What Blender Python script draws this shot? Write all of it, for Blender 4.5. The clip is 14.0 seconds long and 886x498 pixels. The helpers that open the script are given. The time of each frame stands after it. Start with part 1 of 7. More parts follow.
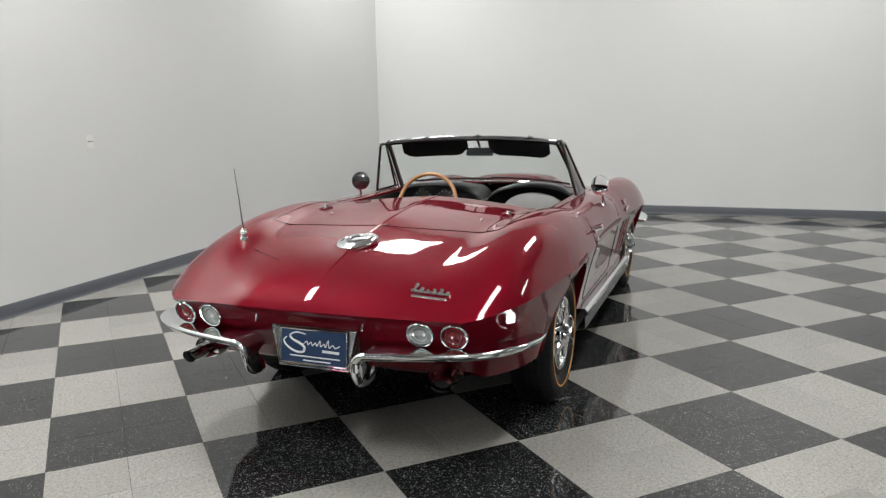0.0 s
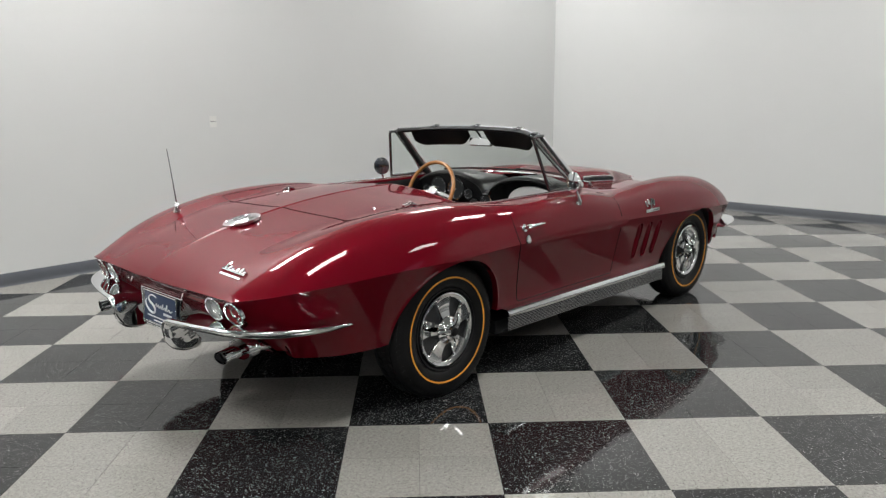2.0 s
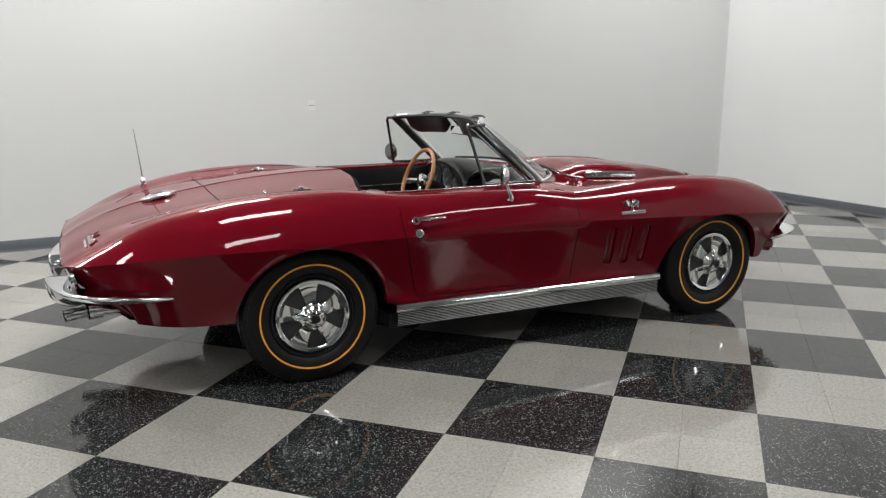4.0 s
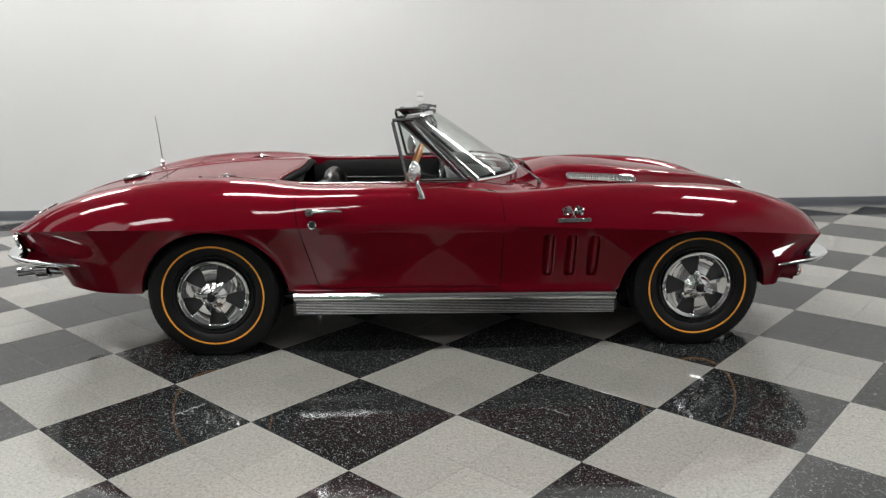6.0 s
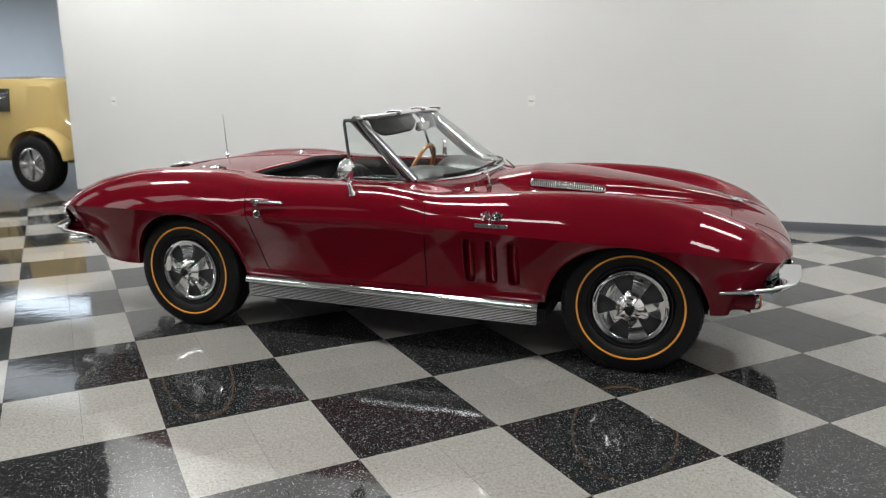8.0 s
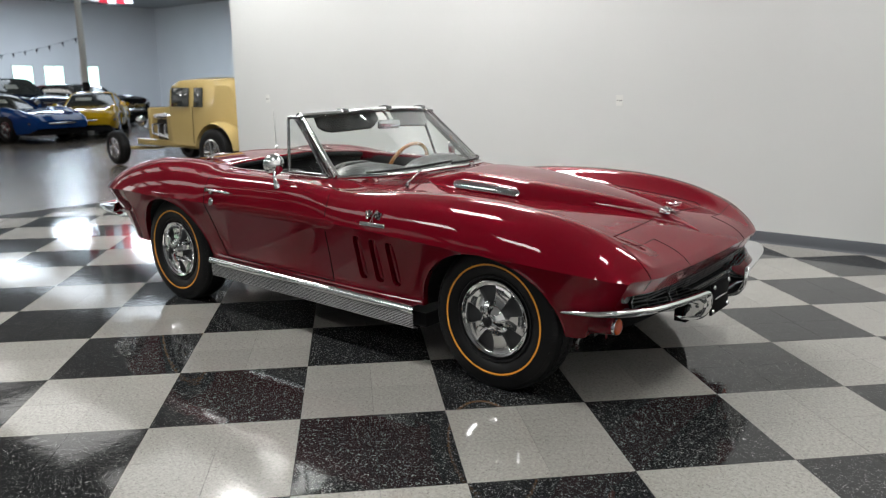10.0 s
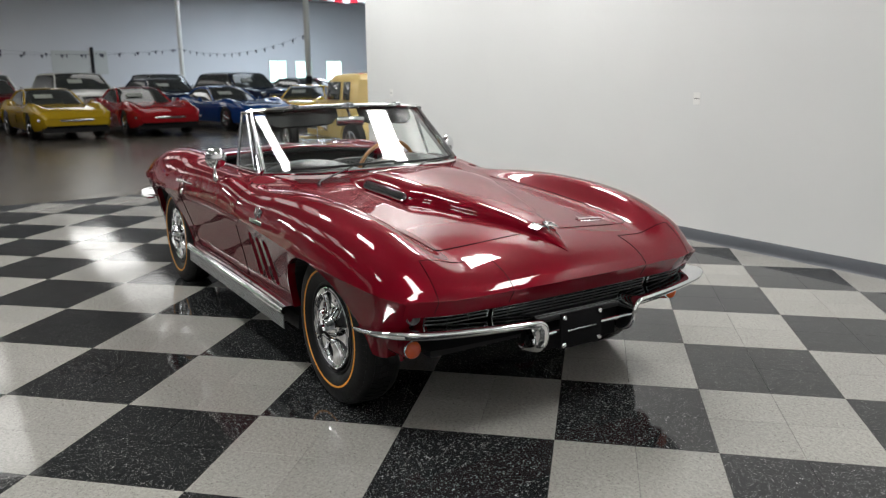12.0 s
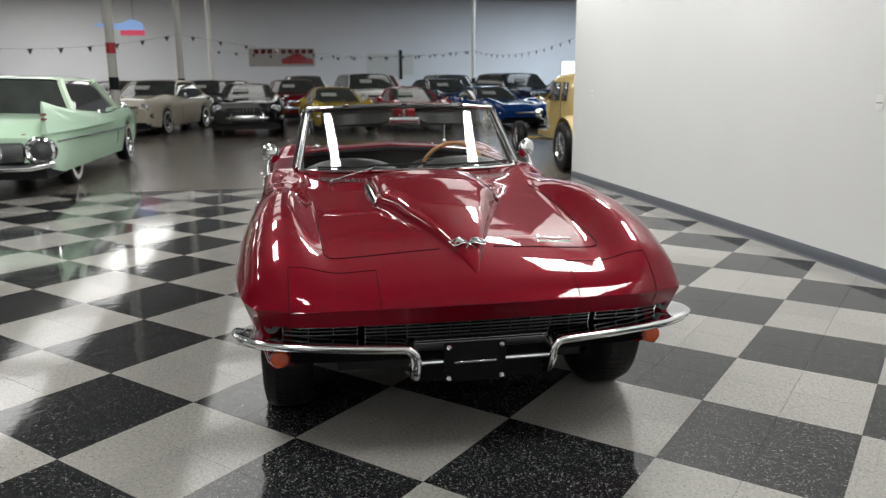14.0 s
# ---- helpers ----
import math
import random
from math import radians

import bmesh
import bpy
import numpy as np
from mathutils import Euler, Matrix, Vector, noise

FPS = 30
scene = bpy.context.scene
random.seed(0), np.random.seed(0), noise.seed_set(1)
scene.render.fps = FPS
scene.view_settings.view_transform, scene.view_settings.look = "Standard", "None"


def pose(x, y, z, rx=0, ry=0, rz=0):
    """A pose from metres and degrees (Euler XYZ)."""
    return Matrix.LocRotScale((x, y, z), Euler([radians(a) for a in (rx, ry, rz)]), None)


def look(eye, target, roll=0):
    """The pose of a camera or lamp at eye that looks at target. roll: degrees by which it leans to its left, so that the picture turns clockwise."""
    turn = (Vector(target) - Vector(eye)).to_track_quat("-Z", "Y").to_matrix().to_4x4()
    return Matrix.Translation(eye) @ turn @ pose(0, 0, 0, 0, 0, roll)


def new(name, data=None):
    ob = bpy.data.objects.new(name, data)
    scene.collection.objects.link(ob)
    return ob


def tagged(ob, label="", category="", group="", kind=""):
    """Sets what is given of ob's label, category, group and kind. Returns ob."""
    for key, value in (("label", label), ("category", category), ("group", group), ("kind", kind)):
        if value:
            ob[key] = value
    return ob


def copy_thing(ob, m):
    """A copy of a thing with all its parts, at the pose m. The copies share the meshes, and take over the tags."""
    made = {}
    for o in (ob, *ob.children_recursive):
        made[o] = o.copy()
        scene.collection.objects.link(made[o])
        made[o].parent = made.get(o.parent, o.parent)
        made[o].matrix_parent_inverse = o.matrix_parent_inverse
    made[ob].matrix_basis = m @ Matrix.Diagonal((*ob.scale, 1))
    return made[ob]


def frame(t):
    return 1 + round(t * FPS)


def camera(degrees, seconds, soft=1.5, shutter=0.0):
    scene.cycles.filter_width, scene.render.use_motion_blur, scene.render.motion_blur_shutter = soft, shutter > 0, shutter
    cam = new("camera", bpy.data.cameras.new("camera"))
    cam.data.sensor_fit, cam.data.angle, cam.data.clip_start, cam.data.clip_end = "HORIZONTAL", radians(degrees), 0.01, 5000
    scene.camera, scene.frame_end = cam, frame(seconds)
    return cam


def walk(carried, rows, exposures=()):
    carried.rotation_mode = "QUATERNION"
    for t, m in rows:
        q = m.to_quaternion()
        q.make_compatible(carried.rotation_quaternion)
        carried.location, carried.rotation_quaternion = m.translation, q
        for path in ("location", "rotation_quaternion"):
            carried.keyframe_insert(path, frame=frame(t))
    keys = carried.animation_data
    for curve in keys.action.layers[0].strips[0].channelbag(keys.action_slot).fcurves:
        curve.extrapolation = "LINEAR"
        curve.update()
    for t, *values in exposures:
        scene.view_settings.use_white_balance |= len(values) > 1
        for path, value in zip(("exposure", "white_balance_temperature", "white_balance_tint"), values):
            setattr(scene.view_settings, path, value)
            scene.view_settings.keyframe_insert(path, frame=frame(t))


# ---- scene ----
cam = camera(60.5, 14.0, soft=1.2)
# the far hall lies a little out of focus
cam.data.dof.use_dof = True
cam.data.dof.focus_distance = 3.4
cam.data.dof.aperture_fstop = 3.0
# seconds, x, y, z, heading, pitch, roll
PATH = [
    (0.0, -4.768, -1.455, 1.414, 20.16, -10.67, -1.05),
    (0.5, -4.565, -1.912, 1.425, 26.32, -10.97, -0.92),
    (1.0, -4.340, -2.337, 1.429, 32.06, -11.22, -0.76),
    (1.5, -4.084, -2.735, 1.425, 37.55, -11.40, -0.60),
    (2.0, -3.789, -3.110, 1.419, 42.93, -11.53, -0.49),
    (2.5, -3.450, -3.445, 1.416, 48.24, -11.71, -0.39),
    (3.0, -3.067, -3.728, 1.417, 53.52, -11.95, -0.31),
    (3.5, -2.645, -3.962, 1.416, 58.86, -12.20, -0.29),
    (4.0, -2.192, -4.149, 1.410, 64.30, -12.44, -0.33),
    (4.5, -1.722, -4.295, 1.404, 69.84, -12.67, -0.38),
    (5.0, -1.246, -4.404, 1.400, 75.44, -12.85, -0.42),
    (5.5, -0.774, -4.480, 1.402, 81.05, -12.98, -0.43),
    (6.0, -0.311, -4.526, 1.412, 86.60, -13.03, -0.42),
    (6.5, 0.143, -4.542, 1.422, 92.08, -13.04, -0.41),
    (7.0, 0.589, -4.524, 1.420, 97.46, -12.97, -0.40),
    (7.5, 1.028, -4.470, 1.402, 102.75, -12.74, -0.38),
    (8.0, 1.460, -4.374, 1.379, 108.00, -12.39, -0.33),
    (8.5, 1.887, -4.229, 1.362, 113.21, -12.11, -0.31),
    (9.0, 2.303, -4.034, 1.357, 118.34, -12.03, -0.35),
    (9.5, 2.701, -3.790, 1.359, 123.30, -12.14, -0.44),
    (10.0, 3.068, -3.504, 1.363, 128.04, -12.32, -0.52),
    (10.5, 3.394, -3.184, 1.363, 132.53, -12.48, -0.56),
    (11.0, 3.672, -2.842, 1.362, 136.91, -12.57, -0.54),
    (11.5, 3.903, -2.487, 1.363, 141.40, -12.61, -0.48),
    (12.0, 4.091, -2.121, 1.368, 146.27, -12.65, -0.44),
    (12.5, 4.242, -1.746, 1.370, 151.61, -12.66, -0.42),
    (13.0, 4.354, -1.369, 1.363, 157.30, -12.64, -0.38),
    (13.5, 4.419, -0.998, 1.354, 163.16, -12.57, -0.36),
    (14.0, 4.433, -0.642, 1.349, 169.08, -12.45, -0.39),
]


def aim(x, y, z, heading, pitch, roll):
    a, b = radians(heading), radians(pitch)
    way = Vector((math.cos(b) * math.cos(a), math.cos(b) * math.sin(a), math.sin(b)))
    eye = Vector((x, y, z))
    return look(eye, eye + way, roll)


walk(cam, [(t, aim(*row)) for t, *row in PATH],
     [(0.0, 0.0), (2.0, 0.0), (5.5, 0.18), (8.0, 0.18), (10.5, 0.15), (14.0, 0.15)])

# ---- light ----
world = bpy.data.worlds.new("world")
scene.world = world
world.use_nodes = True
wn = world.node_tree
sky = wn.nodes.new("ShaderNodeTexSky")
sky.sky_type = "NISHITA"
sky.sun_disc = False
sky.sun_elevation, sky.sun_rotation = radians(48), radians(200)
wn.links.new(sky.outputs["Color"], wn.nodes["Background"].inputs["Color"])
wn.nodes["Background"].inputs["Strength"].default_value = 0.08

LAMP_POWER = 106.0
LAMP_COLOR = (1.0, 1.0, 0.98)
CEILING_Z, HALL_Z = 4.7, 6.3


# ---- materials ----
def material(name):
    m = bpy.data.materials.new(name)
    m.use_nodes = True
    return m, m.node_tree, m.node_tree.nodes["Principled BSDF"]


def plain(name, color, rough=0.5, metal=0.0, coat=0.0, vary=0.0, scale=30.0, bump=0.0, spec=0.5):
    m, nt, b = material(name)
    b.inputs["Base Color"].default_value = (*color, 1)
    b.inputs["Roughness"].default_value = rough
    b.inputs["Metallic"].default_value = metal
    b.inputs["Coat Weight"].default_value = coat
    b.inputs["Coat Roughness"].default_value = 0.03
    b.inputs["Specular IOR Level"].default_value = spec
    if vary or bump:
        tc = nt.nodes.new("ShaderNodeTexCoord")
        nz = nt.nodes.new("ShaderNodeTexNoise")
        nz.inputs["Scale"].default_value = scale
        nz.inputs["Detail"].default_value = 5
        nt.links.new(tc.outputs["Object"], nz.inputs["Vector"])
        if vary:
            mp = nt.nodes.new("ShaderNodeMapRange")
            mp.inputs["To Min"].default_value, mp.inputs["To Max"].default_value = 1 - vary, 1 + vary
            nt.links.new(nz.outputs["Fac"], mp.inputs["Value"])
            mx = nt.nodes.new("ShaderNodeVectorMath")
            mx.operation = "SCALE"
            mx.inputs[0].default_value = color
            nt.links.new(mp.outputs[0], mx.inputs["Scale"])
            nt.links.new(mx.outputs[0], b.inputs["Base Color"])
            mr = nt.nodes.new("ShaderNodeMapRange")
            mr.inputs["To Min"].default_value, mr.inputs["To Max"].default_value = rough * (1 - vary), rough * (1 + vary)
            nt.links.new(nz.outputs["Fac"], mr.inputs["Value"])
            nt.links.new(mr.outputs[0], b.inputs["Roughness"])
        if bump:
            bp = nt.nodes.new("ShaderNodeBump")
            bp.inputs["Strength"].default_value = bump
            bp.inputs["Distance"].default_value = 0.002
            nt.links.new(nz.outputs["Fac"], bp.inputs["Height"])
            nt.links.new(bp.outputs[0], b.inputs["Normal"])
    return m


def paint(name, color, metal=0.25, rough=0.32):
    """Car paint: a faint metal flake below a clear coat."""
    m, nt, b = material(name)
    tc = nt.nodes.new("ShaderNodeTexCoord")
    nz = nt.nodes.new("ShaderNodeTexNoise")
    nz.inputs["Scale"].default_value = 900
    nt.links.new(tc.outputs["Object"], nz.inputs["Vector"])
    mp = nt.nodes.new("ShaderNodeMapRange")
    mp.inputs["To Min"].default_value, mp.inputs["To Max"].default_value = 0.85, 1.15
    nt.links.new(nz.outputs["Fac"], mp.inputs["Value"])
    mx = nt.nodes.new("ShaderNodeVectorMath")
    mx.operation = "SCALE"
    mx.inputs[0].default_value = color
    nt.links.new(mp.outputs[0], mx.inputs["Scale"])
    nt.links.new(mx.outputs[0], b.inputs["Base Color"])
    b.inputs["Metallic"].default_value = metal
    b.inputs["Roughness"].default_value = rough
    b.inputs["Specular IOR Level"].default_value = 0.0
    b.inputs["Coat Weight"].default_value = 0.88
    b.inputs["Coat Roughness"].default_value = 0.03
    b.inputs["Coat IOR"].default_value = 1.42
    nz2 = nt.nodes.new("ShaderNodeTexNoise")
    nz2.inputs["Scale"].default_value = 7
    nt.links.new(tc.outputs["Object"], nz2.inputs["Vector"])
    bp = nt.nodes.new("ShaderNodeBump")
    bp.inputs["Strength"].default_value = 0.07
    bp.inputs["Distance"].default_value = 0.01
    nt.links.new(nz2.outputs["Fac"], bp.inputs["Height"])
    nt.links.new(bp.outputs[0], b.inputs["Coat Normal"])
    return m


def vinyl_tile(name, base, flecks, fleck_amount, rough):
    """Waxed composition tile: flecks, small mottling, scuffs; a shift of tone from tile to tile."""
    m, nt, b = material(name)
    n = nt.nodes.new
    geo = n("ShaderNodeNewGeometry")
    oi = n("ShaderNodeObjectInfo")
    v = n("ShaderNodeTexVoronoi")
    v.inputs["Scale"].default_value = 190
    v.inputs["Randomness"].default_value = 1
    dist = n("ShaderNodeTexNoise")
    dist.inputs["Scale"].default_value = 60
    dist.inputs["Detail"].default_value = 3
    addv = n("ShaderNodeVectorMath")
    addv.operation = "MULTIPLY_ADD"
    addv.inputs[1].default_value = (0.03, 0.03, 0.03)
    nt.links.new(geo.outputs["Position"], dist.inputs["Vector"])
    nt.links.new(dist.outputs["Color"], addv.inputs[0])
    nt.links.new(geo.outputs["Position"], addv.inputs[2])
    nt.links.new(addv.outputs[0], v.inputs["Vector"])
    sep = n("ShaderNodeSeparateColor")
    nt.links.new(v.outputs["Color"], sep.inputs[0])
    gt = n("ShaderNodeMath")
    gt.operation = "GREATER_THAN"
    gt.inputs[1].default_value = 1 - fleck_amount
    nt.links.new(sep.outputs[0], gt.inputs[0])
    near = n("ShaderNodeMath")
    near.operation = "LESS_THAN"
    near.inputs[1].default_value = 0.42
    nt.links.new(v.outputs["Distance"], near.inputs[0])
    both = n("ShaderNodeMath")
    both.operation = "MULTIPLY"
    nt.links.new(gt.outputs[0], both.inputs[0])
    nt.links.new(near.outputs[0], both.inputs[1])
    fade = n("ShaderNodeMath")
    fade.operation = "MULTIPLY"
    nt.links.new(both.outputs[0], fade.inputs[0])
    nt.links.new(sep.outputs[1], fade.inputs[1])
    mot = n("ShaderNodeTexNoise")
    mot.inputs["Scale"].default_value = 75
    mot.inputs["Detail"].default_value = 8
    mot.inputs["Roughness"].default_value = 0.75
    nt.links.new(geo.outputs["Position"], mot.inputs["Vector"])
    mr = n("ShaderNodeMapRange")
    mr.inputs["From Min"].default_value, mr.inputs["From Max"].default_value = 0.28, 0.72
    mr.inputs["To Min"].default_value, mr.inputs["To Max"].default_value = 0.66, 1.34
    nt.links.new(mot.outputs["Fac"], mr.inputs["Value"])
    # tone of the single tile
    tone = n("ShaderNodeMapRange")
    tone.inputs["To Min"].default_value, tone.inputs["To Max"].default_value = 0.92, 1.08
    rnd = n("ShaderNodeMath")
    rnd.operation = "ADD"
    nt.links.new(oi.outputs["Random"], rnd.inputs[0])
    nt.links.new(geo.outputs["Random Per Island"], rnd.inputs[1])
    fr = n("ShaderNodeMath")
    fr.operation = "FRACT"
    nt.links.new(rnd.outputs[0], fr.inputs[0])
    nt.links.new(fr.outputs[0], tone.inputs["Value"])
    mul = n("ShaderNodeMath")
    mul.operation = "MULTIPLY"
    nt.links.new(mr.outputs[0], mul.inputs[0])
    nt.links.new(tone.outputs[0], mul.inputs[1])
    sc = n("ShaderNodeVectorMath")
    sc.operation = "SCALE"
    sc.inputs[0].default_value = base
    nt.links.new(mul.outputs[0], sc.inputs["Scale"])
    mix = n("ShaderNodeMix")
    mix.data_type = "RGBA"
    nt.links.new(fade.outputs[0], mix.inputs["Factor"])
    nt.links.new(sc.outputs[0], mix.inputs["A"])
    mix.inputs["B"].default_value = (*flecks, 1)
    nt.links.new(mix.outputs["Result"], b.inputs["Base Color"])
    # wax: roughness drifts, slight waviness
    wx = n("ShaderNodeTexNoise")
    wx.inputs["Scale"].default_value = 1.7
    wx.inputs["Detail"].default_value = 6
    nt.links.new(geo.outputs["Position"], wx.inputs["Vector"])
    rr = n("ShaderNodeMapRange")
    rr.inputs["To Min"].default_value, rr.inputs["To Max"].default_value = rough * 0.7, rough * 1.4
    nt.links.new(wx.outputs["Fac"], rr.inputs["Value"])
    nt.links.new(rr.outputs[0], b.inputs["Roughness"])
    bp = n("ShaderNodeBump")
    bp.inputs["Strength"].default_value = 0.10
    bp.inputs["Distance"].default_value = 0.004
    wv = n("ShaderNodeTexNoise")
    wv.inputs["Scale"].default_value = 14
    wv.inputs["Detail"].default_value = 2
    nt.links.new(geo.outputs["Position"], wv.inputs["Vector"])
    nt.links.new(wv.outputs["Fac"], bp.inputs["Height"])
    nt.links.new(bp.outputs[0], b.inputs["Normal"])
    b.inputs["Specular IOR Level"].default_value = 0.42
    return m


def glass(name, tint=(1, 1, 1), rough=0.0):
    m, nt, b = material(name)
    for nd in list(nt.nodes):
        if nd.type == "BSDF_PRINCIPLED":
            nt.nodes.remove(nd)
    out = nt.nodes["Material Output"]
    lw = nt.nodes.new("ShaderNodeLayerWeight")
    pw = nt.nodes.new("ShaderNodeMath")
    pw.operation = "POWER"
    pw.inputs[1].default_value = 5.0
    nt.links.new(lw.outputs["Facing"], pw.inputs[0])
    fr = nt.nodes.new("ShaderNodeMapRange")
    fr.inputs["To Min"].default_value, fr.inputs["To Max"].default_value = 0.07, 1.0
    nt.links.new(pw.outputs[0], fr.inputs["Value"])
    tr = nt.nodes.new("ShaderNodeBsdfTransparent")
    tr.inputs["Color"].default_value = (*tint, 1)
    gl = nt.nodes.new("ShaderNodeBsdfGlossy")
    gl.inputs["Roughness"].default_value = rough
    mx = nt.nodes.new("ShaderNodeMixShader")
    nt.links.new(fr.outputs[0], mx.inputs[0])
    nt.links.new(tr.outputs[0], mx.inputs[1])
    nt.links.new(gl.outputs[0], mx.inputs[2])
    nt.links.new(mx.outputs[0], out.inputs["Surface"])
    return m


def glow(name, color, strength):
    m, nt, b = material(name)
    b.inputs["Base Color"].default_value = (*color, 1)
    b.inputs["Emission Color"].default_value = (*color, 1)
    b.inputs["Emission Strength"].default_value = strength
    return m


MAROON = paint("maroon_paint", (0.134, 0.0023, 0.0090), 0.16, 0.38)
CHROME = plain("chrome", (0.78, 0.79, 0.80), 0.05, 1.0, vary=0.06, scale=9)
DARKCHROME = plain("dull_alloy", (0.16, 0.165, 0.17), 0.25, 1.0, vary=0.1, scale=30)
BRUSHED = plain("brushed_metal", (0.55, 0.56, 0.57), 0.22, 1.0, vary=0.2, scale=60)
RUBBER = plain("tyre_rubber", (0.0045, 0.0045, 0.005), 0.5, vary=0.3, scale=45, bump=0.3, spec=0.28)
BLACK = plain("black_trim", (0.008, 0.008, 0.009), 0.5, vary=0.2, scale=40, spec=0.3)
VINYL = plain("black_vinyl", (0.006, 0.006, 0.0065), 0.32, vary=0.25, scale=120, bump=0.35, spec=0.3)
CARPET = plain("black_carpet", (0.012, 0.012, 0.012), 0.95, vary=0.4, scale=300, bump=0.8)
DARKGREY = plain("dark_grey_paint", (0.045, 0.047, 0.05), 0.45, vary=0.15)
GAP = plain("panel_gap", (0.005, 0.001, 0.0015), 0.8, spec=0.1)
RIB = plain("dark_rib", (0.30, 0.302, 0.305), 0.3, 1.0, vary=0.15, scale=40)
GRILLEBAR = plain("grille_alloy", (0.060, 0.061, 0.063), 0.32, 1.0, vary=0.15, scale=40)
DEEPBLACK = plain("black_cavity", (0.004, 0.004, 0.0045), 0.9, spec=0.1)
GOLD = plain("gold_stripe", (0.80, 0.33, 0.04), 0.5, vary=0.1, scale=40)
WOOD = plain("teak_rim", (0.36, 0.15, 0.04), 0.3, coat=0.6, vary=0.3, scale=60)
AMBER = plain("amber_lens", (0.50, 0.055, 0.004), 0.2, coat=0.8, vary=0.2, scale=120)
REDLENS = plain("red_lens", (0.16, 0.002, 0.006), 0.15, coat=1.0, vary=0.3, scale=90)
CLEARLENS = plain("clear_lens", (0.42, 0.44, 0.43), 0.12, 0.5, coat=1.0)
GREYPAD = plain("grey_glovebox", (0.80, 0.80, 0.79), 0.35, vary=0.08)
WHITEPAINT = plain("wall_paint", (0.682, 0.688, 0.684), 0.75, vary=0.03, scale=1.3, bump=0.06)
# grey chosen to cut the light bounced from the unseen ceiling
CEILPAINT = plain("ceiling_tile", (0.42, 0.42, 0.42), 0.9, vary=0.05, scale=6)
BASEGREY = plain("cove_base", (0.085, 0.092, 0.105), 0.42, vary=0.12, scale=4)
PLATEWHITE = plain("switch_plastic", (0.76, 0.76, 0.74), 0.6)
DARKTILE = vinyl_tile("dark_tile", (0.0150, 0.0158, 0.0168), (0.36, 0.36, 0.35), 0.26, 0.062)
LIGHTTILE = vinyl_tile("light_tile", (0.275, 0.266, 0.247), (0.11, 0.102, 0.09), 0.26, 0.072)
GROUT = plain("tile_seam", (0.03, 0.03, 0.03), 0.8)
CONCRETE = plain("polished_concrete", (0.112, 0.099, 0.084), 0.21, vary=0.25, scale=1.2)
WINDOWGLASS = glass("car_glass", (0.90, 0.94, 0.92))
HALLGLOW = glow("hall_diffuser", (1.0, 0.99, 0.96), 0.55)
LAMPGLOW = glow("lamp_diffuser", (1.0, 0.98, 0.94), 5.0)


# ---- mesh helpers ----
def link_mesh(name, bm, mat, smooth=True, sharp=38):
    me = bpy.data.meshes.new(name)
    bm.normal_update()
    if smooth:
        for f in bm.faces:
            f.smooth = True
        lim = radians(sharp)
        for e in bm.edges:
            if len(e.link_faces) == 2 and e.calc_face_angle(0) > lim:
                e.smooth = False
    bm.to_mesh(me)
    bm.free()
    for mt in mat if isinstance(mat, (list, tuple)) else [mat]:
        me.materials.append(mt)
    return new(name, me)


def part(name, bm, mat, parent=None, label="", smooth=True, sharp=38):
    ob = link_mesh(name, bm, mat, smooth, sharp)
    if parent is not None:
        ob.parent = parent
    if label:
        ob["label"] = label
    return ob


def thing(name, m, label, category, group="", kind=""):
    ob = new(name)
    ob.matrix_basis = m
    return tagged(ob, label, category, group, kind)


def grid_faces(bm, rows, close_u=False, close_v=False, flip=False, keep=None):
    """Faces over a grid of points (rows of equal length)."""
    vs = [[bm.verts.new(p) for p in row] for row in rows]
    n, m = len(vs), len(vs[0])
    for i in range(n if close_u else n - 1):
        for j in range(m if close_v else m - 1):
            if keep and not keep(i, j):
                continue
            a, b, c, d = vs[i][j], vs[(i + 1) % n][j], vs[(i + 1) % n][(j + 1) % m], vs[i][(j + 1) % m]
            quad = (a, d, c, b) if flip else (a, b, c, d)
            try:
                bm.faces.new(quad)
            except ValueError:
                pass
    return vs


def box(bm, x0, x1, y0, y1, z0, z1, bevel=0.0, seg=2, m=None):
    r = bmesh.ops.create_cube(bm, size=1.0)
    bmesh.ops.scale(bm, vec=(x1 - x0, y1 - y0, z1 - z0), verts=r["verts"])
    bmesh.ops.translate(bm, vec=((x0 + x1) / 2, (y0 + y1) / 2, (z0 + z1) / 2), verts=r["verts"])
    vs = r["verts"]
    if bevel:
        es = list({e for v in vs for e in v.link_edges})
        g = bmesh.ops.bevel(bm, geom=es, offset=bevel, segments=seg, affect="EDGES", profile=0.5)
        vs = list({v for f in g["faces"] for v in f.verts} | {v for v in vs if v.is_valid})
    if m is not None:
        bmesh.ops.transform(bm, matrix=m, verts=[v for v in vs if v.is_valid])
    return vs


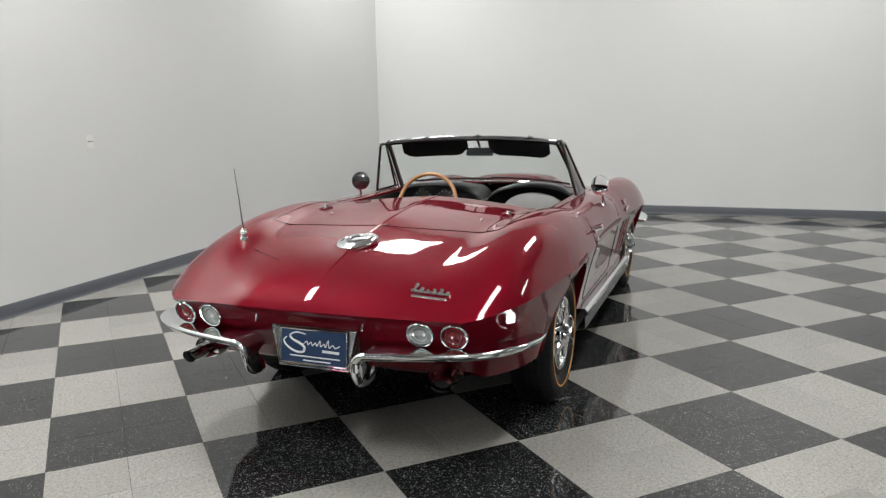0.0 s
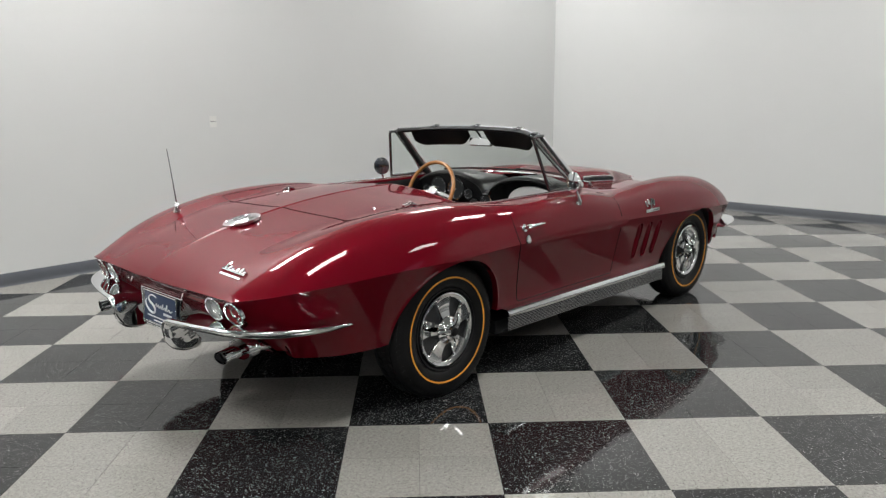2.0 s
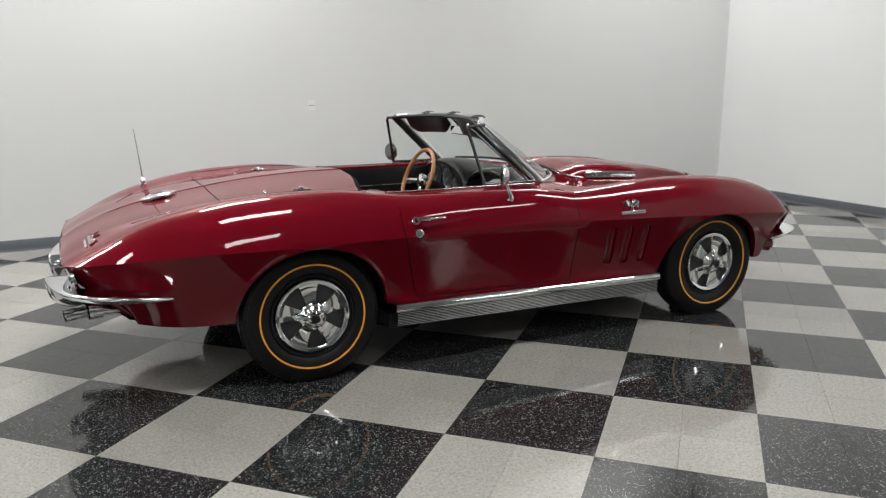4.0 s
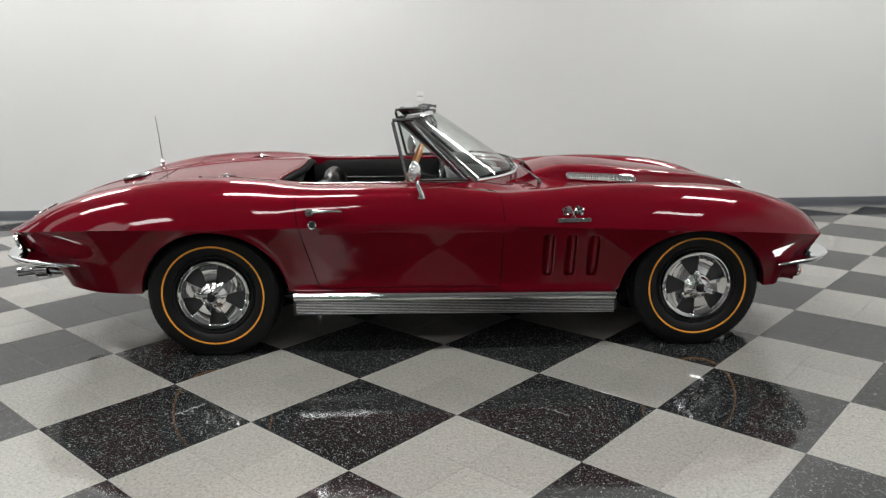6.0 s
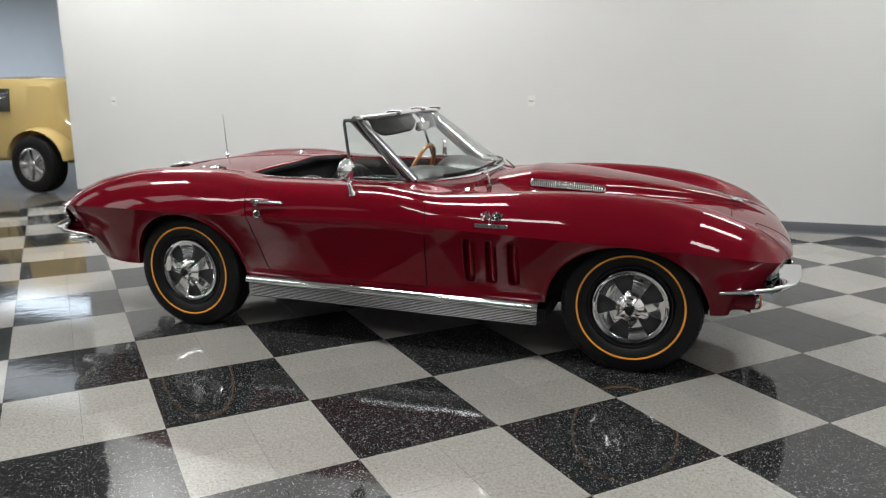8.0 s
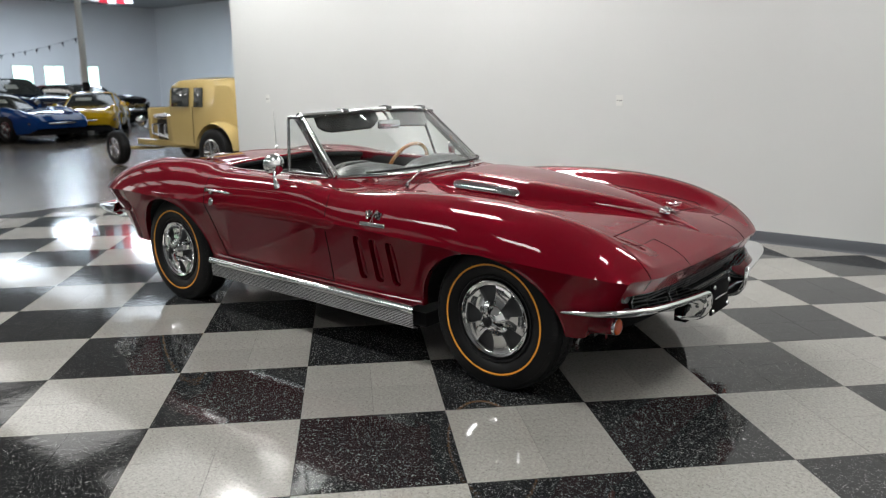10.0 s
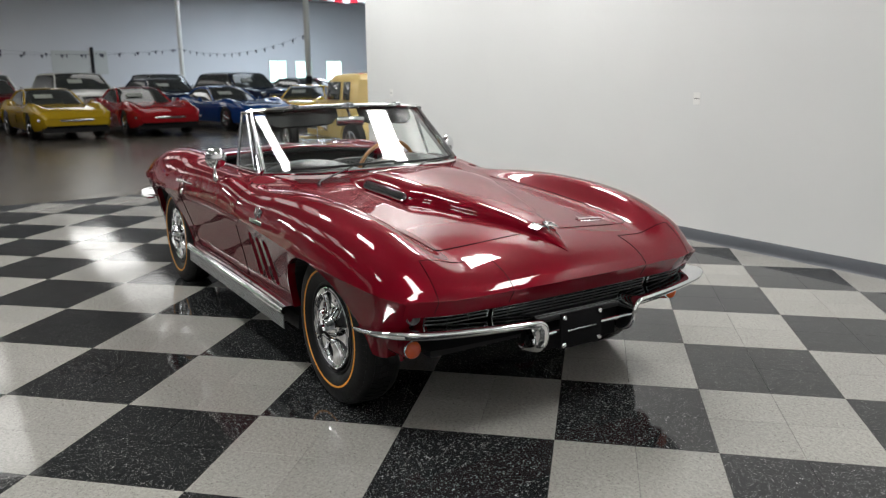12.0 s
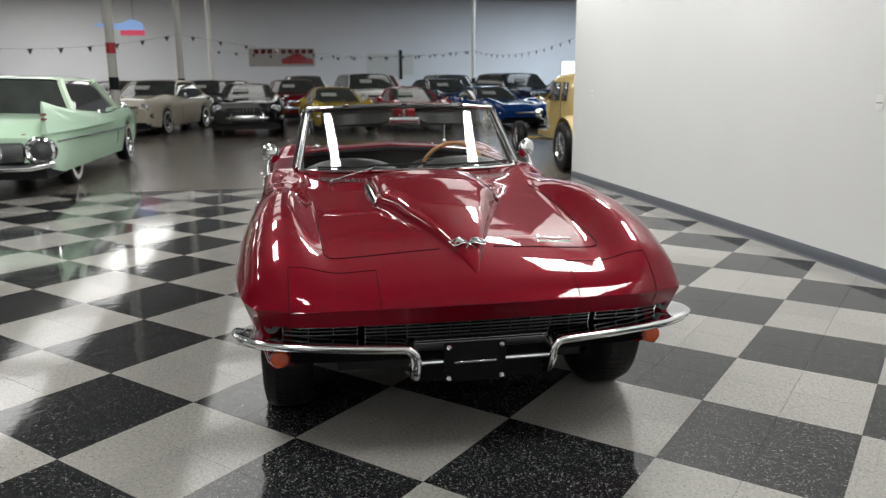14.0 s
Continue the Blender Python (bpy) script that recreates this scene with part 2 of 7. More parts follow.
def tube(bm, pts, r, sides=10, caps=True, flat=None):
    """A round bar through points; r a number or one per point. flat: (side, up) factors of the section."""
    pts = [Vector(p) for p in pts]
    n = len(pts)
    rs = [r] * n if isinstance(r, (int, float)) else r
    rows = []
    up = None
    for i, p in enumerate(pts):
        t = (pts[min(i + 1, n - 1)] - pts[max(i - 1, 0)]).normalized()
        ref = Vector((0, 0, 1)) if abs(t.z) < 0.95 else Vector((1, 0, 0))
        if up is None:
            up = (ref - t * ref.dot(t)).normalized()
        else:
            up = (up - t * up.dot(t)).normalized()
        side = t.cross(up)
        fa, fb = flat or (1, 1)
        rows.append([p + (side * math.cos(a) * fa + up * math.sin(a) * fb) * rs[i] for a in (2 * math.pi * k / sides for k in range(sides))])
    vs = grid_faces(bm, rows, close_v=True, flip=True)
    if caps:
        bm.faces.new(vs[0])
        bm.faces.new(list(reversed(vs[-1])))
    return vs


def lathe(bm, prof, sides=48, m=None, a0=0.0, a1=2 * math.pi):
    """Turns a profile of (radius, height) about the z axis."""
    full = abs(a1 - a0) > 6.28
    ks = range(sides if full else sides + 1)
    rows = []
    for k in ks:
        a = a0 + (a1 - a0) * k / sides
        rows.append([Vector((r * math.cos(a), r * math.sin(a), z)) for r, z in prof])
    if m is not None:
        rows = [[m @ p for p in row] for row in rows]
    return grid_faces(bm, rows, close_u=full)


def smooth_curve(table):
    """A smooth function through (x, value) pairs, without overshoot."""
    xs = [p[0] for p in table]
    ys = [p[1] for p in table]
    n = len(xs)
    d = [(ys[i + 1] - ys[i]) / (xs[i + 1] - xs[i]) for i in range(n - 1)]
    m = [d[0]] + [0.0 if d[i - 1] * d[i] <= 0 else 2 * d[i - 1] * d[i] / (d[i - 1] + d[i]) for i in range(1, n - 1)] + [d[-1]]

    def f(x):
        if x <= xs[0]:
            return ys[0]
        if x >= xs[-1]:
            return ys[-1]
        i = next(k for k in range(n - 1) if x <= xs[k + 1])
        h = xs[i + 1] - xs[i]
        t = (x - xs[i]) / h
        return (2 * t**3 - 3 * t**2 + 1) * ys[i] + (t**3 - 2 * t**2 + t) * h * m[i] + (-2 * t**3 + 3 * t**2) * ys[i + 1] + (t**3 - t**2) * h * m[i + 1]

    return f


def bez(p0, p1, p2, p3, n):
    out = []
    for k in range(n + 1):
        t = k / n
        out.append(tuple((1 - t) ** 3 * a + 3 * t * (1 - t) ** 2 * b + 3 * t * t * (1 - t) * c + t**3 * d for a, b, c, d in zip(p0, p1, p2, p3)))
    return out

# ---- room ----
WALL_Y, WALL_X, WALL_END, CHECK_END = 3.20, 5.33, -5.80, -5.74
HALL_X0, HALL_X1, HALL_Y0, HALL_Y1 = -44.0, 5.33, -22.0, 26.0


def wall(name, x0, x1, y0, y1, z0, z1, label, mat=None):
    bm = bmesh.new()
    box(bm, x0, x1, y0, y1, z0, z1)
    ob = part(name, bm, mat or WHITEPAINT, smooth=False)
    return tagged(ob, label, "wall", kind="structure")


wall("wall_north", WALL_END, WALL_X + 0.2, WALL_Y, WALL_Y + 0.16, 0, CEILING_Z, "white painted partition wall with a grey cove base")
wall("wall_east", WALL_X, WALL_X + 0.2, -12.0, WALL_Y, 0, CEILING_Z, "white painted wall behind the car with a grey cove base")


def cove(name, pts, normal):
    """Vinyl cove base: a band with a curved foot."""
    prof = [(0.014, 0.0), (0.0125, 0.003), (0.007, 0.012), (0.005, 0.024), (0.005, 0.098), (0.003, 0.101), (0.0, 0.102)]
    bm = bmesh.new()
    rows = [[Vector((p[0] + normal[0] * o, p[1] + normal[1] * o, z)) for o, z in prof] for p in pts]
    grid_faces(bm, rows)
    bmesh.ops.recalc_face_normals(bm, faces=bm.faces)
    ob = part(name, bm, BASEGREY)
    return tagged(ob, "dark grey vinyl cove base along the wall foot", "baseboard", kind="structure")


cove("baseboard_north", [(WALL_END, WALL_Y), (WALL_X, WALL_Y)], (0, -1))
cove("baseboard_east", [(WALL_X, WALL_Y), (WALL_X, -12.0)], (-1, 0))
cove("baseboard_end", [(WALL_END, WALL_Y + 0.16), (WALL_END, WALL_Y)], (-1, 0))

bm = bmesh.new()
box(bm, HALL_X0, HALL_X1 + 0.2, HALL_Y0, HALL_Y1, -0.10, -0.006)
tagged(part("ground", bm, CONCRETE, smooth=False), "polished grey concrete showroom floor", "floor", kind="structure")

# assumed ceiling out of view, kept grey to deepen the shade below
bm = bmesh.new()
box(bm, WALL_END, WALL_X, -9.5, WALL_Y, CEILING_Z, CEILING_Z + 0.1)
tagged(part("ceiling", bm, CEILPAINT, smooth=False), "unseen ceiling over the display corner, greyed to bounce less light", "ceiling", kind="structure")
bm = bmesh.new()
box(bm, HALL_X0, HALL_X1 + 0.2, HALL_Y0, HALL_Y1, HALL_Z, HALL_Z + 0.1)
HALLCEIL = plain("hall_ceiling", (0.30, 0.31, 0.32), 0.9, vary=0.1, scale=2)
tagged(part("ceiling_hall", bm, HALLCEIL, smooth=False), "grey high ceiling of the showroom hall", "ceiling", kind="structure")
HALLPAINT = plain("hall_paint", (0.72, 0.725, 0.74), 0.8, vary=0.06, scale=0.5)
wall("wall_hall_far", HALL_X0 - 0.2, HALL_X0, HALL_Y0, HALL_Y1, 0, HALL_Z, "pale grey far wall of the showroom hall", HALLPAINT)
wall("wall_hall_south", HALL_X0, HALL_X1, HALL_Y0 - 0.2, HALL_Y0, 0, HALL_Z, "pale grey side wall of the showroom hall", HALLPAINT)
wall("wall_hall_north", HALL_X0, HALL_X1, HALL_Y1, HALL_Y1 + 0.2, 0, HALL_Z, "pale grey side wall of the showroom hall", HALLPAINT)
wall("wall_hall_east", HALL_X1, HALL_X1 + 0.2, HALL_Y0, -12.0, 0, HALL_Z, "white wall of the showroom hall", WHITEPAINT)
wall("wall_hall_back", HALL_X1, HALL_X1 + 0.2, WALL_Y + 0.16, HALL_Y1, 0, HALL_Z, "white wall of the showroom hall", WHITEPAINT)


# ---- lamps ----
def ceiling_lamp(label, group, diffuser):
    ob = thing("ceiling_light", pose(0, 0, CEILING_Z), label, "ceiling light", group)
    bm = bmesh.new()
    for x0, x1, y0, y1 in ((-LAMP_L - 0.05, LAMP_L + 0.05, -LAMP_W - 0.05, -LAMP_W), (-LAMP_L - 0.05, LAMP_L + 0.05, LAMP_W, LAMP_W + 0.05), (-LAMP_L - 0.05, -LAMP_L, -LAMP_W, LAMP_W), (LAMP_L, LAMP_L + 0.05, -LAMP_W, LAMP_W)):
        box(bm, x0, x1, y0, y1, -0.05, -0.002)
    part("frame", bm, PLATEWHITE, ob, smooth=False)
    bm = bmesh.new()
    box(bm, -LAMP_L, LAMP_L, -LAMP_W, LAMP_W, -0.035, -0.012)
    part("diffuser", bm, diffuser, ob, smooth=False)
    return ob


LAMP_L, LAMP_W = 0.70, 0.30
LAMPS = [(x, y, CEILING_Z) for y in (2.4, -2.1, -6.4) for x in (3.5, -1.35, -5.0)]
HALL_LAMPS = [(-8.7 - 5.5 * k, y, HALL_Z) for k in range(6) for y in (3.95, -2.1, -8.1, 10.0, 16.0, -14.0)]
# power shares of the corner lamps, set singly to balance walls and floor
CORNER_POWER = {(3.5, 2.4): 0.70, (-1.35, 2.4): 1.22, (-5.0, 2.4): 1.35, (3.5, -2.1): 0.78, (-1.35, -2.1): 0.92, (-5.0, -2.1): 0.60, (3.5, -6.4): 0.35, (-1.35, -6.4): 0.35, (-5.0, -6.4): 0.30}
# those of the hall by row: the front, middle and far part
# rows -14 and 16 are unseen, added and driven hard to brighten the walls
HALL_POWER = {3.95: (0.26, 0.20, 0.50), -2.1: (0.26, 0.20, 0.50), -8.1: (0.45, 0.34, 0.60), -14.0: (0.8, 2.2, 7.0), 10.0: (0.20, 0.38, 1.00), 16.0: (0.8, 0.8, 7.0)}
for places, big, label, group, diffuser in (
    (LAMPS, 1.0, "white recessed ceiling light with a bright diffuser", "lights over the display corner", LAMPGLOW),
    # hall lights are drawn oversize so their floor reflections stay dim
    (HALL_LAMPS, 3.0, "oversize hall light with a dim diffuser, outer rows added to brighten the walls", "lights of the hall ceiling", HALLGLOW),
):
    lamp = ceiling_lamp(label, group, diffuser)
    lamp.matrix_basis = pose(*places[0]) @ Matrix.Diagonal((big, big, 1, 1))
    for place in places[1:]:
        copy_thing(lamp, pose(*place))
for lx, ly, lz in LAMPS + [h for h in HALL_LAMPS if h[1] in (3.95, -8.1, 10.0) or (h[1] == 16.0 and h[0] < -19) or (h[1] == -14.0 and h[0] in (-25.2, -36.2)) or (h[1] == -2.1 and h[0] > -32)]:
    ld = bpy.data.lights.new("lamp_light", "AREA")
    big = 3.0 if lz == HALL_Z else 1.0
    ld.shape, ld.size, ld.size_y = "RECTANGLE", 2 * LAMP_L * big, 2 * LAMP_W * big
    ld.energy = LAMP_POWER * (CORNER_POWER[(lx, ly)] if lz == CEILING_Z else HALL_POWER[ly][0 if lx > -18 else 1 if lx > -29 else 2])
    # the rows beyond y = 9 are tinted blue, standing in for window daylight
    ld.color = LAMP_COLOR if ly < 9.0 else (0.80, 0.95, 1.10)
    lo = new("ceiling_light_glow", ld)
    lo.location = (lx, ly, lz - 0.06)

# ---- the red car: body curves (x ahead, y to its left, z up; half widths) ----
crease_y = smooth_curve([(-2.27, 0.63), (-2.18, 0.72), (-2.0, 0.81), (-1.75, 0.852), (-1.3, 0.885), (-0.85, 0.873), (-0.3, 0.852), (0.2, 0.850), (0.7, 0.868), (1.2, 0.885), (1.5, 0.872), (1.72, 0.842), (1.86, 0.805), (1.93, 0.775)])
crease_z = smooth_curve([(-2.27, 0.645), (-2.0, 0.672), (-1.6, 0.682), (-1.0, 0.680), (-0.2, 0.678), (0.3, 0.668), (0.8, 0.652), (1.3, 0.634), (1.6, 0.615), (1.8, 0.597), (1.93, 0.586)])
crown_z = smooth_curve([(-2.27, 0.647), (-2.22, 0.675), (-2.15, 0.712), (-2.03, 0.773), (-1.88, 0.828), (-1.72, 0.865), (-1.57, 0.889), (-1.4, 0.903), (-1.2, 0.907), (-1.0, 0.896), (-0.85, 0.875), (-0.7, 0.862), (-0.3, 0.858), (-0.05, 0.855), (0.1, 0.838), (0.25, 0.822), (0.45, 0.832), (0.7, 0.850), (0.95, 0.857), (1.2, 0.849), (1.4, 0.830), (1.55, 0.802), (1.68, 0.760), (1.78, 0.716), (1.86, 0.666), (1.91, 0.620), (1.93, 0.590)])
crown_y = smooth_curve([(-2.27, 0.50), (-2.1, 0.58), (-1.8, 0.63), (-1.3, 0.665), (-0.95, 0.69), (-0.7, 0.735), (-0.3, 0.735), (0.1, 0.74), (0.3, 0.72), (0.6, 0.70), (1.2, 0.69), (1.6, 0.67), (1.8, 0.66), (1.93, 0.64)])
valley_y = smooth_curve([(-2.27, 0.34), (-1.8, 0.46), (-1.3, 0.50), (-0.95, 0.56), (-0.7, 0.62), (0.1, 0.62), (0.35, 0.60), (0.8, 0.55), (1.4, 0.53), (1.7, 0.50), (1.93, 0.46)])
valley_z = smooth_curve([(-2.27, 0.647), (-2.22, 0.682), (-2.1, 0.742), (-1.9, 0.803), (-1.7, 0.845), (-1.45, 0.870), (-1.2, 0.884), (-0.95, 0.882), (-0.7, 0.868), (0.05, 0.868), (0.3, 0.834), (0.6, 0.804), (1.0, 0.783), (1.3, 0.759), (1.55, 0.730), (1.7, 0.702), (1.8, 0.674), (1.87, 0.645), (1.91, 0.616), (1.93, 0.592)])
centre_z = smooth_curve([(-2.27, 0.647), (-2.22, 0.690), (-2.1, 0.752), (-1.95, 0.805), (-1.81, 0.839), (-1.6, 0.876), (-1.4, 0.902), (-1.2, 0.918), (-1.0, 0.926), (-0.85, 0.926), (0.0, 0.91), (0.3, 0.880), (0.42, 0.866), (0.6, 0.836), (1.0, 0.808), (1.3, 0.785), (1.55, 0.757), (1.7, 0.726), (1.8, 0.689), (1.87, 0.653), (1.91, 0.620), (1.93, 0.594)])
sill_y = smooth_curve([(-2.27, 0.56), (-2.0, 0.67), (-1.8, 0.735), (-1.66, 0.765), (-0.8, 0.778), (0.8, 0.778), (1.5, 0.775), (1.75, 0.75), (1.93, 0.70)])
sill_z = smooth_curve([(-2.27, 0.372), (-2.1, 0.350), (-1.95, 0.340), (-1.8, 0.336), (-0.8, 0.335), (0.8, 0.315), (1.6, 0.315), (1.93, 0.335)])
REAR_WHEEL_X, FRONT_WHEEL_X, HUB_Z = -1.2425, 1.2425, 0.325
ARCHES = ((-1.232, 0.368, 0.315, 0.352), (1.218, 0.385, 0.300, 0.336))


def arch_z(x):
    z = sill_z(x)
    for cx, a, cz, b in ARCHES:
        if abs(x - cx) < a:
            z = max(z, cz + b * math.sqrt(max(0.0, 1 - ((x - cx) / a) ** 2)))
    return z


def stations():
    xs = set()
    for cx, a, cz, b in ARCHES:
        for k in range(33):
            xs.add(round(cx - a * math.cos(math.pi * k / 32), 4))
        xs.add(round(cx - a - 0.0015, 4))
        xs.add(round(cx + a + 0.0015, 4))
    for g in (0.452, 0.565, 0.680):
        xs |= {round(g - 0.031, 4), round(g, 4), round(g + 0.031, 4)}
    x = -2.27
    while x < 1.9301:
        near = min(abs(x - s) for s in xs)
        if near > 0.012:
            xs.add(round(x, 4))
        x += 0.03 if (x < -2.0 or x > 1.6) else 0.04
    xs |= {-2.27, -2.26, -2.245, 1.93, 1.922, 1.905, -0.85}
    return sorted(xs)


XS = stations()
NOSE, TAIL = 1.93, -2.27


def ease(a, b, x):
    """Rises smoothly from 0 at a to 1 at b."""
    t = min(1.0, max(0.0, (x - a) / (b - a)))
    return t * t * (3 - 2 * t)


def corner_cut(x, y):
    """The corners of the nose are rounded off in plan."""
    return 0.050 * ease(0.58, 0.80, abs(y)) * ease(1.74, NOSE, x)


def plan_x(x, y):
    """The nose and the tail bow out towards the middle."""
    w = 1 - min(1.0, abs(y) / 0.78) ** 2
    return x + 0.045 * w * ease(1.45, NOSE, x) - 0.035 * w * ease(-1.75, TAIL, x) - corner_cut(x, y)


def tail_hollow(d):
    """How far the tail is hollowed at a depth d below its sharp upper edge."""
    return 0.018 * (1 - math.exp(-d / 0.016)) + 0.026 * ease(0.075, 0.125, d) + 0.70 * max(0.0, d - 0.155)


def under_x(x, z, zc):
    """Below the crease the ends slope back in."""
    d = max(0.0, zc - z)
    return x - corner_cut(x, crease_y(x)) - 0.62 * d * ease(1.62, NOSE, x) + 0.38 * d * ease(-1.75, TAIL, x) + tail_hollow(d) * ease(-2.08, TAIL, x)


N_LOW, N_UP, N_TOP = 9, 12, 20
COCKPIT_A, COCKPIT_B = -0.85, 0.12


def side_y(x, z):
    """Half width of the body at height z between the sill and the crease; it leans in below the crease."""
    zb = sill_z(x)
    f = (z - zb) / max(1e-6, crease_z(x) - zb)
    return sill_y(x) + (crease_y(x) - sill_y(x)) * max(0.0, f) ** 1.12


def section(x):
    """Points of the half section from the sill to the centre line."""
    yc, zc = crease_y(x), crease_z(x)
    zb, za = sill_z(x), arch_z(x)
    pts = []
    for k in range(N_LOW):
        t = k / N_LOW
        z = za + (zc - za) * t
        y = side_y(x, z)
        if za > zb + 0.01:
            lip = 1 - min(1.0, (z - za) / 0.05)
            y += 0.003 * lip * lip
        pts.append((under_x(x, z, zc), min(y, yc), z))
    ycr, zcr = crown_y(x), crown_z(x)
    h = max(1e-4, zcr - zc)
    wd = yc - ycr
    up = bez((yc, zc), (yc - 0.17 * wd, zc + 0.48 * h), (ycr + 0.62 * wd, zcr), (ycr, zcr), N_UP)
    yv, zv, z0 = valley_y(x), valley_z(x), centre_z(x)
    # crown to valley to centre
    inner = bez((ycr, zcr), (ycr - 0.35 * (ycr - yv), zcr), (yv + 0.35 * (ycr - yv), zv + 0.15 * (zcr - zv)), (yv, zv), 6)
    mid = bez((yv, zv), (yv - 0.30 * yv, zv + (0.50 if x < -0.84 else 0.175) * (z0 - zv)), (0.35 * yv, z0 - (0.012 if x < -0.84 else 0.0)), (0.0, z0), N_TOP - 6)
    for y, z in up + inner[1:] + mid[1:]:
        pts.append((plan_x(x, y), y, z))
    return pts


def ws_bow(y):
    return 0.27 * (1 - (min(abs(y), 0.62) / 0.62) ** 2.0)


def bow_rows(x, pts):
    """Rows about the windscreen foot bend forward in the middle."""
    if -1.35 < x < -0.60:
        k = max(0.0, 1 - abs(x - COCKPIT_A) / (0.45 if x < COCKPIT_A else 0.25))
        out = []
        for i, (px, y, z) in enumerate(pts):
            if i >= N_LOW + N_UP + 6:
                nx = px - 0.085 * k * ease(0.12, 0.62, abs(y))
                z += surface_mid(nx, y) - surface_mid(px, y)
                px = nx
            out.append((px, y, z))
        return out
    if not -0.60 < x < 0.85:
        return pts
    k = 1 - abs(x - COCKPIT_B) / (0.72 if x < COCKPIT_B else 0.73)
    k = max(0.0, k)
    out = []
    for i, (px, y, z) in enumerate(pts):
        if i > N_LOW + N_UP + 6 and abs(y) < 0.62:
            d = ws_bow(y) * k
            f = abs(y) / 0.62
            nx = px + d
            z = z + (surface_mid(nx, y) - surface_mid(px, y))
            px = nx
        out.append((px, y, z))
    return out


def surface_mid(x, y):
    zv, z0, yv = valley_z(x), centre_z(x), valley_y(x)
    f = min(1.0, abs(y) / yv)
    return z0 + (zv - z0) * f * f


GILLS, GILL_W = (0.452, 0.565, 0.680), 0.031


def body_mesh(cut=True):
    bm = bmesh.new()
    rows_l = [bow_rows(x, section(x)) for x in XS]
    i_up = N_LOW
    i_val = N_LOW + N_UP + 6
    for sign in (1, -1):
        rows = [[(p[0], sign * p[1], p[2]) for p in r] for r in rows_l]

        def keep(i, j):
            xm = (XS[i] + XS[i + 1]) / 2
            if cut and 2 <= j < 8 and any(abs(xm - g) < GILL_W for g in GILLS):
                return False
            return not (j >= i_val and COCKPIT_A <= xm <= COCKPIT_B)

        grid_faces(bm, rows, flip=(sign > 0), keep=keep)
        # the arch and sill edges turn inwards
        edge = [[r[0], (r[0][0], r[0][1] - sign * 0.035, r[0][2] + 0.002)] for r in rows]
        grid_faces(bm, edge, flip=(sign < 0))
        # sides of the cockpit opening
        rim = [[r[i_val], (r[i_val][0], r[i_val][1] - sign * 0.012, r[i_val][2] - 0.004), (r[i_val][0], r[i_val][1] - sign * 0.014, r[i_val][2] - 0.05)] for i, r in enumerate(rows) if COCKPIT_A - 0.001 <= XS[i] <= COCKPIT_B + 0.02]
        grid_faces(bm, rim, flip=(sign > 0))
    # rear edge of the opening folds down
    r = rows_l[XS.index(COCKPIT_A)]
    pts = [(p[0], p[1], p[2]) for p in r[i_val:]]
    line = pts + [(p[0], -p[1], p[2]) for p in reversed(pts[:-1])]
    grid_faces(bm, [[p, (p[0] + 0.012, p[1], p[2] - 0.006), (p[0] + 0.012, p[1], p[2] - 0.05)] for p in line])
    bmesh.ops.remove_doubles(bm, verts=bm.verts, dist=0.0004)
    bmesh.ops.recalc_face_normals(bm, faces=bm.faces)
    return bm


CAR = thing("sports_car", pose(0, 0, 0, 0, 0, -0.7), "maroon open two-seat sports car with chrome bumpers and gold-line tyres", "car")
_bm = body_mesh(False)
from mathutils.bvhtree import BVHTree

BODY_TREE = BVHTree.FromBMesh(_bm)
_bm.free()
body = part("body", body_mesh(), MAROON, CAR, "glossy maroon painted body", sharp=30)


def on_top(x, y, off=0.0):
    """The body's surface straight below (x, y)."""
    p, n, _, _ = BODY_TREE.ray_cast(Vector((x, y, 1.6)), Vector((0, 0, -1)))
    if p is None:
        return Vector((x, y, surface_mid(x, y) + off)), Vector((0, 0, 1))
    n = n if n.z > 0 else -n
    return p + n * off, n


def on_side(x, z, sign, off=0.0):
    """The body's surface at height z, met from the side."""
    p, n, _, _ = BODY_TREE.ray_cast(Vector((x, sign * 1.6, z)), Vector((0, -sign, 0)))
    if p is None:
        return Vector((x, sign * 0.86, z)), Vector((0, sign, 0))
    n = n if n.y * sign > 0 else -n
    return p + n * off, n


def seam(name, pts, parent, width=0.0022, mat=None):
    """A thin dark gap line laid along the surface."""
    bm = bmesh.new()
    tube(bm, pts, width, 6)
    return part(name, bm, mat or GAP, parent)


# ends: panels below the crease
def front_edge(y, z):
    zc = 0.588 + 0.006 * (1 - (y / 0.775) ** 2)
    return plan_x(NOSE, y) - 0.62 * max(0.0, zc - z)


def rear_edge(y, z):
    zc = 0.646
    d = max(0.0, zc - z)
    return plan_x(TAIL, y) + 0.38 * d + tail_hollow(d)


def end_panel(name, edge, y_at, zs, lip, label):
    bm = bmesh.new()
    rows = []
    for z in zs:
        w = y_at(z)
        rows.append([(edge(w * k / 12, z), w * k / 12, z) for k in range(-12, 13)])
    grid_faces(bm, rows)
    bmesh.ops.recalc_face_normals(bm, faces=bm.faces)
    return part(name, bm, MAROON, body, label)


end_panel("nose_panel", front_edge, lambda z: 0.775 - 0.12 * (0.59 - z), [0.592, 0.58, 0.56, 0.538, 0.523], 0, "maroon lip above the grille")
end_panel("tail_panel", rear_edge, lambda z: 0.63 - 0.255 * (0.646 - z), [0.648, 0.641, 0.632, 0.618, 0.60, 0.56, 0.52, 0.48, 0.44, 0.41, 0.372], 0, "maroon tail panel")


